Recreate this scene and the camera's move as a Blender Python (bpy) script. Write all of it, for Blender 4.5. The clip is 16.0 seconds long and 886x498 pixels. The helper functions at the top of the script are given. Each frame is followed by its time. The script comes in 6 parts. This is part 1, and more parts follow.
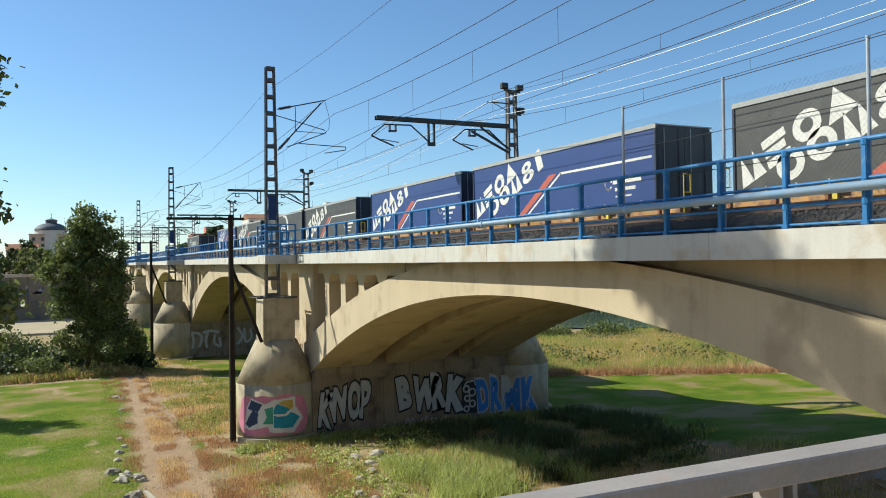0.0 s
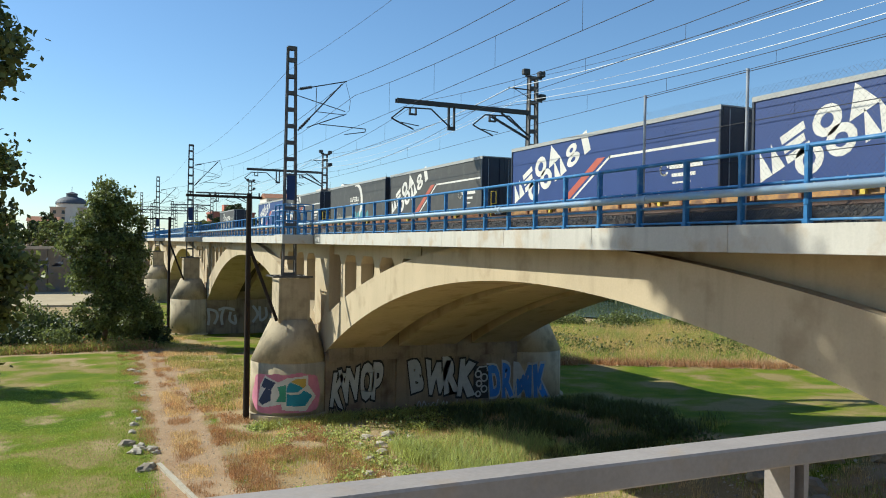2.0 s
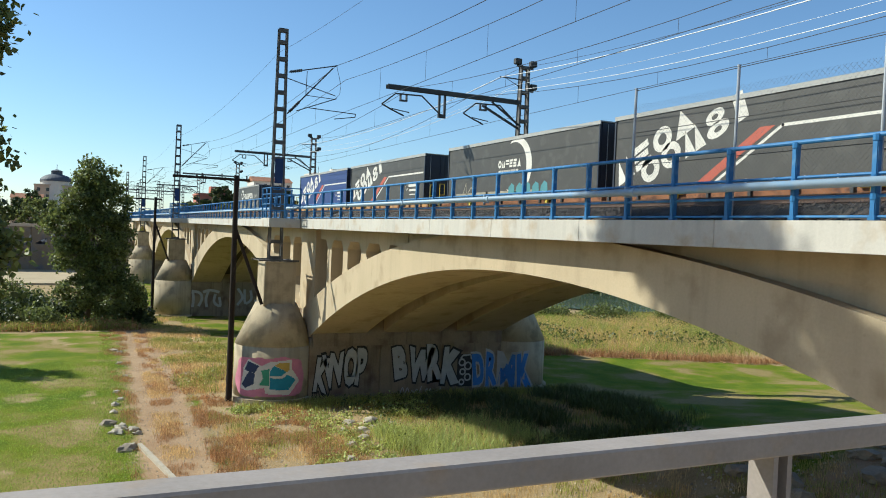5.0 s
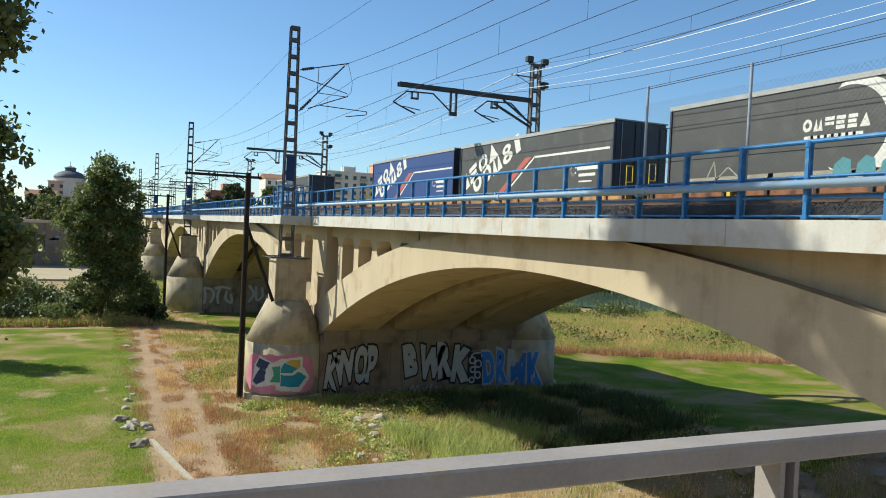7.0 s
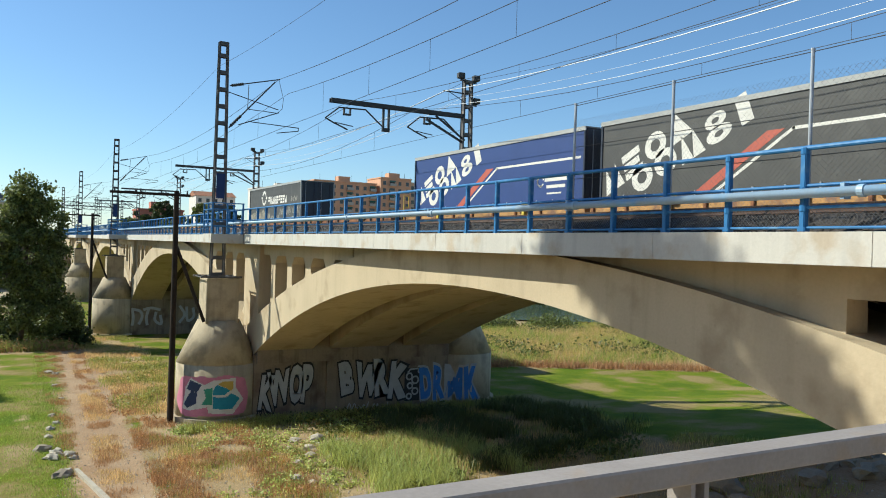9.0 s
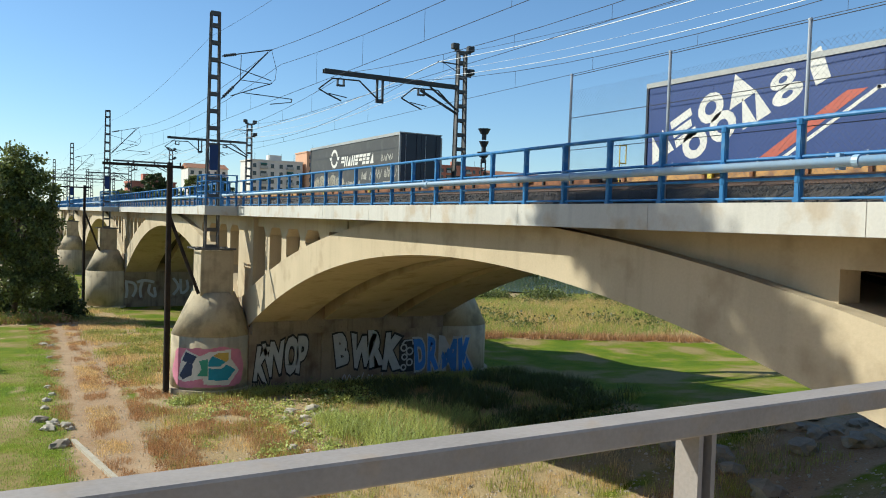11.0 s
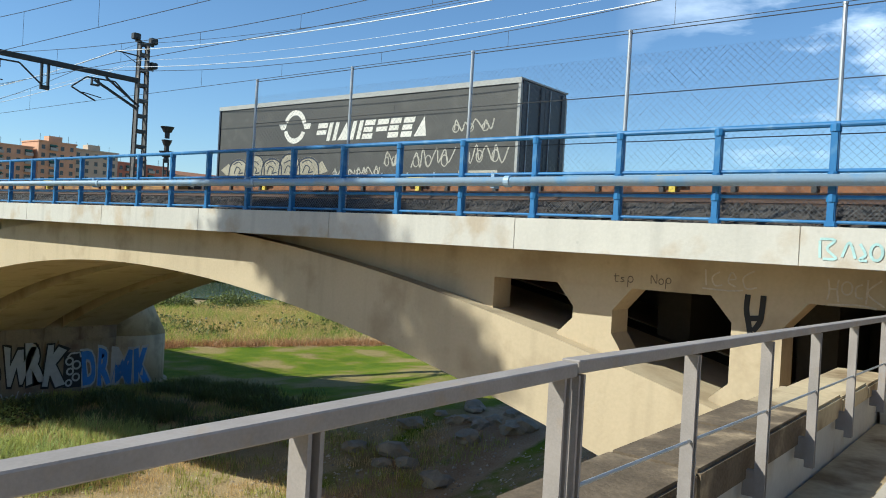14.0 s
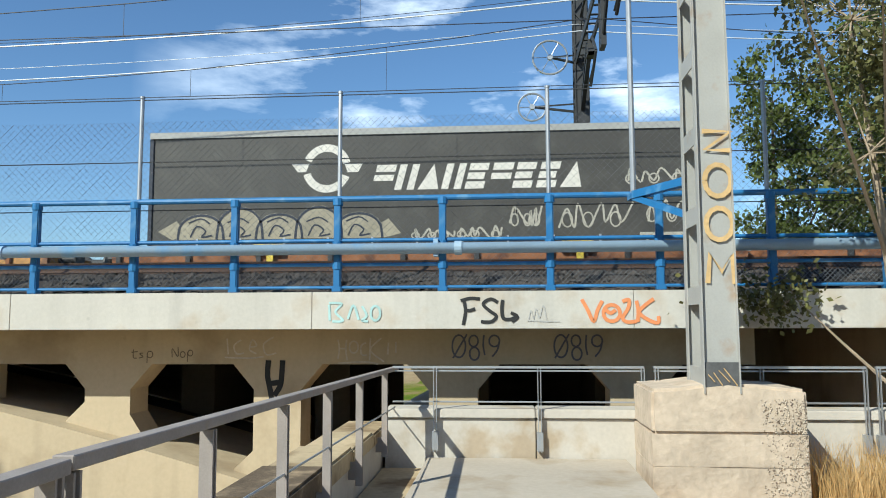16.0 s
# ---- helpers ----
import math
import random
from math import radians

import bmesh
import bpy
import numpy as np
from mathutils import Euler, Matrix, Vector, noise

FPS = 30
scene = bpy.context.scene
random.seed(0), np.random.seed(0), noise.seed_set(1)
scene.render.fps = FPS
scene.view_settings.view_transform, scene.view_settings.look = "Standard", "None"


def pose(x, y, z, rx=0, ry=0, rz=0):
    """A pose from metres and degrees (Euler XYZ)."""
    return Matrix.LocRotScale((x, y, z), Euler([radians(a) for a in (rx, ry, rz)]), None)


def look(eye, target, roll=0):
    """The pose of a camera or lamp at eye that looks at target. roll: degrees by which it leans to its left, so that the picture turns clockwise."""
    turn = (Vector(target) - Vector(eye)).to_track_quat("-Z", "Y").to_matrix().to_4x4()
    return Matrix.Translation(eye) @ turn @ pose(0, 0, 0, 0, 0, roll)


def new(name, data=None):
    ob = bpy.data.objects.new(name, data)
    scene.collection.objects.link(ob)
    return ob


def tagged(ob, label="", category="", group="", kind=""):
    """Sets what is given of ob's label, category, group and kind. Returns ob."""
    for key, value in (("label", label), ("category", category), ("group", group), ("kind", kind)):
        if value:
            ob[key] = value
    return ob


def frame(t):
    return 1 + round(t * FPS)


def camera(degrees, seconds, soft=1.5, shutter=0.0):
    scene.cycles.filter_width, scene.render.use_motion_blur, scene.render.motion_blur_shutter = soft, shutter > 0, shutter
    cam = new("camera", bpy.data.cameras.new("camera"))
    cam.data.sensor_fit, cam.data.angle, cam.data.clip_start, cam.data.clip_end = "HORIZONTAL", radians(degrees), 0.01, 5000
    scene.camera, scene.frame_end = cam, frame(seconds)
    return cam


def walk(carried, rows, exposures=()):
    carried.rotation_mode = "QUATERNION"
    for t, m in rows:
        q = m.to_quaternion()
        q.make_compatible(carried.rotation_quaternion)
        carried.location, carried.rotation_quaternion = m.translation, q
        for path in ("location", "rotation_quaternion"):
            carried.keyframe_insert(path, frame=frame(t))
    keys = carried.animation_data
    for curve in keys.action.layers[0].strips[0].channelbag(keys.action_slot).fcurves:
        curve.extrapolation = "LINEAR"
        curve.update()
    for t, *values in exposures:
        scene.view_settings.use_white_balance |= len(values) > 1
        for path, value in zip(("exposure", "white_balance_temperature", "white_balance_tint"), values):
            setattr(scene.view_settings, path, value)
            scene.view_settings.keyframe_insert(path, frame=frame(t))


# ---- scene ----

# Axes: y runs along the railway bridge, x across it, z up; the river flat lies near z = 1.

# ---- camera ----
cam = camera(59.0, 16.0, 1.0)
PATH = [
    (0, (0.041, 0.791, 9.406), (0.894, 2.6, 9.434), -0.9),
    (0.5, (0.047, 0.797, 9.401), (0.885, 2.613, 9.372), -0.5),
    (1, (0.036, 0.757, 9.382), (0.852, 2.583, 9.363), 0.0),
    (1.5, (0.024, 0.787, 9.39), (0.841, 2.613, 9.377), 0.4),
    (2, (0.013, 0.77, 9.382), (0.829, 2.596, 9.372), 0.9),
    (2.5, (-0.006, 0.768, 9.383), (0.804, 2.596, 9.374), 1.3),
    (3, (-0.007, 0.713, 9.371), (0.82, 2.533, 9.419), 1.5),
    (3.5, (-0.014, 0.752, 9.399), (0.841, 2.559, 9.458), 1.7),
    (4, (-0.022, 0.754, 9.39), (0.821, 2.567, 9.414), 1.7),
    (6.5, (0.047, 0.809, 9.372), (0.903, 2.616, 9.309), 3.1),
    (7, (0.009, 0.771, 9.387), (0.831, 2.593, 9.34), 2.6),
    (7.5, (0.003, 0.782, 9.369), (0.865, 2.586, 9.393), 1.9),
    (8, (0.055, 0.785, 9.392), (0.972, 2.562, 9.383), 2.1),
    (8.5, (0.065, 0.777, 9.414), (1.023, 2.532, 9.418), 2.0),
    (11, (0.011, 0.764, 9.387), (0.994, 2.504, 9.315), 1.7),
    (11.5, (-0.025, 0.771, 9.368), (0.995, 2.489, 9.28), 1.7),
    (12, (0.018, 0.779, 9.388), (1.043, 2.494, 9.301), 1.1),
    (12.5, (0.067, 0.792, 9.388), (1.157, 2.468, 9.332), 0.4),
    (13, (0.145, 0.808, 9.372), (1.475, 2.301, 9.368), 2.1),
    (13.5, (0.06, 0.686, 9.405), (1.548, 2.023, 9.411), 2.9),
    (14, (0.05, 0.587, 9.414), (1.622, 1.824, 9.39), 3.1),
    (14.5, (0.037, 0.485, 9.43), (1.612, 1.716, 9.47), 3.0),
    (15, (0.063, 0.453, 9.432), (1.834, 1.372, 9.57), 2.0),
    (15.2, (0.133, 0.478, 9.437), (1.964, 1.273, 9.551), 1.6),
    (15.5, (0.149, 0.542, 9.429), (2.064, 1.098, 9.579), 0.3),
    (15.8, (0.112, 0.679, 9.419), (2.081, 0.982, 9.597), -0.0),
    (16, (0.149, 0.562, 9.421), (2.134, 0.72, 9.606), -0.2),
]
walk(cam, [(t, look(eye, target, roll)) for t, eye, target, roll in PATH],
     [(0.0, 0.46, 5750, 1.0), (12.5, 0.47, 5700, 1.0), (14.0, 0.45, 5580, 1.0), (16.0, 0.36, 5560, 1.0)])

# ---- light ----
SUN_WAY = Vector((1.0, -0.8, -1.02)).normalized()
sun_lamp = bpy.data.lights.new("sun", "SUN")
sun_lamp.energy, sun_lamp.angle, sun_lamp.color = 5.0, radians(0.53), (1.0, 0.90, 0.74)
sun = new("sun", sun_lamp)
sun.rotation_mode = "QUATERNION"
sun.rotation_quaternion = SUN_WAY.to_track_quat("-Z", "Y")
world = bpy.data.worlds.new("sky")
scene.world = world
world.use_nodes = True
wn, wl = world.node_tree.nodes, world.node_tree.links
sky = wn.new("ShaderNodeTexSky")
sky.sky_type, sky.sun_disc = "NISHITA", False
sky.sun_elevation = math.asin(-SUN_WAY.z)
sky.sun_rotation = math.atan2(-SUN_WAY.x, -SUN_WAY.y)
sky.air_density, sky.dust_density, sky.ozone_density = 1.0, 0.2, 3.8
wn["Background"].inputs["Strength"].default_value = 0.096
# thin fair-weather clouds, thicker over the town side
way = wn.new("ShaderNodeTexCoord")
flat = wn.new("ShaderNodeMapping")
flat.inputs["Scale"].default_value = (1.6, 1.6, 5.0)
wl.new(way.outputs["Generated"], flat.inputs["Vector"])
puff = wn.new("ShaderNodeTexNoise")
puff.inputs["Scale"].default_value, puff.inputs["Detail"].default_value, puff.inputs["Roughness"].default_value = 2.6, 9, 0.58
wl.new(flat.outputs["Vector"], puff.inputs["Vector"])
axis = wn.new("ShaderNodeVectorMath")
axis.operation = "DOT_PRODUCT"
axis.inputs[1].default_value = (0.97, -0.05, 0.25)
wl.new(way.outputs["Generated"], axis.inputs[0])
side = wn.new("ShaderNodeMapRange")
side.inputs["From Min"].default_value, side.inputs["From Max"].default_value = 0.88, 0.99
wl.new(axis.outputs["Value"], side.inputs["Value"])
thick = wn.new("ShaderNodeMapRange")
thick.inputs["From Min"].default_value, thick.inputs["From Max"].default_value = 0.55, 0.77
wl.new(puff.outputs["Fac"], thick.inputs["Value"])
veil = wn.new("ShaderNodeMath")
veil.operation = "MULTIPLY"
wl.new(side.outputs["Result"], veil.inputs[0])
wl.new(thick.outputs["Result"], veil.inputs[1])
cloud = wn.new("ShaderNodeMix")
cloud.data_type = "RGBA"
cloud.inputs[7].default_value = (14.5, 14.6, 14.8, 1)
wl.new(veil.outputs[0], cloud.inputs[0])
wl.new(sky.outputs["Color"], cloud.inputs[6])
wl.new(cloud.outputs[2], wn["Background"].inputs["Color"])


# ---- materials ----
def mat(name, colour, rough=0.8, metal=0.0, vary=0.15, scale=3.0, grain=40.0, bump=0.15, spots=None, rand=0.0, streaks=0.0):
    """A surface with two scales of variation, fine relief and, where given, stains of another colour."""
    m = bpy.data.materials.new(name)
    m.use_nodes = True
    n, l = m.node_tree.nodes, m.node_tree.links
    b = n["Principled BSDF"]
    b.inputs["Roughness"].default_value, b.inputs["Metallic"].default_value = rough, metal
    if rough >= 0.85:
        b.inputs["Specular IOR Level"].default_value = 0.15
    tc = n.new("ShaderNodeTexCoord")
    big, fine = n.new("ShaderNodeTexNoise"), n.new("ShaderNodeTexNoise")
    big.inputs["Scale"].default_value, big.inputs["Detail"].default_value = scale, 5
    fine.inputs["Scale"].default_value, fine.inputs["Detail"].default_value = grain, 3
    l.new(tc.outputs["Object"], big.inputs["Vector"])
    l.new(tc.outputs["Object"], fine.inputs["Vector"])
    add = n.new("ShaderNodeMath")
    add.operation = "ADD"
    l.new(big.outputs["Fac"], add.inputs[0])
    half = n.new("ShaderNodeMath")
    half.operation = "MULTIPLY"
    half.inputs[1].default_value = 0.5
    l.new(fine.outputs["Fac"], half.inputs[0])
    l.new(half.outputs[0], add.inputs[1])
    r = n.new("ShaderNodeMapRange")
    r.inputs["From Min"].default_value, r.inputs["From Max"].default_value = 0.45, 1.05
    r.inputs["To Min"].default_value, r.inputs["To Max"].default_value = 1 - vary, 1 + vary
    l.new(add.outputs[0], r.inputs["Value"])
    val = r.outputs["Result"]
    if rand:
        oi, mr, mu = n.new("ShaderNodeNewGeometry"), n.new("ShaderNodeMapRange"), n.new("ShaderNodeMath")
        mr.inputs["To Min"].default_value, mr.inputs["To Max"].default_value = 1 - rand, 1 + rand
        l.new(oi.outputs["Random Per Island"], mr.inputs["Value"])
        mu.operation = "MULTIPLY"
        l.new(val, mu.inputs[0])
        l.new(mr.outputs["Result"], mu.inputs[1])
        val = mu.outputs[0]
    if streaks:
        # rain streaks running down, and small pits
        mp, st, sr, sm = n.new("ShaderNodeMapping"), n.new("ShaderNodeTexNoise"), n.new("ShaderNodeMapRange"), n.new("ShaderNodeMath")
        mp.inputs["Scale"].default_value = (2.2, 2.2, 0.16)
        l.new(tc.outputs["Object"], mp.inputs["Vector"])
        st.inputs["Scale"].default_value, st.inputs["Detail"].default_value = 1.6, 7
        l.new(mp.outputs["Vector"], st.inputs["Vector"])
        sr.inputs["From Min"].default_value, sr.inputs["From Max"].default_value = 0.52, 0.72
        sr.inputs["To Min"].default_value, sr.inputs["To Max"].default_value = 1.0, 1 - streaks
        l.new(st.outputs["Fac"], sr.inputs["Value"])
        sm.operation = "MULTIPLY"
        l.new(val, sm.inputs[0])
        l.new(sr.outputs["Result"], sm.inputs[1])
        pit, pr, pm = n.new("ShaderNodeTexVoronoi"), n.new("ShaderNodeMapRange"), n.new("ShaderNodeMath")
        pit.inputs["Scale"].default_value = 2.7
        l.new(tc.outputs["Object"], pit.inputs["Vector"])
        pr.inputs["From Min"].default_value, pr.inputs["From Max"].default_value = 0.03, 0.09
        pr.inputs["To Min"].default_value = 1 - streaks * 1.1
        l.new(pit.outputs["Distance"], pr.inputs["Value"])
        pm.operation = "MULTIPLY"
        l.new(sm.outputs[0], pm.inputs[0])
        l.new(pr.outputs["Result"], pm.inputs[1])
        val = pm.outputs[0]
    mix = n.new("ShaderNodeVectorMath")
    mix.operation = "SCALE"
    l.new(val, mix.inputs["Scale"])
    if spots:
        sc, amount, size = spots
        cm, sn, rp = n.new("ShaderNodeMix"), n.new("ShaderNodeTexNoise"), n.new("ShaderNodeMapRange")
        cm.data_type = "RGBA"
        sn.inputs["Scale"].default_value, sn.inputs["Detail"].default_value = size, 6
        l.new(tc.outputs["Object"], sn.inputs["Vector"])
        rp.inputs["From Min"].default_value, rp.inputs["From Max"].default_value = 0.62 - amount * 0.3, 0.72 - amount * 0.2
        l.new(sn.outputs["Fac"], rp.inputs["Value"])
        l.new(rp.outputs["Result"], cm.inputs[0])
        cm.inputs[6].default_value, cm.inputs[7].default_value = (*colour, 1), (*sc, 1)
        l.new(cm.outputs[2], mix.inputs[0])
    else:
        mix.inputs[0].default_value = colour
    l.new(mix.outputs[0], b.inputs["Base Color"])
    if bump:
        bp = n.new("ShaderNodeBump")
        bp.inputs["Strength"].default_value, bp.inputs["Distance"].default_value = bump, 0.02
        l.new(add.outputs[0], bp.inputs["Height"])
        l.new(bp.outputs["Normal"], b.inputs["Normal"])
    return m


CONCRETE = mat("warm_concrete", (0.48, 0.39, 0.26), 0.9, streaks=0.10, vary=0.10, scale=0.6, grain=18, bump=0.25, spots=((0.38, 0.30, 0.195), 0.25, 0.9))
FASCIA = mat("pale_concrete", (0.53, 0.50, 0.44), 0.9, streaks=0.12, vary=0.10, scale=0.7, grain=25, bump=0.2, spots=((0.45, 0.38, 0.29), 0.25, 1.4))
PIER = mat("pier_concrete", (0.45, 0.37, 0.25), 0.92, streaks=0.22, vary=0.12, scale=0.9, grain=14, bump=0.3, spots=((0.31, 0.26, 0.18), 0.35, 1.1))
# pier concrete with stains, its base also darkened for shade under the arch
PIERWALL = mat("grimy_shaded_pier_concrete", (0.27, 0.21, 0.145), 0.92, streaks=0.35, vary=0.2, scale=0.9, grain=14, bump=0.3, spots=((0.17, 0.12, 0.09), 0.4, 0.8))
# near-black base carries the shade of spandrel openings, web grooves and deck soffit
INNER = mat("shade_dark_concrete", (0.085, 0.07, 0.052), 0.95, vary=0.2, scale=0.8, grain=15, bump=0.3)
BLUE = mat("blue_paint", (0.030, 0.15, 0.35), 0.45, vary=0.15, scale=3, grain=60, bump=0.08, spots=((0.10, 0.24, 0.42), 0.25, 4))
PIPE = mat("pale_blue_pipe", (0.30, 0.40, 0.50), 0.5, vary=0.12, scale=1.5, grain=40, bump=0.1, spots=((0.20, 0.36, 0.55), 0.3, 1.5))
GALV = mat("galvanised_steel", (0.42, 0.43, 0.44), 0.45, 0.6, vary=0.15, scale=4, grain=80, bump=0.05)
RAILGREY = mat("grey_painted_steel", (0.29, 0.25, 0.222), 0.75, 0.0, vary=0.18, scale=5, grain=120, bump=0.08, spots=((0.30, 0.24, 0.19), 0.12, 9))
MESHGREY = mat("dull_wire", (0.17, 0.17, 0.17), 0.5, 0.4, vary=0.15, scale=4, grain=80, bump=0)
MASTGREY = mat("weathered_steel_paint", (0.095, 0.09, 0.085), 0.7, 0.1, vary=0.15, scale=2, grain=50, bump=0.1, spots=((0.25, 0.20, 0.16), 0.2, 3))
DARKSTEEL = mat("dark_steel", (0.05, 0.05, 0.05), 0.6, 0.4, vary=0.2, scale=3, grain=50, bump=0.1)
RUST = mat("rusty_steel", (0.26, 0.12, 0.06), 0.85, 0.1, vary=0.3, scale=2, grain=40, bump=0.2, spots=((0.12, 0.06, 0.04), 0.4, 3))
OCHRE = mat("ochre_wagon_paint", (0.42, 0.22, 0.065), 0.7, vary=0.25, scale=1.5, grain=30, bump=0.1, spots=((0.2, 0.1, 0.05), 0.4, 2))
RAILDARK = mat("dark_rail_steel", (0.10, 0.06, 0.04), 0.7, 0.2, vary=0.25, scale=2, grain=40, bump=0.1)
YELLOW = mat("yellow_paint", (0.65, 0.48, 0.05), 0.55, vary=0.15, scale=5, grain=50, bump=0.05)
BALLAST = mat("ballast", (0.065, 0.056, 0.05), 0.95, vary=0.35, scale=8, grain=30, bump=0.8, rand=0.35)
WOODPOLE = mat("creosoted_wood", (0.035, 0.026, 0.02), 0.85, vary=0.3, scale=4, grain=60, bump=0.3)
TARPBLUE = mat("blue_tarpaulin", (0.020, 0.045, 0.165), 0.5, vary=0.08, scale=1.2, grain=30, bump=0.06)
TARPGREY = mat("grey_tarpaulin", (0.058, 0.053, 0.044), 0.55, vary=0.12, scale=1.2, grain=30, bump=0.06, spots=((0.075, 0.07, 0.058), 0.3, 2))
ENDDARK = mat("dark_end_doors", (0.02, 0.025, 0.04), 0.5, vary=0.15, scale=2, grain=40, bump=0.05)
TRIM = mat("pale_trailer_trim", (0.36, 0.35, 0.32), 0.5, vary=0.12, scale=3, grain=40, bump=0.05)
WHITE = mat("off_white_print", (0.66, 0.62, 0.54), 0.6, vary=0.12, scale=2, grain=20, bump=0.02)
REDP = mat("red_print", (0.42, 0.09, 0.05), 0.6, vary=0.12, scale=2, grain=20, bump=0.02)
TAN = mat("tan_spray", (0.31, 0.275, 0.195), 0.7, vary=0.25, scale=2, grain=20, bump=0.02)
CABLE = mat("cable", (0.03, 0.03, 0.035), 0.5, 0.3, vary=0.1, bump=0)
COPPER = mat("bright_wire", (0.80, 0.78, 0.74), 0.35, 0.3, vary=0.1, bump=0)


# ---- building helpers ----
def part(name, bm, material, parent=None, label="", smooth=False, kind=""):
    me = bpy.data.meshes.new(name)
    bmesh.ops.recalc_face_normals(bm, faces=bm.faces)
    if smooth:
        for f in bm.faces:
            f.smooth = True
    bm.to_mesh(me)
    bm.free()
    me.materials.append(material)
    ob = new(name, me)
    ob.parent = parent
    if label or kind:
        tagged(ob, label, kind=kind)
    return ob


def shared(name, me, parent, m):
    ob = new(name, me)
    ob.parent = parent
    ob.matrix_basis = m
    return ob


def thing(name, label, category, group="", kind="", at=(0, 0, 0)):
    ob = new(name)
    ob.location = at
    return tagged(ob, label, category, group, kind)


def box(bm, x0, x1, y0, y1, z0, z1, bevel=0.0):
    v = [bm.verts.new(c) for c in ((x0, y0, z0), (x1, y0, z0), (x1, y1, z0), (x0, y1, z0), (x0, y0, z1), (x1, y0, z1), (x1, y1, z1), (x0, y1, z1))]
    f = [bm.faces.new([v[i] for i in q]) for q in ((0, 3, 2, 1), (4, 5, 6, 7), (0, 1, 5, 4), (1, 2, 6, 5), (2, 3, 7, 6), (3, 0, 4, 7))]
    if bevel:
        bmesh.ops.bevel(bm, geom=list({e for g in f for e in g.edges}), offset=bevel, segments=2, affect="EDGES")
    return bm


def tube(bm, p, q, r, n=8, r2=None):
    p, q = Vector(p), Vector(q)
    r2 = r if r2 is None else r2
    w = (q - p).normalized()
    u = w.orthogonal().normalized()
    v = w.cross(u)
    a, b = [], []
    for i in range(n):
        k = 2 * math.pi * i / n
        d = u * math.cos(k) + v * math.sin(k)
        a.append(bm.verts.new(p + d * r))
        b.append(bm.verts.new(q + d * r2))
    for i in range(n):
        bm.faces.new((a[i], a[(i + 1) % n], b[(i + 1) % n], b[i]))
    bm.faces.new(a[::-1])
    bm.faces.new(b)
    return bm


def bar(bm, p, q, w, h):
    """A square-edged bar from p to q."""
    p, q = Vector(p), Vector(q)
    d = (q - p).normalized()
    s = d.cross(Vector((0, 0, 1)))
    s = s.normalized() if s.length > 0.05 else Vector((1, 0, 0))
    t = s.cross(d)
    a = [bm.verts.new(e + s * (i * w / 2) + t * (j * h / 2)) for e in (p, q) for i, j in ((-1, -1), (1, -1), (1, 1), (-1, 1))]
    for f in ((0, 1, 2, 3), (7, 6, 5, 4), (0, 4, 5, 1), (1, 5, 6, 2), (2, 6, 7, 3), (3, 7, 4, 0)):
        bm.faces.new([a[i] for i in f])
    return bm


def prism(bm, outline, axis, a, b):
    """An outline of (u, v) pulled along an axis: x takes (y, z), y takes (x, z), z takes (x, y)."""
    def at(u, v, w):
        return {"x": (w, u, v), "y": (u, w, v), "z": (u, v, w)}[axis]
    lo = [bm.verts.new(at(u, v, a)) for u, v in outline]
    hi = [bm.verts.new(at(u, v, b)) for u, v in outline]
    n = len(outline)
    for i in range(n):
        bm.faces.new((lo[i], lo[(i + 1) % n], hi[(i + 1) % n], hi[i]))
    bm.faces.new(lo)
    bm.faces.new(hi)
    return bm


def chain(bm, points, r, n=6):
    for p, q in zip(points, points[1:]):
        tube(bm, p, q, r, n)
    return bm


def cable(bm, points, r, n=5):
    """One unbroken wire that runs along y."""
    rings = [[bm.verts.new((p[0] + r * math.cos(k * 2 * math.pi / n), p[1], p[2] + r * math.sin(k * 2 * math.pi / n))) for k in range(n)] for p in points]
    for a, b in zip(rings, rings[1:]):
        for k in range(n):
            bm.faces.new((a[k], a[(k + 1) % n], b[(k + 1) % n], b[k]))
    return bm


def B():
    return bmesh.new()




def grid_marks(name, inside, u0, u1, v0, v1, step, place, material, parent, label=""):
    """Paint laid on a surface: the cells of a fine grid that lie inside a shape; place() maps (u, v) onto the surface."""
    verts, faces, index = [], [], {}

    def vert(i, j):
        if (i, j) not in index:
            index[i, j] = len(verts)
            verts.append(place(u0 + i * step, v0 + j * step))
        return index[i, j]
    for i in range(int((u1 - u0) / step)):
        for j in range(int((v1 - v0) / step)):
            if inside(u0 + (i + 0.5) * step, v0 + (j + 0.5) * step):
                faces.append((vert(i, j), vert(i + 1, j), vert(i + 1, j + 1), vert(i, j + 1)))
    me = bpy.data.meshes.new(name)
    me.from_pydata(verts, [], faces)
    me.materials.append(material)
    ob = new(name, me)
    ob.parent = parent
    if label:
        tagged(ob, label)
    return ob


def in_poly(poly):
    def test(x, y):
        c = False
        for (x0, y0), (x1, y1) in zip(poly, poly[1:] + poly[:1]):
            if (y0 > y) != (y1 > y) and x < (x1 - x0) * (y - y0) / (y1 - y0) + x0:
                c = not c
        return c
    return test


def flat_poly(bm, pts):
    bm.faces.new([bm.verts.new(p) for p in pts])
    return bm


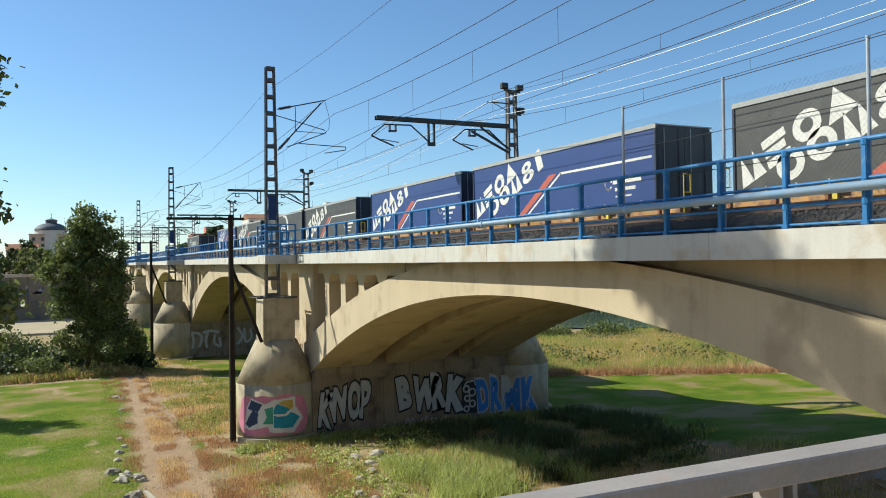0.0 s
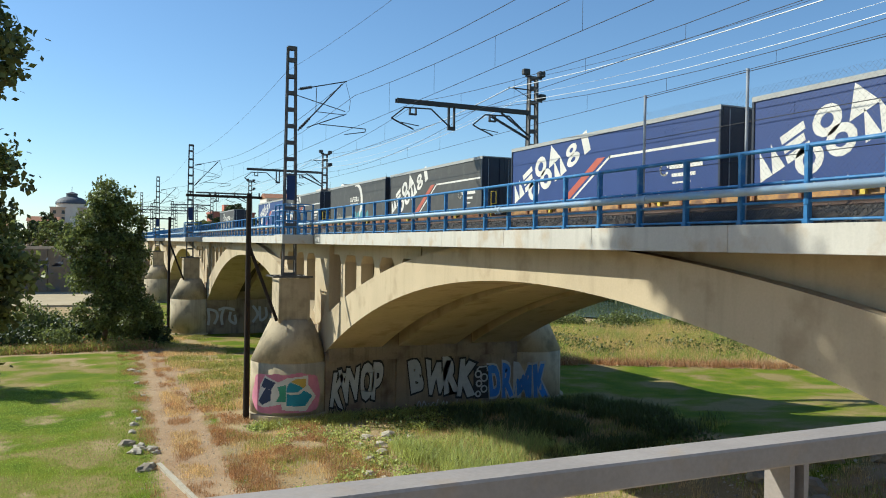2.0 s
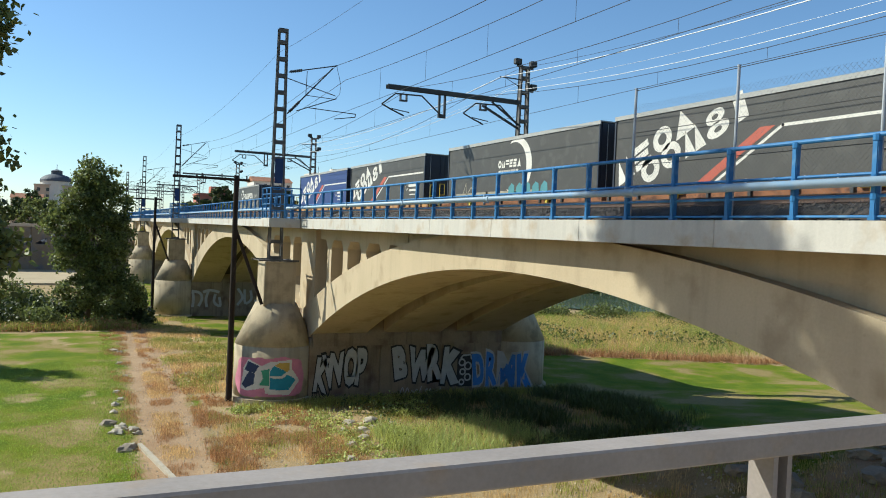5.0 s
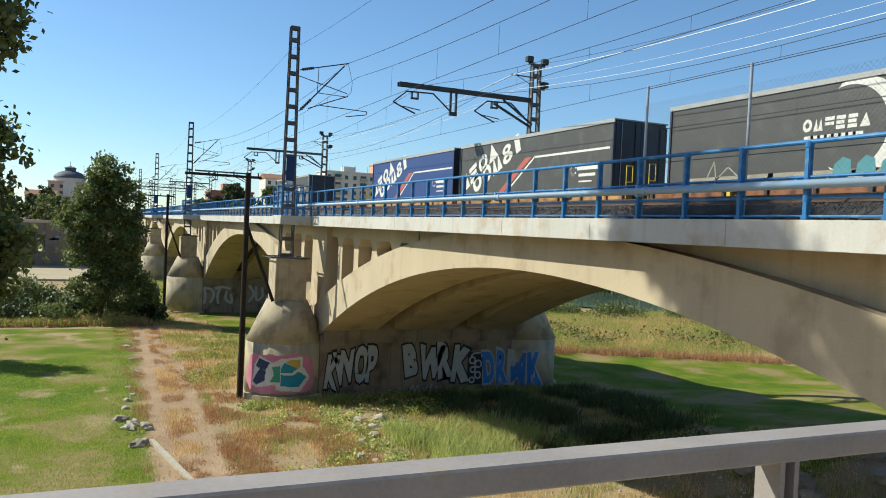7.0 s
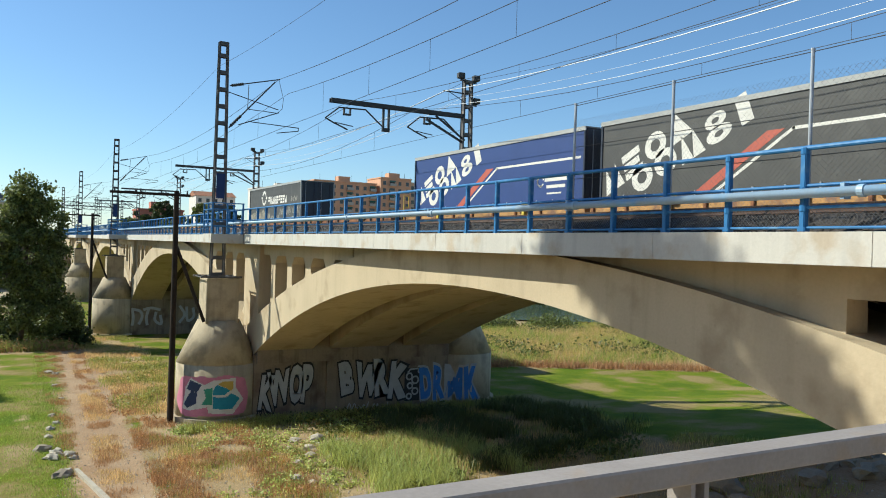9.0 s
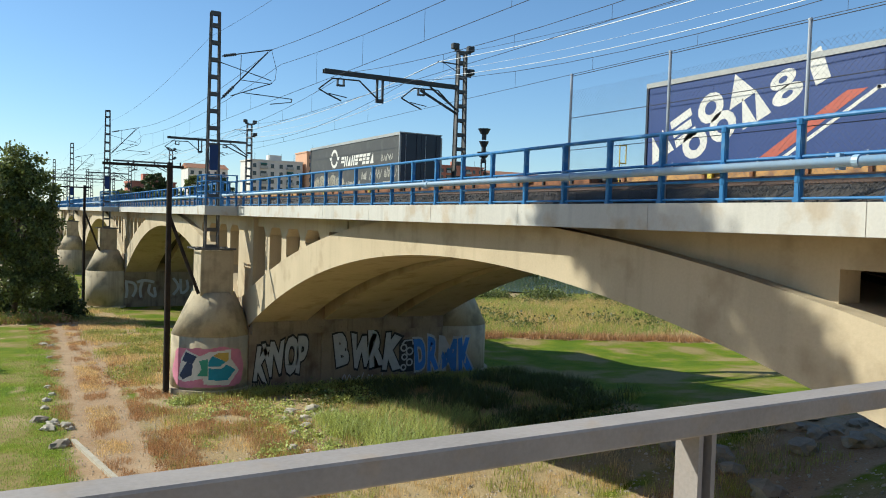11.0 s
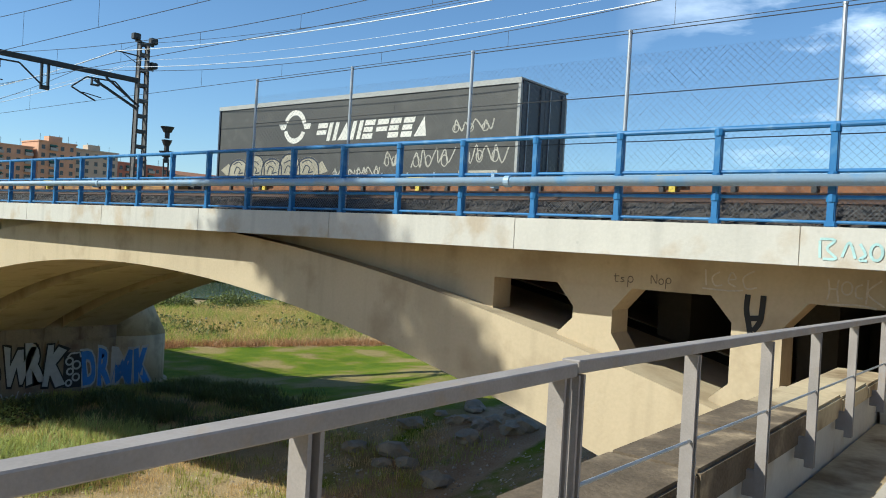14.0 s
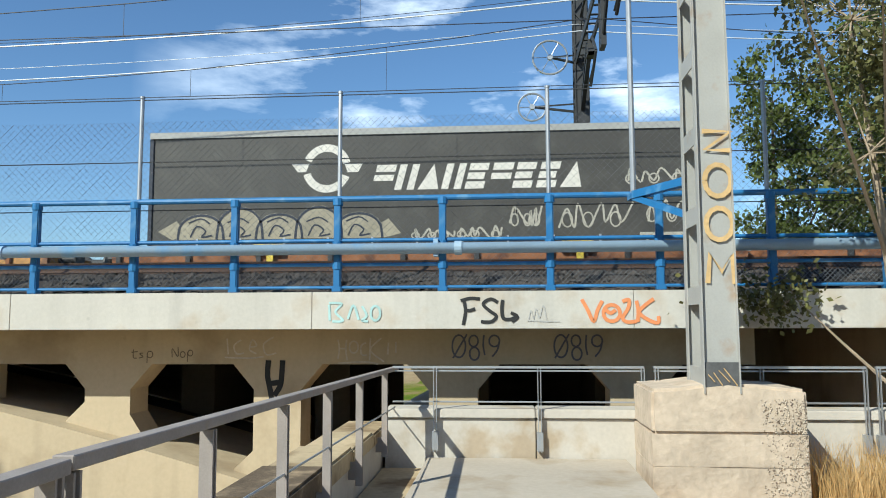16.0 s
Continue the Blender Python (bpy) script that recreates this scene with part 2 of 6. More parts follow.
def lettering(name, text, size, m, material, parent, label="", fat=0.0, shear=0.0, wide=1.0):
    cu = bpy.data.curves.new(name, "FONT")
    cu.body, cu.size, cu.offset, cu.shear, cu.space_character = text, size, fat, shear, wide
    cu.resolution_u = 3
    tmp = bpy.data.objects.new(name, cu)
    me = bpy.data.meshes.new_from_object(tmp)
    bpy.data.objects.remove(tmp)
    me.name = name
    me.materials.clear()
    me.materials.append(material)
    ob = new(name, me)
    ob.parent = parent
    ob.matrix_basis = m
    if label:
        tagged(ob, label)
    return ob
# ---- ground ----
def ground_height(x, y):
    """River flat, falling a little towards the next pier, with the banks rising at the near abutment."""
    z = 0.95 - 0.9 * min(1, max(0, (y - 45) / 35))
    near = max(0.0, 1 - max(0.0, y - 2.3) / 13.0)
    if x < 26:
        z += 5.2 * near ** 1.4
    if x > 17:
        z += 1.5 * min(1, max(0, (36.5 - y) / 16)) * min(1, (x - 17) / 8)
    back = min(1, max(0, (2.2 - y) / 0.5))
    if y < 2.2:
        z = z * (1 - back) + 7.2 * back
    z += 0.05 * noise.noise((x * 0.3, y * 0.3, 0)) + 0.1 * noise.noise((x * 0.08, y * 0.08, 3))
    return z


def ground_material():
    m = bpy.data.materials.new("lawn_and_earth")
    m.use_nodes = True
    n, l = m.node_tree.nodes, m.node_tree.links
    b = n["Principled BSDF"]
    b.inputs["Roughness"].default_value = 0.95
    b.inputs["Specular IOR Level"].default_value = 0.1
    a = n.new("ShaderNodeVertexColor")
    a.layer_name = "cover"
    sep = n.new("ShaderNodeSeparateColor")
    l.new(a.outputs["Color"], sep.inputs[0])
    tc = n.new("ShaderNodeTexCoord")

    def nz(s, d=6):
        t = n.new("ShaderNodeTexNoise")
        t.inputs["Scale"].default_value, t.inputs["Detail"].default_value = s, d
        l.new(tc.outputs["Object"], t.inputs["Vector"])
        return t.outputs["Fac"]

    def ramp(f, *stops):
        r = n.new("ShaderNodeValToRGB")
        while len(r.color_ramp.elements) < len(stops):
            r.color_ramp.elements.new(0.5)
        for e, (p, c) in zip(r.color_ramp.elements, stops):
            e.position, e.color = p, (*c, 1)
        l.new(f, r.inputs[0])
        return r.outputs[0]

    def mix(f, p, q):
        c = n.new("ShaderNodeMix")
        c.data_type = "RGBA"
        l.new(f, c.inputs[0])
        l.new(p, c.inputs[6])
        l.new(q, c.inputs[7])
        return c.outputs[2]

    grass = mix(ramp(nz(13), (0.35, (0.05, 0.05, 0.05)), (0.75, (0.6, 0.6, 0.6))), ramp(nz(0.35), (0.38, (0.095, 0.145, 0.008)), (0.48, (0.165, 0.19, 0.014)), (0.54, (0.22, 0.19, 0.05)), (0.60, (0.31, 0.22, 0.10))),
                ramp(nz(2.5), (0.3, (0.055, 0.095, 0.005)), (0.7, (0.14, 0.16, 0.012))))
    earth = mix(nz(5), ramp(nz(0.8), (0.35, (0.30, 0.185, 0.10)), (0.65, (0.45, 0.325, 0.20))), ramp(nz(14), (0.3, (0.27, 0.165, 0.09)), (0.7, (0.44, 0.32, 0.2))))
    dry = mix(nz(7), ramp(nz(0.6), (0.35, (0.33, 0.22, 0.115)), (0.65, (0.44, 0.325, 0.18))), ramp(nz(20), (0.3, (0.14, 0.125, 0.045)), (0.7, (0.48, 0.35, 0.20))))

    def edge(f):
        ad, mr = n.new("ShaderNodeMath"), n.new("ShaderNodeMapRange")
        sc = n.new("ShaderNodeMath")
        sc.operation, sc.inputs[1].default_value = "MULTIPLY_ADD", 0.7
        l.new(nz(1.6), sc.inputs[0])
        sc.inputs[2].default_value = -0.35
        l.new(f, ad.inputs[0])
        l.new(sc.outputs[0], ad.inputs[1])
        mr.inputs["From Min"].default_value, mr.inputs["From Max"].default_value = 0.35, 0.65
        l.new(ad.outputs[0], mr.inputs["Value"])
        return mr.outputs["Result"]

    col = mix(edge(sep.outputs[1]), mix(edge(sep.outputs[0]), grass, earth), dry)
    l.new(col, b.inputs["Base Color"])
    bp = n.new("ShaderNodeBump")
    bp.inputs["Strength"].default_value, bp.inputs["Distance"].default_value = 0.7, 0.06
    l.new(nz(18), bp.inputs["Height"])
    l.new(bp.outputs["Normal"], b.inputs["Normal"])
    return m


def cover(x, y):
    """How much earth and how much dry weed the ground carries."""
    path_x = 3.6 + (y - 33) * 0.035
    earth = max(0, 1.15 - abs(x - path_x) / 2.1) if 10 < y < 75 else 0
    earth *= 0.75 + 0.25 * min(1, abs(x - path_x) / 0.5)
    dry = 0.0
    if 5.0 < x < 24 and 3 < y < 38:
        dry = min(1, (x - 4.6) / 1.2) * (1 - 0.9 * max(0, min(1, (x - 22) / 3)))
    if 5.2 < x < 9 and 38 <= y < 80:
        dry = 0.9
    if x > 24 and y > 49 - (x - 31) * 0.55:
        dry = 1.0
    if x < 3.0 and y > 69:
        dry = 0.9
    if x < 1.3 and 18 < y < 66:
        # worn brown patches in the lawn
        bare = noise.noise((x * 0.42 + 3.0, y * 0.30, 7.0)) + 0.35 * noise.noise((x * 1.3, y * 1.3, 2.0))
        dry = max(dry, min(0.62, max(0.0, bare * 2.6 - 0.3)))
    if 15 <= y < 20 and 16 < x < 34:
        earth = max(earth, min(1, (20 - y) / 2))
        dry *= 0.3
    if y < 15 and x < 27:
        earth = max(earth, min(1, (15 - y) / 4))
        dry *= 0.5
    return earth, dry


def build_ground():
    xs = np.concatenate([[-3000, -1200, -500, -250, -150, -100, -70, -50, -40], np.arange(-32, 60, 0.7), [64, 70, 80, 100, 130, 180, 260, 500, 1200, 3000]])
    ys = np.concatenate([[-3000, -1000, -300, -120, -60, -30, -15, -8, -4, 0, 1.5], np.arange(2.0, 95, 0.7), [98, 104, 112, 125, 140, 160, 200, 260, 400, 800, 1500, 4000]])
    verts = [(x, y, ground_height(x, y)) for y in ys for x in xs]
    w = len(xs)
    faces = [(j * w + i, j * w + i + 1, (j + 1) * w + i + 1, (j + 1) * w + i) for j in range(len(ys) - 1) for i in range(w - 1)]
    me = bpy.data.meshes.new("ground")
    me.from_pydata(verts, [], faces)
    layer = me.color_attributes.new("cover", "FLOAT_COLOR", "POINT")
    layer.data.foreach_set("color", [c for x, y, _ in verts for c in (*cover(x, y), 0.0, 1.0)])
    me.polygons.foreach_set("use_smooth", [True] * len(faces))
    me.materials.append(ground_material())
    tagged(new("ground", me), "mown lawn, dry weeds and a sandy track", kind="structure")


build_ground()

# ---- the bridge ----
PIERS = [-4.4, 39.4, 83.2, 127.0, 170.8]
HALF = 21.9
RINGS = [(10.5, 13.3), (14.2, 17.4), (18.3, 21.1)]
DECK_X = (9.9, 21.7)
END_Y = 260


def intrados(d):
    return 8.42 - 0.0117 * d * d


def extrados(d):
    return 9.5 - 0.0098 * d * d


def arch_ring(x0, x1, mid, a, b, name, label):
    n = 48
    ds = [a + (b - a) * i / n for i in range(n + 1)]
    outline = [(mid + d, intrados(d)) for d in ds] + [(mid + d, min(9.34, extrados(d))) for d in reversed(ds)]
    bm = B()
    prism(bm, outline, "x", x0, x1)
    return tagged(part(name, bm, CONCRETE), label, "bridge arch", "arches of the railway bridge", "structure")


# the pier sides stand 1.6 m from the pier's axis
for s in range(4):
    mid = (PIERS[s] + PIERS[s + 1]) / 2
    mid = 18.9 if s == 0 else mid
    for x0, x1 in RINGS:
        arch_ring(x0, x1, mid, -20.9, 20.9, "arch", "segmental concrete arch ring of the railway bridge")
    # the web's near-black colour stands in for shade in the grooves
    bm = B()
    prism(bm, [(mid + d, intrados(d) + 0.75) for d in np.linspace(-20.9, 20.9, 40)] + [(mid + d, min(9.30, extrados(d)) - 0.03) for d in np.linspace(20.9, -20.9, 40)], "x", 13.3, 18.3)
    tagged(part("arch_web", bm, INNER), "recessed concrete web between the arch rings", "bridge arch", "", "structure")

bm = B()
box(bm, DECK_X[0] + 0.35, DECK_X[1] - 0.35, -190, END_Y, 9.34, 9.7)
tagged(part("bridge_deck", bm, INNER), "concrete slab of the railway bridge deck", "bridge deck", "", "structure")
for x0, x1 in ((9.9, 10.3), (21.3, 21.7)):
    edge = tagged(new("deck_edge"), "pale concrete edge beam of the bridge deck, weather-stained", "edge beam", "", "structure")
    y = -61.0
    while y < END_Y:
        bm = B()
        box(bm, x0, x1, y + 0.002, min(y + 4.0, END_Y) - 0.002, 9.33, 9.8, 0.006)
        part("edge_panel", bm, FASCIA, edge)
        y += 4.0


def spandrel(side_x, mid, thick=0.55):
    """Columns and chamfered openings between the arch ring and the deck."""
    a, b = side_x, side_x + thick
    bm = B()
    pitch, wide, chamfer = 2.42, 0.66, 0.3
    for sign in (-1, 1):
        start = 10.36 if sign > 0 else 12.78
        c = start
        while c < 21.0:
            lo, hi = c - wide / 2, c + wide / 2
            ex = extrados(hi) - 0.3
            foot = 0.26 if extrados(lo) < 8.0 else 0.0
            outline = [(lo - foot, extrados(lo) - 0.3), (hi + foot, extrados(hi + foot) - 0.3), (hi + foot, extrados(hi + foot) + 0.02), (hi, extrados(hi) + foot * 1.3),
                       (hi, 8.5), (hi + chamfer, 8.85), (lo - chamfer, 8.85), (lo, 8.5), (lo, extrados(lo) + foot * 1.3), (lo - foot, extrados(lo - foot) + 0.02)]
            prism(bm, [(mid + sign * u, v) for u, v in outline], "x", a, b)
            c += pitch
        e = start - 1.85
        prism(bm, [(mid + sign * u, v) for u, v in ((8.0, 8.846), (21.6, 8.846), (21.6, 9.35), (8.0, 9.35))], "x", a, b)
        prism(bm, [(mid + sign * u, v) for u, v in ((4.0, 8.9), (e, extrados(e) - 0.3), (e, 8.845), (e, 9.33), (4.0, 9.33))], "x", a + 0.04, b)
    return tagged(part("spandrel_wall", bm, CONCRETE), "concrete spandrel with chamfered openings between columns", "spandrel wall", "", "structure")


for s in range(4):
    mid = 18.9 if s == 0 else (PIERS[s] + PIERS[s + 1]) / 2
    spandrel(10.82, mid)
    spandrel(20.23, mid)
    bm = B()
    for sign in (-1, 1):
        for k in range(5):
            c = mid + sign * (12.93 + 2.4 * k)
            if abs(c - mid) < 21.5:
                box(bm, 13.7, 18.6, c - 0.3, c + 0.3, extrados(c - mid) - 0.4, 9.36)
    # lengthwise wall, added to keep light out of the openings
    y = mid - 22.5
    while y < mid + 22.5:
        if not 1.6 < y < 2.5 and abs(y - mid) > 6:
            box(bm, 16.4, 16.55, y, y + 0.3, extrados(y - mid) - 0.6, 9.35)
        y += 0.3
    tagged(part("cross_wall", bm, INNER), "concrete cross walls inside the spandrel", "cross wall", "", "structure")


def pier(y, base):
    """A round-nosed pier with cones and mast blocks at both ends."""
    p = thing("bridge_pier", "round-nosed concrete pier with conical shoulders and graffiti", "bridge pier", "piers of the railway bridge", "structure", (0, y, 0))
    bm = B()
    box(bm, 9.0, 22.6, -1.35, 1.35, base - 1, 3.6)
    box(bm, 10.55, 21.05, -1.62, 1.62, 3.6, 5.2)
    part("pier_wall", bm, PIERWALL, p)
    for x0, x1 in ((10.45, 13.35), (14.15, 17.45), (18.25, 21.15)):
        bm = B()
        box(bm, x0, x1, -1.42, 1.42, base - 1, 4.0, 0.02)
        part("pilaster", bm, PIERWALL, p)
    bm = B()
    box(bm, 10.6, 21.0, -1.3, 1.3, 5.2, 9.33)
    part("pier_shaft", bm, CONCRETE, p)
    for cx in (9.05, 22.55):
        bm = B()
        tube(bm, (cx, 0, base - 1), (cx, 0, base + 0.25), 2.12, 40)
        part("footing", bm, PIER, p, smooth=False)
        bm = B()
        tube(bm, (cx, 0, base + 0.25), (cx, 0, 3.62), 1.93, 48)
        tube(bm, (cx, 0, 3.62), (cx, 0, 5.62), 1.93, 48, 1.0)
        nose = part("pier_nose", bm, PIER, p)
        for f in nose.data.polygons:
            f.use_smooth = len(f.vertices) == 4
        bm = B()
        prism(bm, [(cx - 0.8, -0.8), (cx + 0.75, -0.8), (cx + 0.75, 0.8), (cx - 0.8, 0.8)], "z", 5.5, 7.66)
        bmesh.ops.bevel(bm, geom=list(bm.edges), offset=0.03, segments=1, affect="EDGES")
        part("mast_block", bm, PIER, p)
    return p


pier(39.4, 0.9)
pier(83.2, 0.0)
pier(127.0, 0.0)
pier(170.8, 0.0)

# abutments close both ends of the bridge
bm = B()
box(bm, 10.86, 21.05, -190, -4.4, 0, 9.33)
tagged(part("abutment", bm, CONCRETE), "concrete abutment wall of the railway bridge", "abutment", "", "structure")
bm = B()
box(bm, 10.3, 21.3, 172, END_Y, -1, 9.33)
tagged(part("abutment", bm, CONCRETE), "far concrete abutment of the railway bridge", "abutment", "", "structure")

# ballast bed
def build_ballast():
    bm = B()
    ys = np.concatenate([np.arange(-190, -25, 5), np.arange(-25, 60, 0.25), np.arange(60, END_Y, 2.5)])
    prof = [(10.32, 9.72), (10.75, 9.98), (11.3, 10.12), (13.3, 10.12), (16, 10.12), (18.0, 10.12), (20.6, 10.12), (21.2, 9.9)]
    rows = [[bm.verts.new((x + random.uniform(-0.05, 0.05), y, z + random.uniform(-0.035, 0.035))) for x, z in prof] for y in ys]
    for a, b in zip(rows, rows[1:]):
        for i in range(len(prof) - 1):
            bm.faces.new((a[i], a[i + 1], b[i + 1], b[i]))
    tagged(part("ballast_bed", bm, BALLAST), "grey crushed-stone track ballast", "ballast", "", "structure")


build_ballast()
for cx in (12.2, 15.8, 19.4):
    track = thing("railway_track", "rusty steel rails on concrete sleepers in ballast", "railway track", "tracks on the bridge", "structure", (cx, 0, 0))
    for s in (-0.83, 0.83):
        bm = B()
        prism(bm, [(s - 0.07, 10.16), (s + 0.07, 10.16), (s + 0.02, 10.2), (s + 0.035, 10.31), (s - 0.035, 10.31), (s - 0.02, 10.2)], "y", -190, END_Y)
        part("rail", bm, RAILDARK, track)
RAIL_Z = 10.31
# ---- blue bridge railing ----
PITCH = 1.35


def rail_post(tall):
    bm = B()
    box(bm, -0.05, 0.05, -0.045, 0.045, 0.0, 1.2, 0.012)
    box(bm, -0.065, 0.065, -0.062, 0.062, 0.0, 0.07, 0.01)
    for z in (0.34, 0.6, 1.16):
        tube(bm, (0, 0, z - 0.045), (0, 0, z + 0.045), 0.066, 10)
    me = bpy.data.meshes.new("post")
    bmesh.ops.recalc_face_normals(bm, faces=bm.faces)
    bm.to_mesh(me)
    bm.free()
    me.materials.append(BLUE)
    return me


def build_railing(x, y0, y1, label):
    r = thing("bridge_railing", label, "railing", "", "structure")
    me = rail_post(False)
    k = math.ceil((y0 - 13.5) / PITCH)
    while 13.5 + k * PITCH < y1:
        shared("post", me, r, pose(x, 13.5 + k * PITCH, 9.8))
        k += 1
    for z, rad in ((11.0, 0.038), (10.46, 0.026), (10.15, 0.024), (9.86, 0.02)):
        bm = B()
        tube(bm, (x, y0, z), (x, y1, z), rad, 10)
        part("rail", bm, BLUE, r, smooth=False)
    return r


build_railing(10.0, -60, END_Y, "blue painted steel railing along the bridge edge")
build_railing(21.6, -60, END_Y, "blue painted steel railing along the far bridge edge")
pipe = thing("service_pipe", "pale blue steel pipe clamped along the railing", "pipe", "", "structure")
bm = B()
tube(bm, (9.88, -60, 10.34), (9.88, END_Y, 10.34), 0.07, 14)
part("tube", bm, PIPE, pipe, smooth=True)
for k in range(-6, 30):
    bm = B()
    y = 1.1 + 6.0 * k
    tube(bm, (9.88, y, 10.34), (9.88, y + 0.09, 10.34), 0.088, 14)
    box(bm, 9.87, 10.02, y + 0.3, y + 0.36, 10.24, 10.46)
    part("clamp", bm, PIPE, pipe)


# ---- lattice masts ----
def ladder_mast(name, label, x, y, z0, z1, w0, w1, depth, material=MASTGREY, group="catenary masts"):
    """Two channel legs joined by flat battens; broad face across the track."""
    m = thing(name, label, "catenary mast", group, "", (x, y, z0))
    h = z1 - z0
    for s in (-1, 1):
        bm = B()
        for e in (-1, 1):
            a, b = (s * w0 / 2, e * depth / 2), (s * w1 / 2, e * depth * 0.4)
            bar(bm, (a[0], a[1], 0), (b[0], b[1], h), 0.10, 0.012)
        bar(bm, (s * w0 / 2, 0, 0), (s * w1 / 2, 0, h), 0.014, depth)
        part("leg", bm, material, m)
    n = int(h / 0.78)
    for i in range(n + 1):
        z = min(h - 0.08, 0.15 + i * h / n)
        w = w0 + (w1 - w0) * z / h
        for e in (-1, 1):
            bm = B()
            box(bm, -w / 2, w / 2, e * depth * 0.46 - 0.006, e * depth * 0.46 + 0.006, z - 0.09, z + 0.09)
            part("batten", bm, material, m)
    return m


def cantilever(mast_x, y, reach, parent_label):
    c = thing("cantilever_arm", "dark steel catenary cantilever with insulators", "cantilever arm", "cantilever arms")
    x, z = mast_x, 0.0
    bm = B()
    bar(bm, (x + 0.25, y, 17.03), (x + 2.74, y, 17.66), 0.05, 0.05)
    part("top_tie", bm, DARKSTEEL, c)
    bm = B()
    bar(bm, (x + 0.25, y, 14.98), (x + 2.5, y, 17.5), 0.065, 0.065)
    part("bracket_tube", bm, DARKSTEEL, c)
    bm = B()
    bar(bm, (x + 0.7, y, 15.16), (x + 2.74, y, 15.99), 0.045, 0.045)
    part("strut", bm, DARKSTEEL, c)
    bm = B()
    bar(bm, (x + 0.2, y, 16.72), (x + 2.69, y, 16.12), 0.035, 0.035)
    part("stay", bm, DARKSTEEL, c)
    bm = B()
    chain(bm, [(x + 1.18, y, 17.2), (x + 1.15, y, 15.99), (x + 2.6, y, 15.95)], 0.018)
    part("hanger", bm, DARKSTEEL, c)
    bm = B()
    chain(bm, [(x + 1.32, y, 15.38), (x + 3.79, y, 15.31), (x + 3.76, y, 15.15), (x + 2.66, y, 14.95)], 0.022)
    part("steady_arm", bm, DARKSTEEL, c)
    bm = B()
    chain(bm, [(x + 2.7, y, 17.6), (x + 2.95, y, 16.7), (x + 2.9, y, 16.2), (x + 2.6, y, 15.9)], 0.012, 5)
    part("jumper", bm, CABLE, c)
    for p, q in (((x + 0.35, y, 17.06), (x + 0.95, y, 17.21)), ((x + 0.35, y, 15.09), (x + 0.85, y, 15.65))):
        bm = B()
        p, q = Vector(p), Vector(q)
        for i in range(6):
            tube(bm, p.lerp(q, i / 6), p.lerp(q, i / 6 + 0.1), 0.075, 10)
        part("insulator", bm, DARKSTEEL, c)
    return c


def gantry(y, tip_x, mast_x):
    g = thing("gantry_arm", "dark steel gantry arm carrying two catenary drops", "gantry arm", "gantry arms")
    z = 16.95
    bm = B()
    box(bm, tip_x, mast_x - 0.2, y - 0.16, y - 0.12, z - 0.11, z + 0.11)
    box(bm, tip_x, mast_x - 0.2, y + 0.12, y + 0.16, z - 0.11, z + 0.11)
    for k in range(14):
        cx = tip_x + 0.1 + k * (mast_x - tip_x - 0.5) / 13
        box(bm, cx - 0.05, cx + 0.05, y - 0.12, y + 0.12, z + 0.09, z + 0.108)
    part("beam", bm, DARKSTEEL, g)
    bm = B()
    bar(bm, (mast_x - 0.2, y, 15.45), (mast_x - 2.6, y, 16.55), 0.11, 0.11)
    bar(bm, (mast_x - 0.1, y, 15.6), (mast_x - 2.0, y, 16.8), 0.09, 0.09)
    part("brace", bm, DARKSTEEL, g)
    for cx in (tip_x + 3.2,):
        bm = B()
        for s in (-0.16, 0.16):
            box(bm, cx + s - 0.05, cx + s + 0.05, y - 0.06, y + 0.06, z - 1.2, z - 0.1)
        box(bm, cx - 0.22, cx + 0.22, y - 0.06, y + 0.06, z - 1.35, z - 1.15)
        part("dropper_post", bm, DARKSTEEL, g)
    for cx in (tip_x + 3.2, mast_x - 0.3):
        bm = B()
        chain(bm, [(cx, y, 15.7), (cx - 1.2, y, 16.66), (cx - 2.7, y, 16.62), (cx - 3.45, y, 16.0), (cx - 3.0, y, 15.8), (cx - 2.2, y, 15.5)], 0.04)
        chain(bm, [(cx - 2.9, y, 15.82), (cx - 1.9, y, 15.7)], 0.025)
        part("registration_arm", bm, DARKSTEEL, g)
        bm = B()
        box(bm, cx - 2.45, cx - 2.05, y - 0.1, y + 0.1, z - 0.7, z - 0.62)
        box(bm, cx - 2.45, cx - 2.39, y - 0.08, y + 0.08, z - 0.7, z - 0.3)
        box(bm, cx - 2.11, cx - 2.05, y - 0.08, y + 0.08, z - 0.7, z - 0.3)
        part("insulator", bm, DARKSTEEL, g)
    return g


MASTS = [39.4, 83.1, 127.0, 171.0]
for y in MASTS:
    ladder_mast("catenary_mast", "slender grey steel ladder mast standing on a bridge pier", 8.9, y, 7.66, 19.1, 0.62, 0.38, 0.3)
    cantilever(9.0, y, 2.75, "")
for y in MASTS:
    ladder_mast("catenary_mast", "grey steel ladder mast with floodlights beyond the tracks", 22.7, y, 7.66, 19.0, 0.75, 0.45, 0.4)
    gantry(y, 14.45, 22.7)
    for dx, dz in ((-0.45, 0.25), (0.55, 0.2), (0.6, -1.1)):
        f = thing("floodlight", "small black box floodlight on a mast", "floodlight", "floodlights", "", (22.7 + dx, y, 19.0 + dz))
        bm = B()
        box(bm, -0.2, 0.2, -0.16, 0.16, -0.16, 0.16, 0.03)
        part("housing", bm, DARKSTEEL, f)
        bm = B()
        box(bm, -0.03 - (dx > 0) * 0.3, 0.03 + (dx < 0) * 0.3, -0.03, 0.03, -0.3, -0.14)
        part("bracket", bm, DARKSTEEL, f)

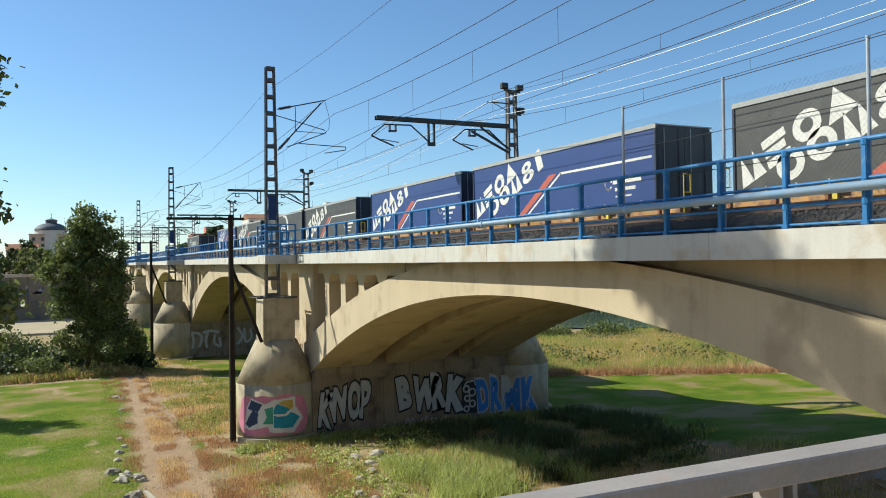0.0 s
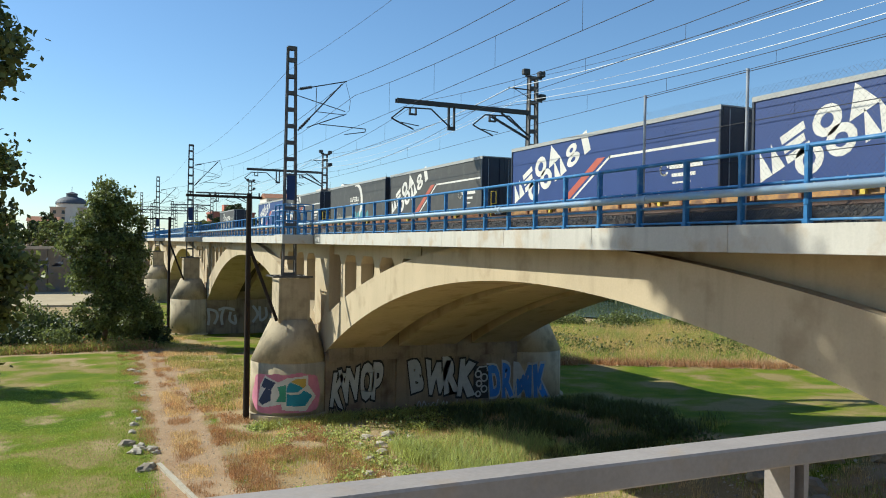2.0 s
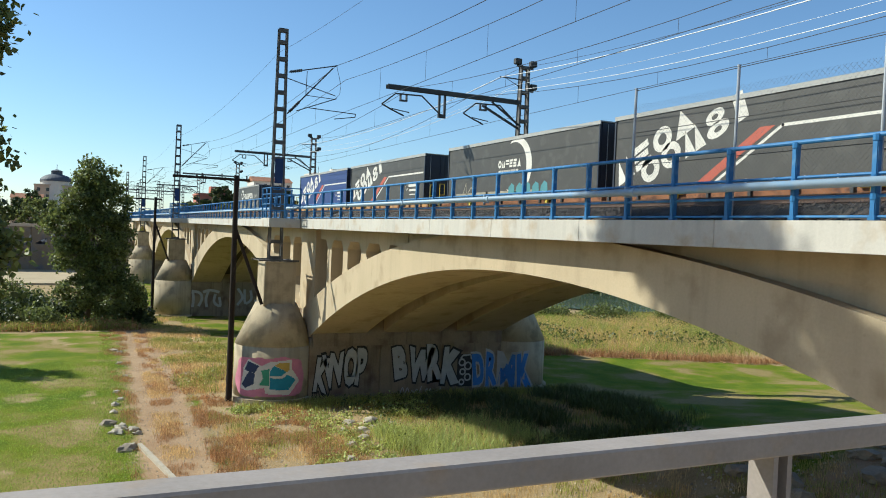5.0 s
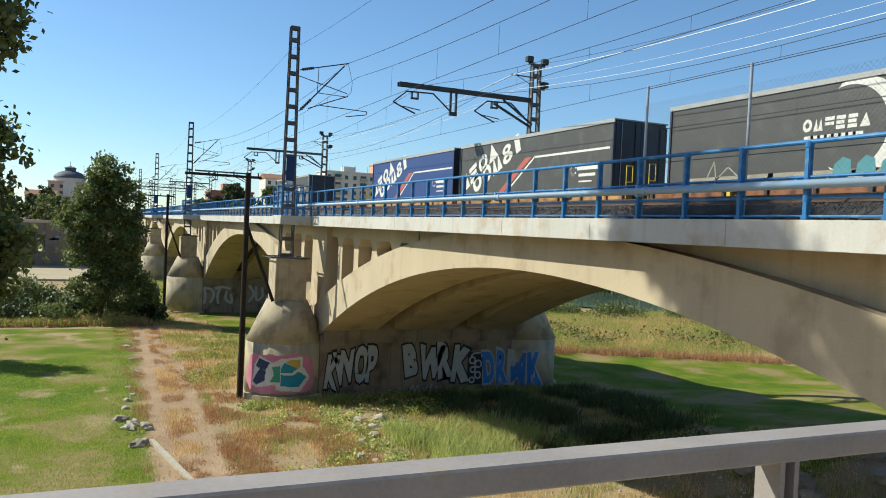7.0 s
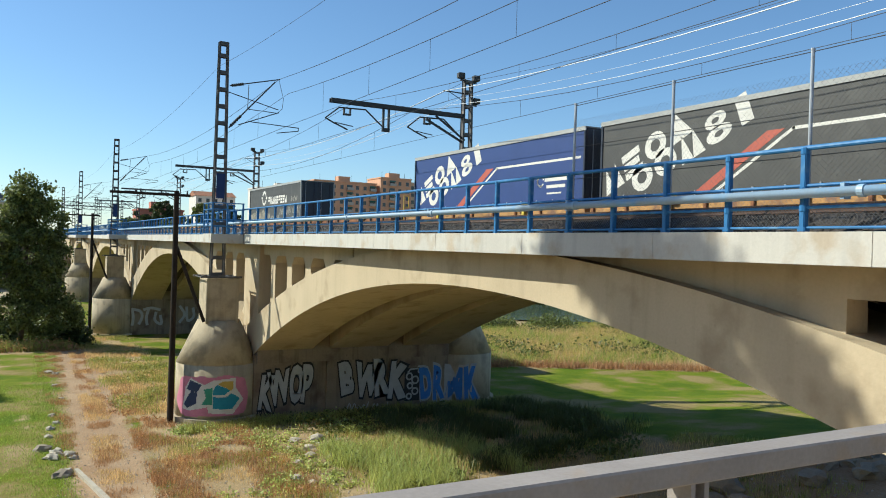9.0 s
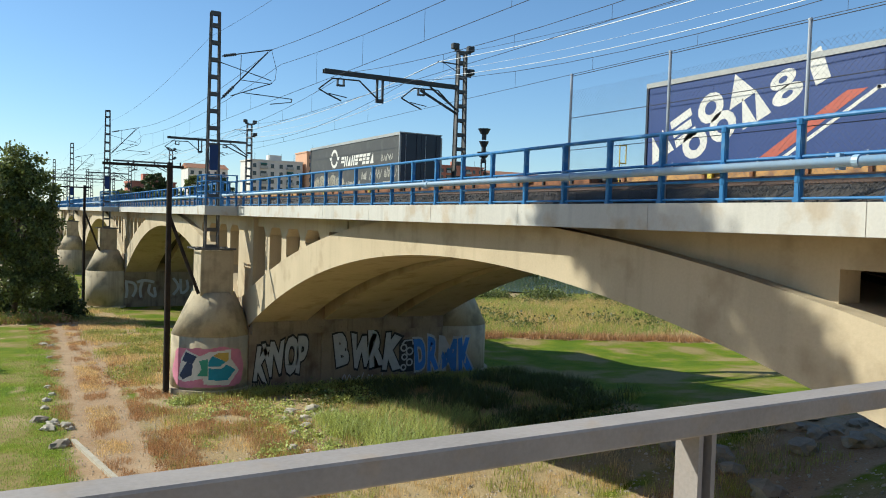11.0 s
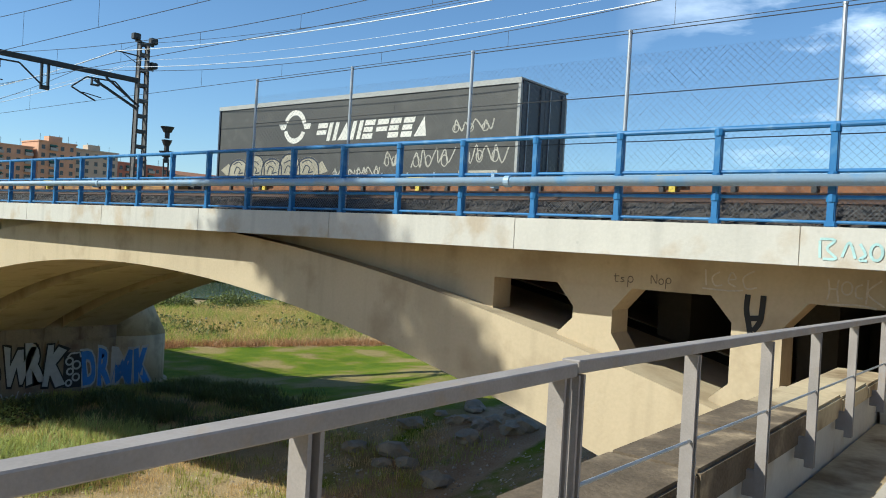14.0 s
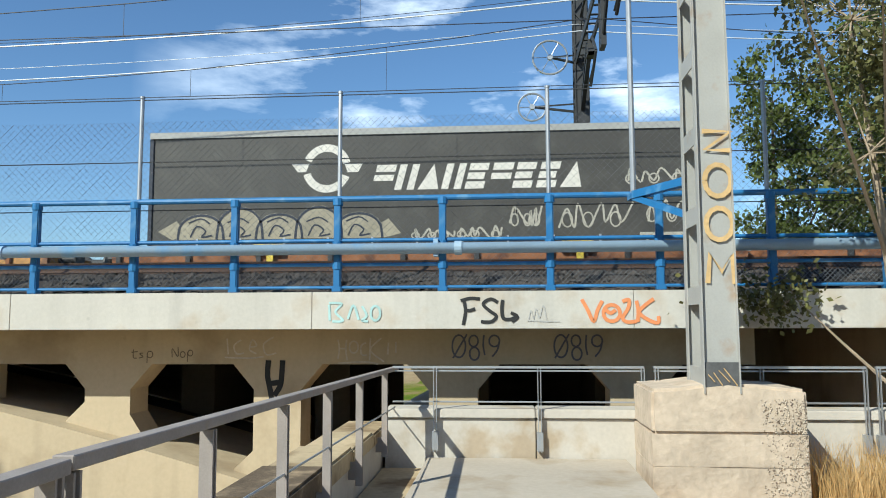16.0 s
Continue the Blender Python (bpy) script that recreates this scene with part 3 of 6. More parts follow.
# ---- chain-link fence on the railing ----
fence = thing("chain_link_fence", "tall galvanised chain-link fence behind the bridge railing", "fence", "", "structure")
for k in range(0, 12):
    y = 13.5 - 2.7 * k
    bm = B()
    tube(bm, (10.08, y, 9.85), (10.1, y, 12.42), 0.028, 10)
    tube(bm, (10.1, y, 12.42), (10.1, y, 12.45), 0.034, 10)
    part("fence_post", bm, GALV, fence)
for z in (12.4, 11.55, 10.9):
    bm = B()
    tube(bm, (10.1, 13.5, z), (10.1, -16.2, z), 0.007, 5)
    part("strand", bm, DARKSTEEL, fence)


def mesh_panel(name, x, y0, y1, z0, z1, cell, r, parent):
    """Crossing diagonal wires."""
    verts, faces = [], []

    def wire(p, q):
        n = len(verts)
        up = 1 if q[1] > p[1] else -1
        for (a, b) in (p, q):
            verts.extend([(x - r, a, b), (x + r, a + r, b - r * up), (x + r, a - r, b + r * up)])
        faces.extend([(n, n + 1, n + 4, n + 3), (n + 1, n + 2, n + 5, n + 4), (n + 2, n, n + 3, n + 5)])
    h = z1 - z0
    c = y0 - h
    while c < y1:
        lo, hi = max(c, y0), min(c + h, y1)
        if hi - lo > 0.01:
            wire((lo, z0 + lo - c), (hi, z0 + hi - c))
            wire((lo, z1 - (lo - c)), (hi, z1 - (hi - c)))
        c += cell
    me = bpy.data.meshes.new(name)
    me.from_pydata(verts, [], faces)
    me.materials.append(MESHGREY)
    ob = new(name, me)
    ob.parent = parent
    tagged(ob, kind="stuff")
    return ob


mesh_panel("wire_mesh", 10.09, -16.2, 13.5, 9.85, 12.1, 0.095, 0.0011, fence)
kick = thing("kick_mesh", "fine dark wire mesh along the foot of the railing", "wire mesh", "", "structure")
mesh_panel("wire_mesh", 10.06, -16.2, 40, 9.87, 10.13, 0.06, 0.002, kick)

# ---- mast bays ----
NAVYPLATE = mat("navy_enamel", (0.012, 0.035, 0.12), 0.6, vary=0.15, scale=3, grain=40, bump=0.05)
for y in MASTS:
    bay = thing("mast_bay", "concrete corbel with a blue railing round the catenary mast", "mast bay", "mast bays", "structure", (0, y, 0))
    bm = B()
    box(bm, 8.35, 9.88, -0.95, -0.62, 9.33, 9.78, 0.02)
    box(bm, 8.35, 9.88, 0.62, 0.95, 9.33, 9.78, 0.02)
    box(bm, 8.35, 8.5, -0.62, 0.62, 9.33, 9.78, 0.02)
    part("corbel", bm, FASCIA, bay)
    for z in (10.15, 10.46, 10.95, 11.25):
        bm = B()
        chain(bm, [(9.9, -0.9, z), (8.4, -0.9, z), (8.4, 0.9, z), (9.9, 0.9, z)], 0.026, 8)
        part("rail", bm, BLUE, bay)
    for x, yy in ((8.4, -0.9), (9.1, -0.9), (8.4, 0.9), (8.4, 0), (9.1, 0.9), (9.85, -0.9), (9.85, 0.9)):
        bm = B()
        box(bm, x - 0.035, x + 0.035, yy - 0.035, yy + 0.035, 9.78, 11.27)
        part("post", bm, BLUE, bay)
    bm = B()
    box(bm, 8.7, 9.1, -0.19, -0.165, 11.5, 12.7)
    part("guard_plate", bm, NAVYPLATE, bay, "blue steel climbing guard on the mast")
    bm = B()
    box(bm, 7.95, 9.9, -0.9, -0.8, 7.67, 7.76)
    box(bm, 7.95, 9.9, 0.8, 0.9, 7.67, 7.76)
    for k in range(7):
        box(bm, 8.0 + 0.3 * k, 8.06 + 0.3 * k, -0.8, 0.8, 7.69, 7.73)
    part("grating", bm, MASTGREY, bay)

# the mast close by, on its own foundation, and its partner beyond the tracks
ladder_mast("catenary_mast", "pale grey ladder mast with orange spray lettering", 8.35, -1.52, 8.72, 20.0, 0.62, 0.5, 0.34,
            mat("pale_mast_paint", (0.37, 0.36, 0.33), 0.6, 0.0, vary=0.10, scale=2, grain=50, bump=0.08, spots=((0.34, 0.27, 0.2), 0.15, 3)))
ORANGE = mat("orange_spray", (0.56, 0.38, 0.17), 0.7, vary=0.2, scale=6, bump=0)
def ribbon(bm, pts, w, place, smooth=4):
    """A sprayed line of even width, rounded through its (u, v) points, as one strip."""
    if smooth > 1 and len(pts) > 2:
        q = [pts[0]] + list(pts) + [pts[-1]]
        fine = []
        for p0, p1, p2, p3 in zip(q, q[1:], q[2:], q[3:]):
            for i in range(smooth):
                t = i / smooth
                fine.append(tuple(0.5 * (2 * b1 + (c1 - a1) * t + (2 * a1 - 5 * b1 + 4 * c1 - d1) * t * t + (3 * b1 - a1 - 3 * c1 + d1) * t ** 3) for a1, b1, c1, d1 in zip(p0, p1, p2, p3)))
        pts = fine + [pts[-1]]
    row = []
    for i, (u, v) in enumerate(pts):
        (ua, va), (ub, vb) = pts[max(0, i - 1)], pts[min(len(pts) - 1, i + 1)]
        d = math.hypot(ub - ua, vb - va) or 1
        nu, nv = -(vb - va) / d * w / 2, (ub - ua) / d * w / 2
        row.append((bm.verts.new(place(u + nu, v + nv)), bm.verts.new(place(u - nu, v - nv))))
    for (a1, b1), (c1, d1) in zip(row, row[1:]):
        bm.faces.new((a1, b1, d1, c1))
    return bm


def oval(cu, cv, ru, rv, n=14, a0=0.0, a1=6.283):
    return [(cu + ru * math.cos(a), cv + rv * math.sin(a)) for a in np.linspace(a0, a1, n)]


for ch, lines in (("Z", [[(-1.41, 11.31), (-1.69, 11.30), (-1.43, 11.12), (-1.70, 11.11)]]), ("O", [oval(-1.55, 10.81, 0.13, 0.16)]), ("O", [oval(-1.55, 10.375, 0.13, 0.16)]),
                  ("M", [[(-1.42, 9.79), (-1.45, 10.08), (-1.56, 9.90), (-1.66, 10.07), (-1.68, 9.78)]])):
    bm = B()
    for line in lines:
        ribbon(bm, line, 0.05, lambda u, v: (8.018, u, v), 1)
    tagged(part("spray_letter", bm, ORANGE), "faded orange spray-painted letter on the mast", "graffiti", "letters on the mast", "structure")
band = thing("paint_band", "dark grey painted band with orange scribble on the mast foot", "paint", "", "structure", (8.35, -1.52, 8.72))
bm = B()
box(bm, -0.34, -0.325, -0.175, 0.175, 0.03, 0.3)
part("band", bm, mat("dark_grey_paint", (0.09, 0.09, 0.09), 0.7, vary=0.3, scale=6, bump=0.05), band)
bm = B()
for k in range(4):
    bar(bm, (-0.345, -0.14 + 0.07 * k, 0.08 + 0.03 * (k % 2)), (-0.345, -0.02 + 0.05 * k, 0.24 - 0.02 * k), 0.03, 0.008)
part("scribble", bm, ORANGE, band)
far_mast = ladder_mast("catenary_mast", "dark steel lattice mast beyond the tracks", 22.7, -1.7, 7.66, 19.6, 0.75, 0.5, 0.42, DARKSTEEL)
for k in range(22):
    bm = B()
    e = 1 if k % 2 else -1
    bar(bm, (-0.3, -0.2 * e, 0.3 + 0.52 * k), (-0.3, 0.2 * e, 0.82 + 0.52 * k), 0.045, 0.02)
    part("diagonal", bm, DARKSTEEL, far_mast)
gantry(-1.7, 14.45, 22.7)
for y, z, wr in ((-0.79, 17.0, 0.5), (-0.26, 15.55, 0.4)):
    wheel = thing("tension_wheel", "spoked steel catenary tension wheel", "tension wheel", "tension wheels", "", (22.3, y, z))
    bm = B()
    ring = [(0, wr * math.cos(a), wr * math.sin(a)) for a in np.linspace(0, 2 * math.pi, 25)]
    chain(bm, ring, 0.03, 6)
    part("rim", bm, GALV, wheel)
    bm = B()
    for k in range(6):
        a = k * math.pi / 3
        tube(bm, (0, 0, 0), (0, wr * math.cos(a), wr * math.sin(a)), 0.012, 5)
    tube(bm, (-0.06, 0, 0), (0.06, 0, 0), 0.08, 10)
    part("spokes", bm, GALV, wheel)
    bm = B()
    bar(bm, (0, 0, 0), (0.3, -1.7 - y + 0.1, -0.1), 0.06, 0.06)
    bar(bm, (0, 0, 0), (0.3, -1.7 - y + 0.1, 0.15), 0.04, 0.04)
    part("lever", bm, DARKSTEEL, wheel)

# signal beyond the tracks
sig = thing("railway_signal", "black railway signal with round hoods on a lattice pole", "railway signal", "", "", (23.6, 38.2, 9.0))
bm = B()
for s in (-0.14, 0.14):
    box(bm, s - 0.03, s + 0.03, -0.03, 0.03, -0.6, 3.9)
for k in range(9):
    box(bm, -0.14, 0.14, -0.012, 0.012, 0.1 + 0.45 * k, 0.16 + 0.45 * k)
box(bm, -1.9, 0.2, -0.1, 0.1, -0.2, 0.0)
part("pole", bm, DARKSTEEL, sig)
for z, r in ((5.45, 0.36), (4.75, 0.28), (4.15, 0.38)):
    bm = B()
    tube(bm, (0, 0, z - 0.14), (0, 0, z + 0.16), r * 0.55, 14, r)
    tube(bm, (0, 0, z - 0.45), (0, 0, z - 0.1), 0.13, 10)
    part("hood", bm, DARKSTEEL, sig)

# ---- wooden poles ----
for y, base in ((38.8, 0.8), (81.5, -0.1)):
    wp = thing("wooden_pole", "dark creosoted wooden line pole with crossarm", "utility pole", "line poles", "", (6.8, y, 0))
    bm = B()
    tube(bm, (0, 0, base - 0.3), (0, 0, 11.72), 0.15, 14, 0.115)
    part("pole", bm, WOODPOLE, wp, smooth=False)
    bm = B()
    box(bm, -2.9, 0.6, -0.2, -0.1, 11.45, 11.57)
    part("crossarm", bm, WOODPOLE, wp)
    bm = B()
    tube(bm, (0.05, 0.1, 9.2), (1.35, -0.3, 5.6), 0.085, 10)
    part("strut", bm, WOODPOLE, wp)
    for cx in (-2.7, -1.6, -0.7, 0.45):
        bm = B()
        tube(bm, (cx, -0.15, 11.57), (cx, -0.15, 11.72), 0.035, 8)
        part("insulator", bm, DARKSTEEL, wp)

# ---- overhead wires ----
def span_wire(name, label, x, z_at, z_mid, r, material, droppers=None):
    supports = [-44.0, -1.6, 39.4, 83.1, 127.0, 171.0, 215.0]
    w = thing(name, label, "overhead wire", "overhead wires")
    pts = []
    for a, b in zip(supports, supports[1:]):
        for i in range(12):
            t = i / 12
            pts.append((x, a + (b - a) * t, z_at - (z_at - z_mid) * 4 * t * (1 - t)))
    pts.append((x, supports[-1], z_at))
    bm = B()
    cable(bm, pts, r, 5)
    part("wire", bm, material, w)
    if droppers is not None:
        for a, b in zip(supports[:4], supports[1:4]):
            for i in range(1, 8):
                t = i / 8
                y = a + (b - a) * t
                bm = B()
                tube(bm, (x, y, droppers), (x, y, z_at - (z_at - z_mid) * 4 * t * (1 - t)), 0.006, 4)
                part("dropper", bm, CABLE, w)
    return w


for x, zc, zm in ((12.2, 15.33, 16.35), (15.8, 15.52, 15.98), (19.4, 15.25, 15.62)):
    span_wire("contact_wire", "dark worn copper contact wire over a track", x, zc + 0.03, zc, 0.011, CABLE)
    span_wire("messenger_wire", "dark catenary messenger wire with droppers", x, 17.0, zm, 0.012, CABLE, zc)
span_wire("feeder_wire", "bright bare feeder wire along the far masts", 21.2, 18.25, 17.40, 0.022, COPPER)
span_wire("feeder_wire", "pale bare feeder wire along the far masts", 22.4, 18.0, 17.17, 0.008, COPPER)
span_wire("feeder_wire", "pale bare feeder wire along the far masts", 21.6, 17.5, 16.52, 0.016, COPPER)
span_wire("feeder_wire", "dark feeder wire along the far masts", 22.45, 18.9, 18.0, 0.010, CABLE)
for y in MASTS + [-1.7]:
    fb = thing("feeder_bracket", "short dark steel bracket for the feeder wires", "bracket", "feeder brackets", "", (22.5, y, 18.25))
    bm = B()
    bar(bm, (0.1, 0, 0), (-1.35, 0, 0.02), 0.06, 0.06)
    bar(bm, (0.1, 0, -0.5), (-1.0, 0, 0), 0.03, 0.03)
    part("arm", bm, DARKSTEEL, fb)
span_wire("earth_wire", "thin earth wire along the near masts", 8.7, 17.9, 17.2, 0.007, CABLE)
span_wire("feeder_wire", "dark feeder wire over the near track", 11.7, 17.66, 16.9, 0.013, CABLE)

# ---- the freight train ----
SPEED = 8.45
TRAIN = []
GRAFFITI_LIGHT = mat("pale_spray", (0.40, 0.37, 0.30), 0.7, vary=0.2, scale=4, bump=0)


def stroke(bm, pts, w, place):
    """A painted line of even width through (u, v) points."""
    for (u0, v0), (u1, v1) in zip(pts, pts[1:]):
        d = math.hypot(u1 - u0, v1 - v0) or 1
        nx, ny = -(v1 - v0) / d * w / 2, (u1 - u0) / d * w / 2
        ex, ey = (u1 - u0) / d * w / 2, (v1 - v0) / d * w / 2
        flat_poly(bm, [place(u0 + nx - ex, v0 + ny - ey), place(u0 - nx - ex, v0 - ny - ey), place(u1 - nx + ex, v1 - ny + ey), place(u1 + nx + ex, v1 + ny + ey)])
    return bm


# plain shapes that stand in for the printed marks: rings, peaks and bars in unit squares, no letters
def ring_shape(cx, cy, rx, ry, t):
    a = np.linspace(0, 2 * math.pi, 15)
    return [[(cx + rx * k * math.cos(p), cy + ry * k * math.sin(p)) for k, p in ((1, u), (1, v), (t, v), (t, u))] for u, v in zip(a, a[1:])]


def slab(x0, y0, x1, y1):
    return [[(x0, y0), (x1, y0), (x1, y1), (x0, y1)]]


BLOCKS = [
    [[(0, 0), (0.5, 0), (0.27, 1)], [(0.5, 0), (1, 0), (0.73, 1)]],
    slab(0, 0, 0.9, 0.28) + slab(0, 0.37, 0.8, 0.63) + slab(0, 0.72, 0.9, 1),
    ring_shape(0.5, 0.5, 0.5, 0.5, 0.45),
    [[(0, 0), (1, 0), (0.5, 1)]],
    ring_shape(0.5, 0.74, 0.42, 0.27, 0.35) + ring_shape(0.5, 0.25, 0.5, 0.28, 0.35),
    slab(0.2, 0, 0.65, 1),
    slab(0, 0, 0.34, 1) + slab(0.6, 0, 0.94, 1),
    slab(0, 0.72, 0.95, 1) + slab(0, 0.36, 0.95, 0.6),
]


def block_row(bm, kinds, u0, v0, along, across, up, place):
    """Shapes one after the other along a slope; across and up are the sides of one shape's cell."""
    for i, k in enumerate(kinds):
        bu, bv = u0 + along[0] * i, v0 + along[1] * i
        for shape in BLOCKS[k]:
            flat_poly(bm, [place(bu + x * across[0] + y * up[0], bv + x * across[1] + y * up[1]) for x, y in shape])
    return bm


def trailer(kind, s0):
    """A curtain-sided semi-trailer body, 13.6 m long; its local y = 0 end leads."""
    blue = kind == "blue"
    tarp = TARPBLUE if blue else TARPGREY
    words = {"blue": "blue curtain-sided freight trailer with slanted white block print", "grey": "dark grey curtain-sided freight trailer with slanted pale block print",
             "crescent": "dark grey curtain-sided freight trailer with a white crescent", "plain": "dark grey freight trailer with white ring print and spray paint"}
    t = thing("trailer", words[kind], "trailer", "trailers on the train")
    x0, x1, z0, z1 = 18.1, 20.65, 11.28, 13.95
    bm = B()
    n = 34
    for k in range(n):
        # the curtain bellies a little between its straps
        a, b = 0.06 + 13.48 * k / n, 0.06 + 13.48 * (k + 1) / n
        box(bm, x0 + 0.035, x1 - 0.035, a, b, z0, z1 - 0.03)
    bmesh.ops.remove_doubles(bm, verts=bm.verts, dist=0.0005)
    inner = [f for f in bm.faces if abs(f.normal.y) > 0.9 and 0.1 < f.calc_center_median().y < 13.5]
    bmesh.ops.delete(bm, geom=inner, context="FACES")
    part("curtain", bm, tarp, t)
    bm = B()
    box(bm, x0, x1, 0.0, 13.6, z1 - 0.02, z1 + 0.03)
    box(bm, x0, x0 + 0.05, 0, 13.6, z1 - 0.12, z1 - 0.02)
    part("roof_rail", bm, TRIM, t)
    for y in (0.0, 13.5):
        for x in (x0, x1 - 0.1):
            bm = B()
            box(bm, x, x + 0.1, y, y + 0.1, z0 - 0.03, z1 - 0.12, 0.01)
            part("corner_post", bm, TRIM if kind == "plain" and y == 0 else ENDDARK, t)
    for side in (0, 1):
        a = x0 + 0.1 + side * 1.18
        bm = B()
        box(bm, a, a + 1.17, -0.01, 0.05, z0, z1 - 0.05, 0.008)
        door = part("end_door", bm, ENDDARK, t)
        for k in (0.25, 0.9):
            bm = B()
            tube(bm, (a + k, -0.03, z0 + 0.05), (a + k, -0.03, z1 - 0.1), 0.017, 6)
            part("lock_rod", bm, GALV if k < 0.5 else ENDDARK, door)
    bm = B()
    box(bm, x0 + 0.02, x1 - 0.02, 0.0, 13.6, z0 - 0.18, z0 - 0.005, 0.01)
    part("chassis", bm, DARKSTEEL, t)
    for y0 in np.arange(0.8, 13.2, 1.05):
        bm = B()
        box(bm, x0 + 0.005, x0 + 0.03, y0, y0 + 0.05, z0 - 0.22, z0 + 0.12)
        part("strap_buckle", bm, GALV, t)

    def on(u, v, lift=0.004):
        return (x0 + 0.035 - lift, 13.6 - u, z0 + v)

    if kind in ("blue", "grey"):
        bm = B()
        block_row(bm, (0, 1, 2, 3), 0.36, 0.10, (0.99, 0.47), (0.9, 0.42), (-0.30, 0.80), on)
        block_row(bm, (2, 2, 0, 4, 5), 1.78, 0.04, (1.02, 0.43), (0.92, 0.40), (-0.32, 0.82), on)
        part("block_print", bm, WHITE, t, "slanted off-white block print")
        bm = B()
        flat_poly(bm, [on(4.35, 0.06), on(4.9, 0.06), on(7.45, 1.62), on(6.9, 1.62)])
        part("stripe", bm, REDP, t, "faded red diagonal stripe")
        bm = B()
        stroke(bm, [(5.2, 0.08), (7.72, 1.6), (13.3, 1.6)], 0.09, on)
        part("stripe", bm, WHITE, t, "thin off-white stripe")
        bm = B()
        ring = [(10.9 + 0.2 * math.cos(a), 0.85 + 0.2 * math.sin(a)) for a in np.linspace(0.4, 5.6, 12)]
        stroke(bm, ring, 0.07, on)
        stroke(bm, [(11.25, 0.9), (12.7, 0.9)], 0.16, on)
        stroke(bm, [(11.35, 0.62), (12.4, 0.62)], 0.12, on)
        stroke(bm, [(11.35, 0.36), (12.2, 0.36)], 0.06, on)
        part("small_print", bm, WHITE, t, "row of small off-white printed bars")
    elif kind == "crescent":
        bm = B()
        cu, cv, n = 7.3, 1.3, 28
        outer = [(cu + 1.32 * math.cos(a), cv + 1.32 * math.sin(a)) for a in np.linspace(-2.2, 2.0, n)]
        inner = [(cu - 0.28 + 1.14 * math.cos(a), cv + 1.14 * math.sin(a)) for a in np.linspace(-2.1, 1.9, n)]
        for i in range(n - 1):
            flat_poly(bm, [on(*outer[i]), on(*outer[i + 1]), on(*inner[i + 1]), on(*inner[i])])
        part("crescent_print", bm, WHITE, t, "large off-white crescent")
        bm = B()
        for i, k in enumerate((2, 0, 7, 1, 1, 3)):
            for shape in BLOCKS[k]:
                flat_poly(bm, [on(5.55 + 0.36 * i + x * 0.31 + y * 0.02, 1.3 + y * 0.36) for x, y in shape])
        for i in range(8):
            stroke(bm, [(5.7 + 0.22 * i, 1.1), (5.84 + 0.22 * i, 1.1)], 0.17, on)
        part("block_print", bm, WHITE, t, "two rows of off-white printed blocks")
        bm = B()
        stroke(bm, [(1.2, 0.1), (4.5, 0.12), (9.0, 0.1)], 0.2, on)
        stroke(bm, [(1.9, 0.2), (2.2, 0.7), (2.3, 0.1), (2.8, 0.5), (3.2, 0.2)], 0.05, on)
        part("spray_paint", bm, TAN, t, "tan spray paint along the foot")
        bm = B()
        for i in range(5):
            u = 6.6 + i * 0.7
            flat_poly(bm, [on(u, 0.05, 0.006), on(u + 0.6, 0.05, 0.006), on(u + 0.55, 0.45, 0.006), on(u + 0.3, 0.55, 0.006), on(u + 0.05, 0.35, 0.006)])
        part("spray_paint", bm, mat("teal_spray", (0.08, 0.24, 0.26), 0.7, bump=0), t, "teal spray-painted blobs")
    else:
        bm = B()
        cu, cv = 4.33, 1.76
        for a0, a1 in ((0.25, 2.75), (3.4, 5.9)):
            aa = np.linspace(a0, a1, 18)
            for p, q in zip(aa, aa[1:]):
                flat_poly(bm, [on(cu + r * math.cos(a), cv + r * math.sin(a)) for a, r in ((p, 0.58), (q, 0.58), (q, 0.40), (p, 0.40))])
        flat_poly(bm, [on(cu - 0.85, cv + 0.12), on(cu - 0.42, cv + 0.12), on(cu - 0.5, cv - 0.08), on(cu - 0.7, cv - 0.08)])
        flat_poly(bm, [on(cu + 0.85, cv + 0.1), on(cu + 0.42, cv + 0.1), on(cu + 0.5, cv - 0.1), on(cu + 0.75, cv - 0.1)])
        part("ring_print", bm, WHITE, t, "white ring with two side wings")
        bm = B()
        for i, k in enumerate((7, 6, 3, 6, 1, 7, 1, 1, 3)):
            for shape in BLOCKS[k]:
                flat_poly(bm, [on(5.38 + 0.55 * i + x * 0.49 + y * 0.16, 1.22 + y * 0.6) for x, y in shape])
        part("block_print", bm, WHITE, t, "row of slanted white printed blocks")
        bm = B()
        for i in range(5):
            c = 1.3 + 0.95 * i
            aa = np.linspace(0, math.pi, 10)
            flat_poly(bm, [on(c + 0.60 * math.cos(a), 0.10 + (0.62 + 0.16 * (i % 2)) * math.sin(a) ** 0.7, 0.003 + 0.001 * i) for a in aa])
        for u in (0.6, 5.7):
            flat_poly(bm, [on(u - 0.35, 0.3), on(u, 0.1), on(u + 0.4, 0.2), on(u + 0.1, 0.55)])
        part("spray_paint", bm, TAN, t, "row of tan bubble shapes in spray paint")
        bm = B()
        for i in range(5):
            c = 1.3 + 0.95 * i
            aa = np.linspace(0, math.pi, 9)
            ribbon(bm, [(c + 0.56 * math.cos(a), 0.10 + (0.58 + 0.16 * (i % 2)) * math.sin(a) ** 0.7) for a in aa], 0.06, lambda u, v: on(u, v, 0.010), 2)
            ribbon(bm, [(c - 0.25, 0.16), (c - 0.1, 0.42), (c + 0.12, 0.3), (c + 0.02, 0.16), (c + 0.28, 0.2)], 0.04, lambda u, v: on(u, v, 0.011), 3)
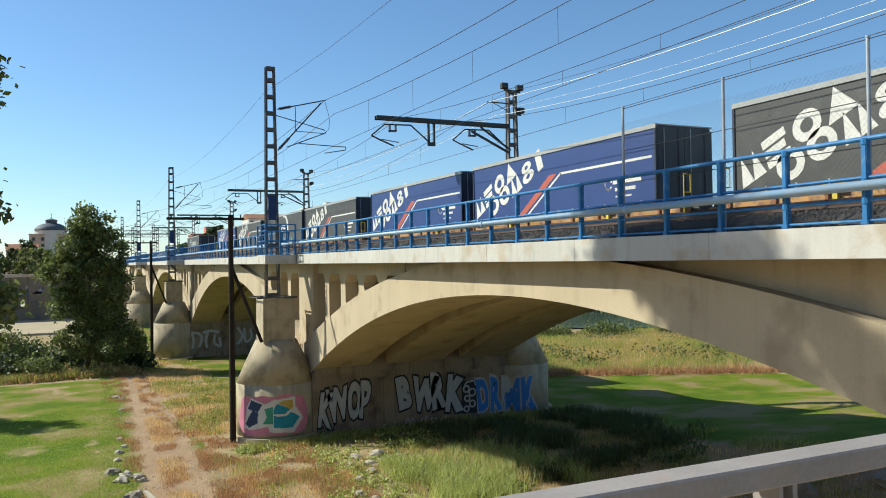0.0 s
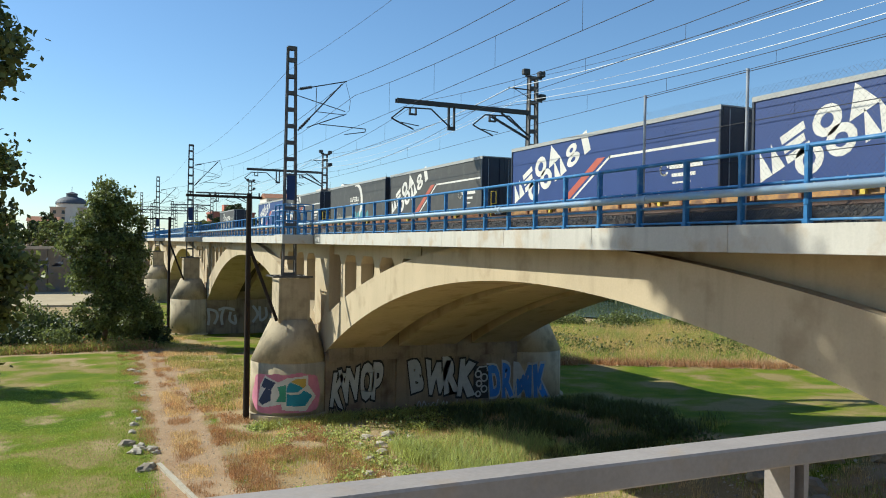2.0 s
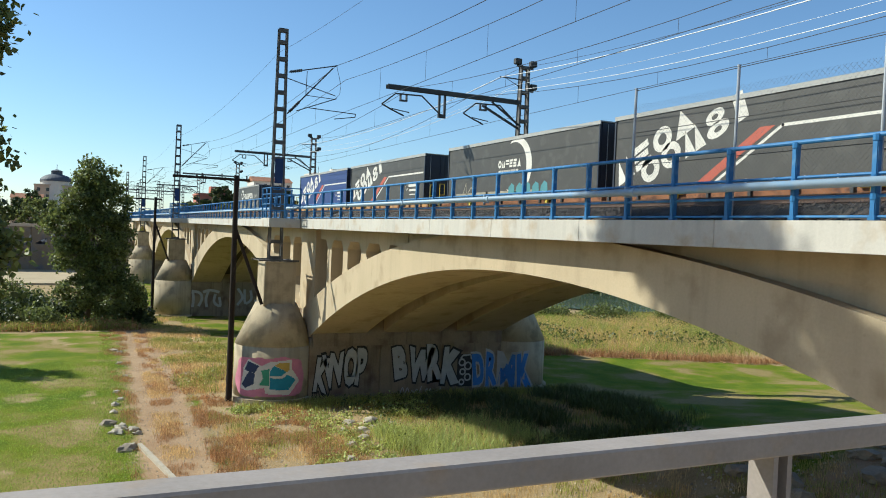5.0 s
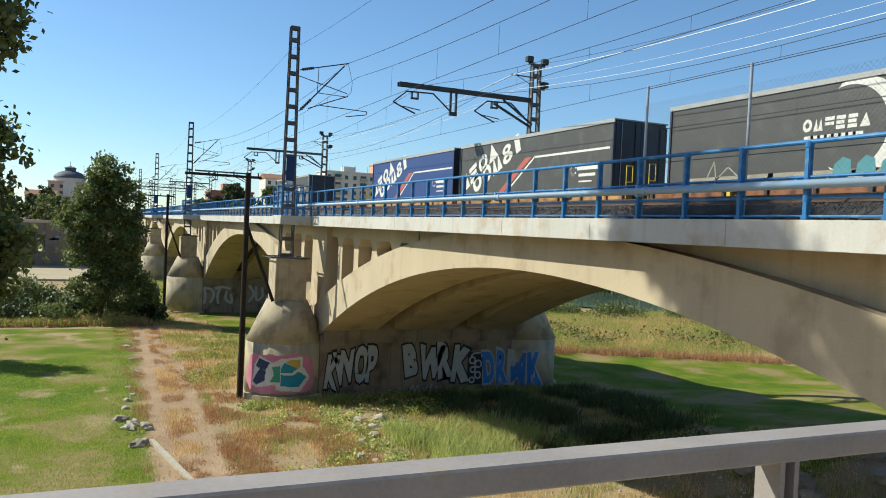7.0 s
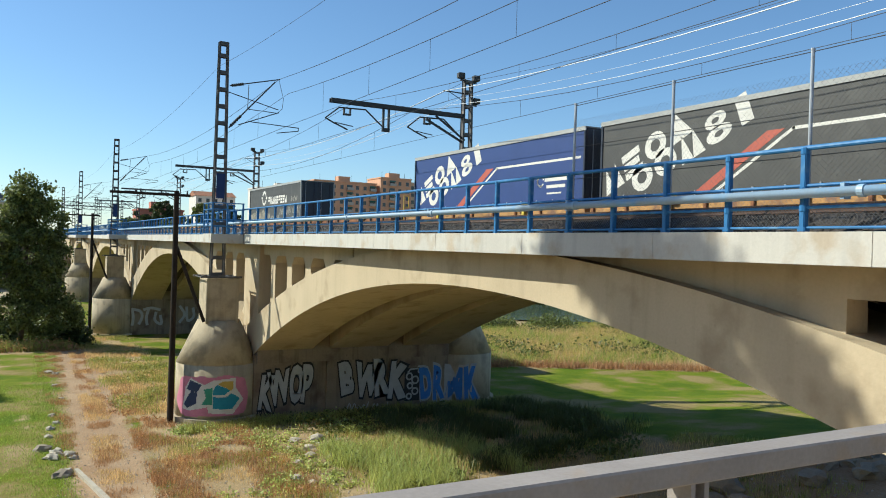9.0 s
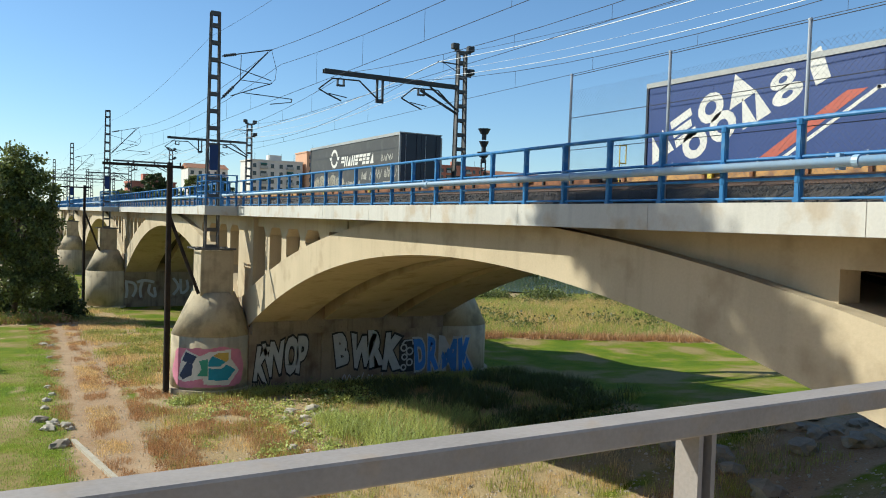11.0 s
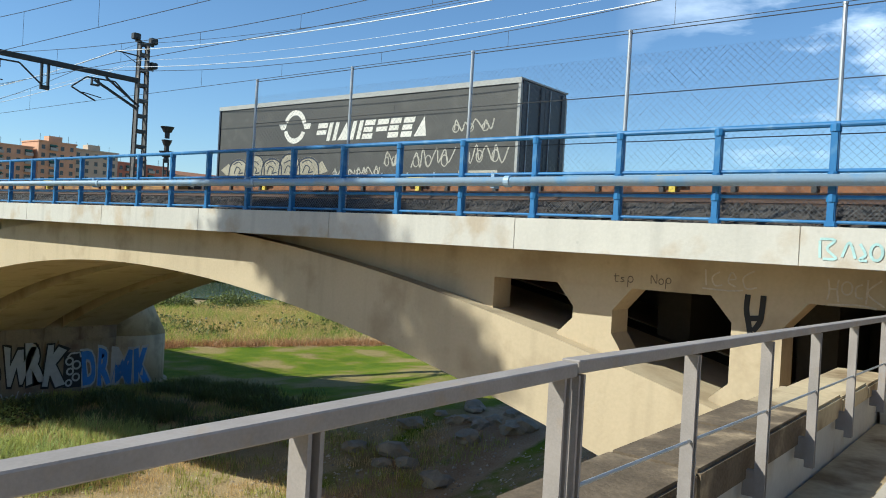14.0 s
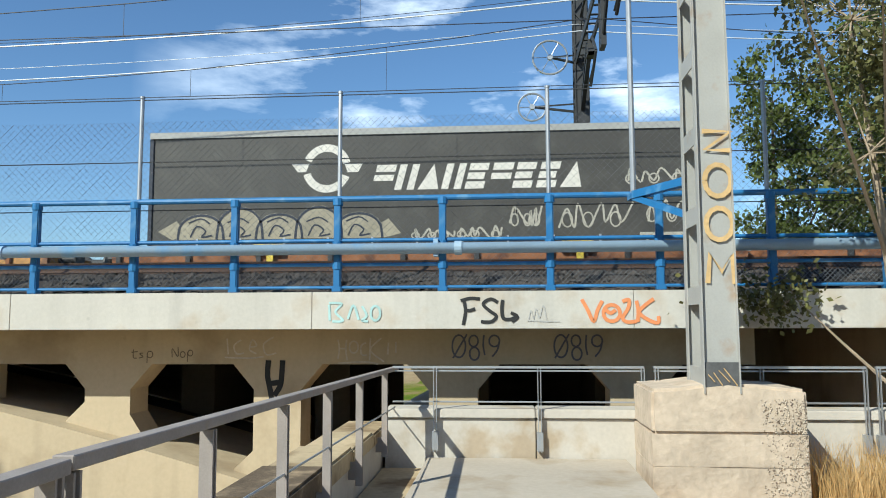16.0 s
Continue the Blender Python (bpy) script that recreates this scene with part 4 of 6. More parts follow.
            ribbon(bm, [(c - 0.3, 0.5), (c, 0.6), (c + 0.22, 0.48)], 0.035, lambda u, v: on(u, v, 0.012), 3)
        part("spray_outline", bm, ENDDARK, t, "dark outlines of the bubble shapes")
        rnd = random.Random(5)
        for u0, w, h, v0 in ((8.6, 0.8, 0.5, 0.3), (9.7, 1.7, 0.6, 0.25), (11.7, 1.5, 0.6, 0.35), (11.3, 1.5, 0.4, 1.25), (6.4, 1.0, 0.25, 0.05), (7.4, 1.1, 0.3, 0.05)):
            bm = B()
            pts = [(u0 + w * i / 9 + rnd.uniform(-0.08, 0.08), v0 + h * ((i % 2) * 0.75 + rnd.uniform(0, 0.25))) for i in range(10)]
            ribbon(bm, pts, 0.045, on, 5)
            for u, v in pts[1::3]:
                ribbon(bm, oval(u, v0 + 0.35 * h, 0.09 * w ** 0.5, 0.28 * h), 0.035, lambda p, q: on(p, q, 0.006), 1)
            part("spray_tag", bm, GRAFFITI_LIGHT, t, "pale spray-painted tag")
        bm = B()
        stroke(bm, [(11.6, 0.12), (12.9, 0.12)], 0.07, on)
        part("print_bar", bm, GRAFFITI_LIGHT, t, "small pale printed bar")
    return t


WHEEL = B()
tube(WHEEL, (-0.06, 0, 0), (0.06, 0, 0), 0.46, 24)
tube(WHEEL, (-0.1, 0, 0), (0.1, 0, 0), 0.14, 12)


def wheel_mesh():
    me = bpy.data.meshes.new("wheel")
    WHEEL.to_mesh(me)
    me.materials.append(DARKSTEEL)
    return me


WHEEL_ME = wheel_mesh()


def wagon(paint, loaded, length=30.4):
    """A low twin pocket wagon in two halves."""
    w = thing("freight_wagon", ("ochre" if paint == OCHRE else "rusty brown") + " low pocket wagon with yellow fittings", "freight wagon", "wagons of the train")
    half = length / 2
    for a in (0.3, half + 0.15):
        b = a + half - 0.45
        bm = B()
        for x in (18.05, 20.55):
            box(bm, x, x + 0.14, a, b, 10.78, 11.06, 0.01)
            box(bm, x - 0.02, x + 0.18, a, b, 11.04, 11.08)
        box(bm, 18.2, 20.55, a, a + 2.2, 10.85, 11.05)
        box(bm, 18.2, 20.55, b - 2.2, b, 10.85, 11.05)
        box(bm, 18.2, 20.55, a + 2.2, b - 2.2, 10.66, 10.74)
        part("frame", bm, paint, w)
        bm = B()
        prism(bm, [(a + 2.4, 10.78), (b - 2.4, 10.78), (b - 3.0, 10.56), (a + 3.0, 10.56)], "x", 18.06, 18.18)
        part("side_sill", bm, RUST, w)
        for y in np.arange(a + 0.9, b, 1.7):
            bm = B()
            box(bm, 17.98, 18.06, y, y + 0.12, 10.8, 11.12, 0.01)
            part("stanchion", bm, RUST if paint == OCHRE else DARKSTEEL, w)
        for y in (a + 3.4, b - 4.2):
            bm = B()
            box(bm, 17.94, 18.04, y, y + 0.75, 10.98, 11.24, 0.02)
            box(bm, 17.93, 18.03, y + 0.25, y + 0.4, 10.8, 10.98)
            part("yellow_fitting", bm, YELLOW, w)
    for y in (1.6, half, length - 1.6):
        bm = B()
        box(bm, 18.3, 18.48, y - 1.35, y + 1.35, 10.68, 10.86, 0.03)
        box(bm, 18.28, 18.5, y - 1.1, y - 0.75, 10.55, 10.95, 0.02)
        box(bm, 18.28, 18.5, y + 0.75, y + 1.1, 10.55, 10.95, 0.02)
        box(bm, 18.26, 18.52, y - 0.3, y + 0.3, 10.6, 11.0, 0.03)
        bogie = part("bogie", bm, RUST, w)
        for dy in (-0.9, 0.9):
            for x in (18.57, 20.23):
                shared("wheel", WHEEL_ME, bogie, pose(x, y + dy, RAIL_Z + 0.46))
    for y in (0.15, length - 0.15):
        bm = B()
        for x in (18.7, 20.1):
            tube(bm, (x, y - 0.25, 11.0), (x, y + 0.25, 11.0), 0.1, 10)
            tube(bm, (x, y - 0.3, 11.0), (x, y - 0.25, 11.0), 0.22, 14)
        part("buffer", bm, DARKSTEEL, w)
        for x in (18.1, 20.5) if loaded else ():
            bm = B()
            chain(bm, [(x, y, 10.8), (x, y, 12.1), (x + 0.28, y, 12.1), (x + 0.28, y, 11.5), (x, y, 11.5)], 0.022, 6)
            part("grab_handle", bm, YELLOW, w, "yellow grab handle")
    return w


for kind, s0 in (("grey", 4.84), ("blue", 21.88), ("blue", 36.75), ("grey", 53.4), ("crescent", 67.9), ("grey", 84.65), ("blue", 99.1), ("plain", 130.67)):
    TRAIN.append((trailer(kind, s0), s0))
for i, s0 in enumerate((-11.4, 20.4, 52.2, 83.6, 115.0, 146.4)):
    TRAIN.append((wagon(OCHRE if i in (0, 1, 3, 5) else RUST, i < 4), s0))

# ---- foreground handrail and platform ----
hr = thing("handrail", "grey painted flat steel handrail on twin-bar posts", "handrail", "", "structure")
HAND = [(-8.0, 9.026), (2.375, 9.026), (2.385, 9.034), (3.5, 9.02), (9.35, 8.90)]
for (xa, za), (xb, zb) in ((HAND[0], HAND[1]), (HAND[2], HAND[4])):
    bm = B()
    bar(bm, (xa, 1.855, za - 0.02), (xb, 1.855, zb - 0.02), 0.07, 0.045)
    bmesh.ops.bevel(bm, geom=list(bm.edges), offset=0.004, segments=1, affect="EDGES")
    part("rail", bm, RAILGREY, hr)


def hand_z(x):
    return 9.026 if x < 2.5 else 9.02 - 0.12 * (x - 2.44) / 6.9


for x in (-6.8, -5.65, -4.5, -3.3, -2.1, -0.95, 0.18, 1.2, 2.305, 2.40, 3.5, 4.66, 5.8, 7.05, 8.5):
    bm = B()
    z = hand_z(x) - 0.042
    foot = 7.75 if x < 3 else 8.0
    box(bm, x - 0.006, x + 0.006, 1.825, 1.885, foot, z, 0.0)
    box(bm, x + 0.03, x + 0.042, 1.825, 1.885, foot, z, 0.0)
    box(bm, x + 0.004, x + 0.032, 1.868, 1.882, foot, z, 0.0)
    box(bm, x, x + 0.036, 1.885, 1.95, foot + 0.05, foot + 0.2)
    part("post", bm, RAILGREY, hr)
bm = B()
tube(bm, (2.44, 1.84, 8.6), (9.2, 1.84, 8.45), 0.008, 6)
part("cable", bm, GALV, hr)

PAVE = mat("trodden_concrete", (0.45, 0.39, 0.31), 0.9, vary=0.12, scale=0.8, grain=20, bump=0.25, spots=((0.36, 0.29, 0.2), 0.3, 1.2))
KERB = mat("lichened_concrete", (0.46, 0.36, 0.22), 0.95, vary=0.25, scale=1.2, grain=15, bump=0.5, spots=((0.22, 0.15, 0.08), 0.4, 1.6))
GRAVELLY = mat("dark_lichened_concrete", (0.14, 0.105, 0.07), 0.95, vary=0.4, scale=3, grain=40, bump=0.6, spots=((0.28, 0.21, 0.13), 0.25, 3))
WALLP = mat("whitewashed_concrete", (0.52, 0.475, 0.405), 0.9, vary=0.12, scale=1.0, grain=20, bump=0.25, spots=((0.42, 0.34, 0.24), 0.3, 1.8))
pf = tagged(new("platform"), "worn concrete platform floor with a drain edge", "platform", kind="structure")
for i, (xa, xb) in enumerate(((-30, -12), (-12, -4), (-4, 1.2), (1.2, 4.2), (4.2, 6.7), (6.7, 9.0))):
    bm = B()
    box(bm, xa + 0.006, xb - 0.006, -0.74 if xa > 6 else -30, 1.45, 7.3, 7.92, 0.01)
    part("slab", bm, PAVE, pf)
bm = B()
box(bm, -30, 9.0, 1.45, 1.95, 7.3, 7.8)
part("gutter", bm, KERB, pf)
cw = tagged(new("side_wall"), "low concrete side wall with a lichened coping", "low wall", kind="structure")
bm = B()
box(bm, 1.7, 9.4, 1.97, 2.38, 5.0, 8.12)
part("wall_body", bm, WALLP, cw)
for i in range(-3, 4):
    bm = B()
    box(bm, 5.0 + 1.1 * i + 0.006, 6.1 + 1.1 * i - 0.006, 1.93, 2.43, 8.125, 8.34 - 0.025 * max(0, i), 0.02)
    part("coping_stone", bm, KERB if i > 0 else GRAVELLY, cw)
bm = B()
box(bm, -30, 1.69, 1.97, 2.2, 5.0, 7.85)
part("wall_body", bm, WALLP, cw)
ew = tagged(new("end_wall"), "pale rendered low wall closing the platform", "low wall", kind="structure")
y = 1.94
for wdt in (1.7, 2.05, 2.2, 2.2, 2.2, 2.2):
    bm = B()
    box(bm, 9.05, 9.4, y - wdt + 0.005, y - 0.005, 7.0, 8.34, 0.006)
    part("panel", bm, WALLP, ew)
    bm = B()
    box(bm, 9.01, 9.44, y - wdt + 0.004, y - 0.004, 8.345, 8.45, 0.012)
    part("coping_stone", bm, WALLP, ew)
    y -= wdt
er = thing("thin_railing", "thin galvanised railing on the end wall", "railing", "", "structure")
for ya, yb in ((1.84, -0.95), (-1.05, -3.3), (-3.4, -6.5)):
    bm = B()
    box(bm, 8.99, 9.03, yb, ya, 8.9, 8.925)
    part("rail", bm, GALV, er)
    bm = B()
    box(bm, 9.0, 9.02, yb, ya, 8.865, 8.88)
    part("rail", bm, GALV, er)
    bm = B()
    tube(bm, (9.01, yb, 8.53), (9.01, ya, 8.53), 0.01, 6)
    part("lower_rail", bm, GALV, er)
for y in (1.36, 0.2, -0.93, -1.08, -2.2, -3.28, -3.42, -4.6):
    bm = B()
    box(bm, 8.97, 9.0, y - 0.02, y - 0.012, 7.98, 8.9)
    box(bm, 8.97, 9.0, y + 0.012, y + 0.02, 7.98, 8.9)
    box(bm, 8.965, 9.05, y - 0.035, y + 0.035, 8.0, 8.2)
    part("post", bm, GALV, er)

# the near mast's foundation
BLOCK = mat("board_marked_concrete", (0.54, 0.44, 0.33), 0.95, vary=0.25, scale=2.4, grain=12, bump=0.9, spots=((0.42, 0.33, 0.24), 0.35, 2.2))
fb = thing("mast_foundation", "weathered board-marked concrete foundation block of the near mast", "foundation block", "", "structure", (8.0, -1.575, 7.4))
PITTED = mat("honeycombed_concrete", (0.46, 0.39, 0.30), 0.95, vary=0.5, scale=14, grain=45, bump=1.0, spots=((0.16, 0.12, 0.09), 0.3, 16))
hs = 0.735
for k, (za, zb) in enumerate(((0.0, 0.30), (0.30, 0.62), (0.62, 0.93), (0.93, 1.36))):
    bm = B()
    box(bm, 0.0, 1.05, -hs, hs, za, zb, 0.005 if k < 3 else 0.03)
    bmesh.ops.subdivide_edges(bm, edges=[e for e in bm.edges if e.calc_length() > 0.25], cuts=5, use_grid_fill=True)
    for v in bm.verts:
        # boards left each course a little out of line, with crumbled arrises
        n3 = noise.noise((v.co.y * 3.1, v.co.z * 3.7, v.co.x * 3 + k))
        v.co.x += 0.014 * n3 + 0.004 * (k % 2)
        v.co.y += 0.010 * n3
        if zb > 1.3 and v.co.z > 1.3:
            v.co.z += 0.07 * max(0, 1 - abs(v.co.y) / 0.6) + 0.012 * n3
    part("course", bm, BLOCK, fb)
bm = B()
for i in range(900):
    y, z = -0.72 + 0.42 * random.random() ** 1.6, 0.35 + 0.92 * random.random()
    r = random.uniform(0.004, 0.012)
    p = Vector((-0.004, y, z))
    v = [bm.verts.new(p + Vector(q) * r) for q in ((-0.4, 0, 0), (0.4, 1, 0), (0.4, 0, 1), (0.4, -1, 0), (0.4, 0, -1))]
    for a, b in ((1, 2), (2, 3), (3, 4), (4, 1)):
        bm.faces.new((v[0], v[a], v[b]))
part("exposed_gravel", bm, PITTED, fb, kind="stuff")
bm = B()
box(bm, 6.75, 9.0, -30, -0.742, 7.2, 7.62)
tagged(part("bare_earth", bm, mat("dusty_earth", (0.30, 0.23, 0.15), 0.95, vary=0.3, scale=2, grain=20, bump=0.6)), "bare dusty earth round the foundation block", "earth", kind="structure")

# blue bracket and tall poles beside the near mast
br = thing("steel_bracket", "blue painted steel angle bracket between railing and mast", "bracket", "", "", (0, 0, 0))
bm = B()
bar(bm, (9.6, -1.0, 10.93), (8.7, -1.42, 10.93), 0.1, 0.09)
bar(bm, (9.6, -1.0, 10.9), (8.7, -1.42, 10.55), 0.07, 0.07)
bar(bm, (9.6, -1.0, 10.93), (10.0, -1.0, 10.95), 0.07, 0.07)
part("arm", bm, BLUE, br)
for y, z0 in ((-1.04, 10.96), (-1.73, 9.8)):
    tp = thing("steel_pole", "slim bright galvanised pole beside the near mast", "pole", "slim poles", "", (9.97, y, z0))
    bm = B()
    tube(bm, (0, 0, 0), (0, 0, 6.0), 0.035, 10)
    part("pole", bm, GALV, tp)

# ---- plants ----
def leaf_material(name, colour, vary=0.45, glow=0.35):
    m = bpy.data.materials.new(name)
    m.use_nodes = True
    n, l = m.node_tree.nodes, m.node_tree.links
    b = n["Principled BSDF"]
    b.inputs["Roughness"].default_value = 0.55
    g, mr, sc = n.new("ShaderNodeNewGeometry"), n.new("ShaderNodeMapRange"), n.new("ShaderNodeVectorMath")
    mr.inputs["To Min"].default_value, mr.inputs["To Max"].default_value = 1 - vary, 1 + vary
    l.new(g.outputs["Random Per Island"], mr.inputs["Value"])
    tc, nz, cm = n.new("ShaderNodeTexCoord"), n.new("ShaderNodeTexNoise"), n.new("ShaderNodeMix")
    nz.inputs["Scale"].default_value = 0.9
    l.new(tc.outputs["Object"], nz.inputs["Vector"])
    cm.data_type = "RGBA"
    cm.inputs[6].default_value = (*colour, 1)
    cm.inputs[7].default_value = (colour[0] * 1.5, colour[1] * 1.15, colour[2] * 0.9, 1)
    l.new(nz.outputs["Fac"], cm.inputs[0])
    sc.operation = "SCALE"
    l.new(cm.outputs[2], sc.inputs[0])
    l.new(mr.outputs["Result"], sc.inputs["Scale"])
    l.new(sc.outputs[0], b.inputs["Base Color"])
    tr, mx = n.new("ShaderNodeBsdfTranslucent"), n.new("ShaderNodeMixShader")
    l.new(sc.outputs[0], tr.inputs["Color"])
    mx.inputs[0].default_value = glow
    l.new(b.outputs[0], mx.inputs[1])
    l.new(tr.outputs[0], mx.inputs[2])
    l.new(mx.outputs[0], n["Material Output"].inputs["Surface"])
    return m


LEAF = leaf_material("poplar_leaves", (0.125, 0.165, 0.052), 0.55, 0.42)
LEAFDARK = leaf_material("dark_leaves", (0.042, 0.066, 0.018), 0.45, 0.3)
LEAFOLIVE = leaf_material("olive_leaves", (0.12, 0.135, 0.05))
LEAFMID = leaf_material("mid_green_leaves", (0.10, 0.14, 0.035), 0.5, 0.4)
GRASSGREEN = leaf_material("green_blades", (0.22, 0.33, 0.06), 0.4, 0.5)
GRASSDRY = leaf_material("dry_blades", (0.52, 0.42, 0.21), 0.3, 0.5)
GRASSRUST = leaf_material("rusty_weeds", (0.36, 0.23, 0.115), 0.4, 0.35)
FRESHWEED = leaf_material("fresh_weeds", (0.36, 0.45, 0.15), 0.45, 0.4)
WEEDGREEN = leaf_material("weedy_blades", (0.29, 0.33, 0.09), 0.45, 0.35)
# a darker copy of the weed green, for shade below the arch
SHADEWEED = leaf_material("shade_dark_weeds", (0.07, 0.10, 0.03), 0.45, 0.25)
GRASSMIX = leaf_material("fading_blades", (0.36, 0.37, 0.10), 0.4, 0.5)
BARK = mat("bark", (0.13, 0.10, 0.075), 0.95, vary=0.3, scale=3, grain=25, bump=0.6)
PALEBARK = mat("pale_bark", (0.34, 0.27, 0.19), 0.9, vary=0.25, scale=3, grain=25, bump=0.5)
rng = np.random.default_rng(7)


def leaves(name, centres, size, material, parent, kind="", flat=0.0):
    """Small pointed leaves, each a folded quad, at the given places."""
    n = len(centres)
    d = rng.normal(size=(n, 3))
    d[:, 2] = d[:, 2] * (1 - flat) - 0.3
    d /= np.linalg.norm(d, axis=1)[:, None]
    e = rng.normal(size=(n, 3))
    e -= (e * d).sum(1)[:, None] * d
    e /= np.linalg.norm(e, axis=1)[:, None]
    s = size * rng.uniform(0.6, 1.35, (n, 1))
    c = np.asarray(centres)
    v = np.stack([c, c + d * s * 0.5 + e * s * 0.36, c + d * s, c + d * s * 0.5 - e * s * 0.36], 1).reshape(-1, 3)
    me = bpy.data.meshes.new(name)
    me.vertices.add(4 * n)
    me.vertices.foreach_set("co", v.astype(np.float32).ravel())
    me.loops.add(4 * n)
    me.loops.foreach_set("vertex_index", np.arange(4 * n, dtype=np.int32))
    me.polygons.add(n)
    me.polygons.foreach_set("loop_start", np.arange(0, 4 * n, 4, dtype=np.int32))
    me.polygons.foreach_set("loop_total", np.full(n, 4, dtype=np.int32))
    me.update(calc_edges=True)
    me.materials.append(material)
    ob = new(name, me)
    ob.parent = parent
    if kind:
        tagged(ob, kind=kind)
    return ob


def tree(label, base, lobes, leaf, count, size, trunk_r, category="tree", bark=BARK, clump=0.45):
    """Trunk, limbs to each lobe, twigs, and clustered leaves. lobes: centre and radii."""
    t = thing("tree", label, category, "", "", base)
    b = Vector(base)
    top = max(lobes, key=lambda q: q[0][2])[0]
    bm = B()
    fork = Vector(((top[0] - b.x) * 0.35, (top[1] - b.y) * 0.35, (top[2] - b.z) * 0.45))
    kink = fork * 0.5 + Vector((0.15, -0.1, 0))
    end = Vector(top) - b
    tube(bm, (0, 0, -0.4), kink, trunk_r * 1.15, 10, trunk_r * 0.85)
    tube(bm, kink, fork, trunk_r * 0.85, 10, trunk_r * 0.65)
    tube(bm, fork, end, trunk_r * 0.65, 8, trunk_r * 0.15)
    part("trunk", bm, bark, t)
    pts = []
    total = sum(r[0] * r[1] * r[2] for _, r in lobes)
    bm = B()
    for c, r in lobes:
        cv = Vector(c) - b
        start = fork * min(1.0, max(0.35, cv.z / max(0.1, end.z)))
        mid = start.lerp(cv, 0.55) + Vector((0, 0, -0.1 * r[2]))
        tube(bm, start, mid, trunk_r * 0.3, 6, trunk_r * 0.18)
        tube(bm, mid, cv, trunk_r * 0.18, 6, trunk_r * 0.06)
        k = max(6, int(count * r[0] * r[1] * r[2] / total / 70))
        dirs = rng.normal(size=(k, 3))
        dirs /= np.linalg.norm(dirs, axis=1)[:, None]
        rad = rng.uniform(0.45, 1.0, (k, 1)) ** 0.6
        hubs = np.array(cv) + dirs * rad * np.array(r)
        for h in hubs[:: max(1, k // 14)]:
            tube(bm, cv, Vector(h), trunk_r * 0.05 + 0.008, 4, 0.006)
        for h in hubs:
            pts.append(h + rng.normal(size=(70, 3)) * clump * np.array([0.55, 0.55, 0.45]))
    part("branchwork", bm, bark, t, kind="stuff")
    leaves("crown", np.concatenate(pts), size, leaf, t)
    return t


tree("bushy green poplar on the river flat beside the bridge", (0.9, 75.0, 0.1),
     [((1.6, 74, 12.6), (1.9, 1.8, 2.1)), ((2.4, 74.5, 10.5), (1.9, 2.0, 2.2)), ((0.4, 74, 11.2), (1.6, 1.8, 1.6)), ((-0.6, 74, 8.8), (2.0, 2.0, 1.8)), ((1.6, 74, 8.0), (2.4, 2.2, 2.2)),
      ((3.2, 75, 7.6), (1.3, 1.5, 1.8)), ((-0.2, 73.6, 6.2), (1.8, 1.8, 1.6)), ((1.8, 74, 5.2), (2.2, 2.0, 1.7)), ((3.0, 73.6, 2.9), (2.6, 2.0, 1.8)), ((0.2, 73, 3.2), (2.0, 1.8, 1.6))], LEAF, 38000, 0.24, 0.24)
tall = [((-5.0, 25.6, 24.9), (1.4, 0.4, 0.9)), ((-5.0, 23.8, 24.7), (1.8, 1.0, 1.0)), ((-4.4, 23.9, 24.6), (1.6, 1.0, 1.0)), ((-5.4, 23.5, 24.5), (1.6, 0.9, 0.9)), ((-5.2, 20.9, 23.6), (1.0, 0.4, 0.4)), ((-5.0, 22.1, 25.1), (1.0, 0.15, 0.4)), ((-5.0, 20.9, 23.4), (1.0, 0.4, 0.5)), ((-5.4, 22.6, 21.6), (1.6, 1.6, 0.9)), ((-5.6, 22.0, 19.6), (2.0, 2.0, 1.4)), ((-5.2, 24, 17.2), (2.2, 2.2, 2.0)),
        ((-3.1, 23.7, 14.2), (1.3, 1.3, 1.3)), ((-2.7, 23.6, 11.0), (0.9, 1.1, 0.7)), ((-2.8, 23.8, 8.3), (1.3, 1.4, 1.0)), ((-4.8, 24, 11), (1.9, 1.9, 2.0)), ((-3.9, 23.8, 6.0), (1.5, 1.5, 1.2)),
        ((-2.9, 24.0, 11.2), (0.7, 0.8, 0.9)), ((-2.5, 24.2, 10.0), (0.5, 0.7, 0.4)), ((-2.8, 24.0, 8.5), (0.7, 0.8, 0.6)), ((-2.5, 23.8, 7.5), (0.5, 0.6, 0.4)), ((-3.1, 24.0, 14.6), (0.6, 0.7, 0.5))]
tree("tall green poplar on the lawn", (-5.4, 24.0, 0.8), tall, LEAF, 80000, 0.21, 0.3)
tree("tall green poplar at the lawn's edge", (-13.4, 57.0, 0.6), [((-13.4, 57, 12), (1.8, 1.8, 2.0)), ((-13.4, 57, 9), (2.2, 2.2, 2.2)), ((-13.4, 57, 6), (2.2, 2.2, 2.2)), ((-13.5, 57, 4), (2.0, 2.0, 1.6))], LEAF, 16000, 0.28, 0.3)

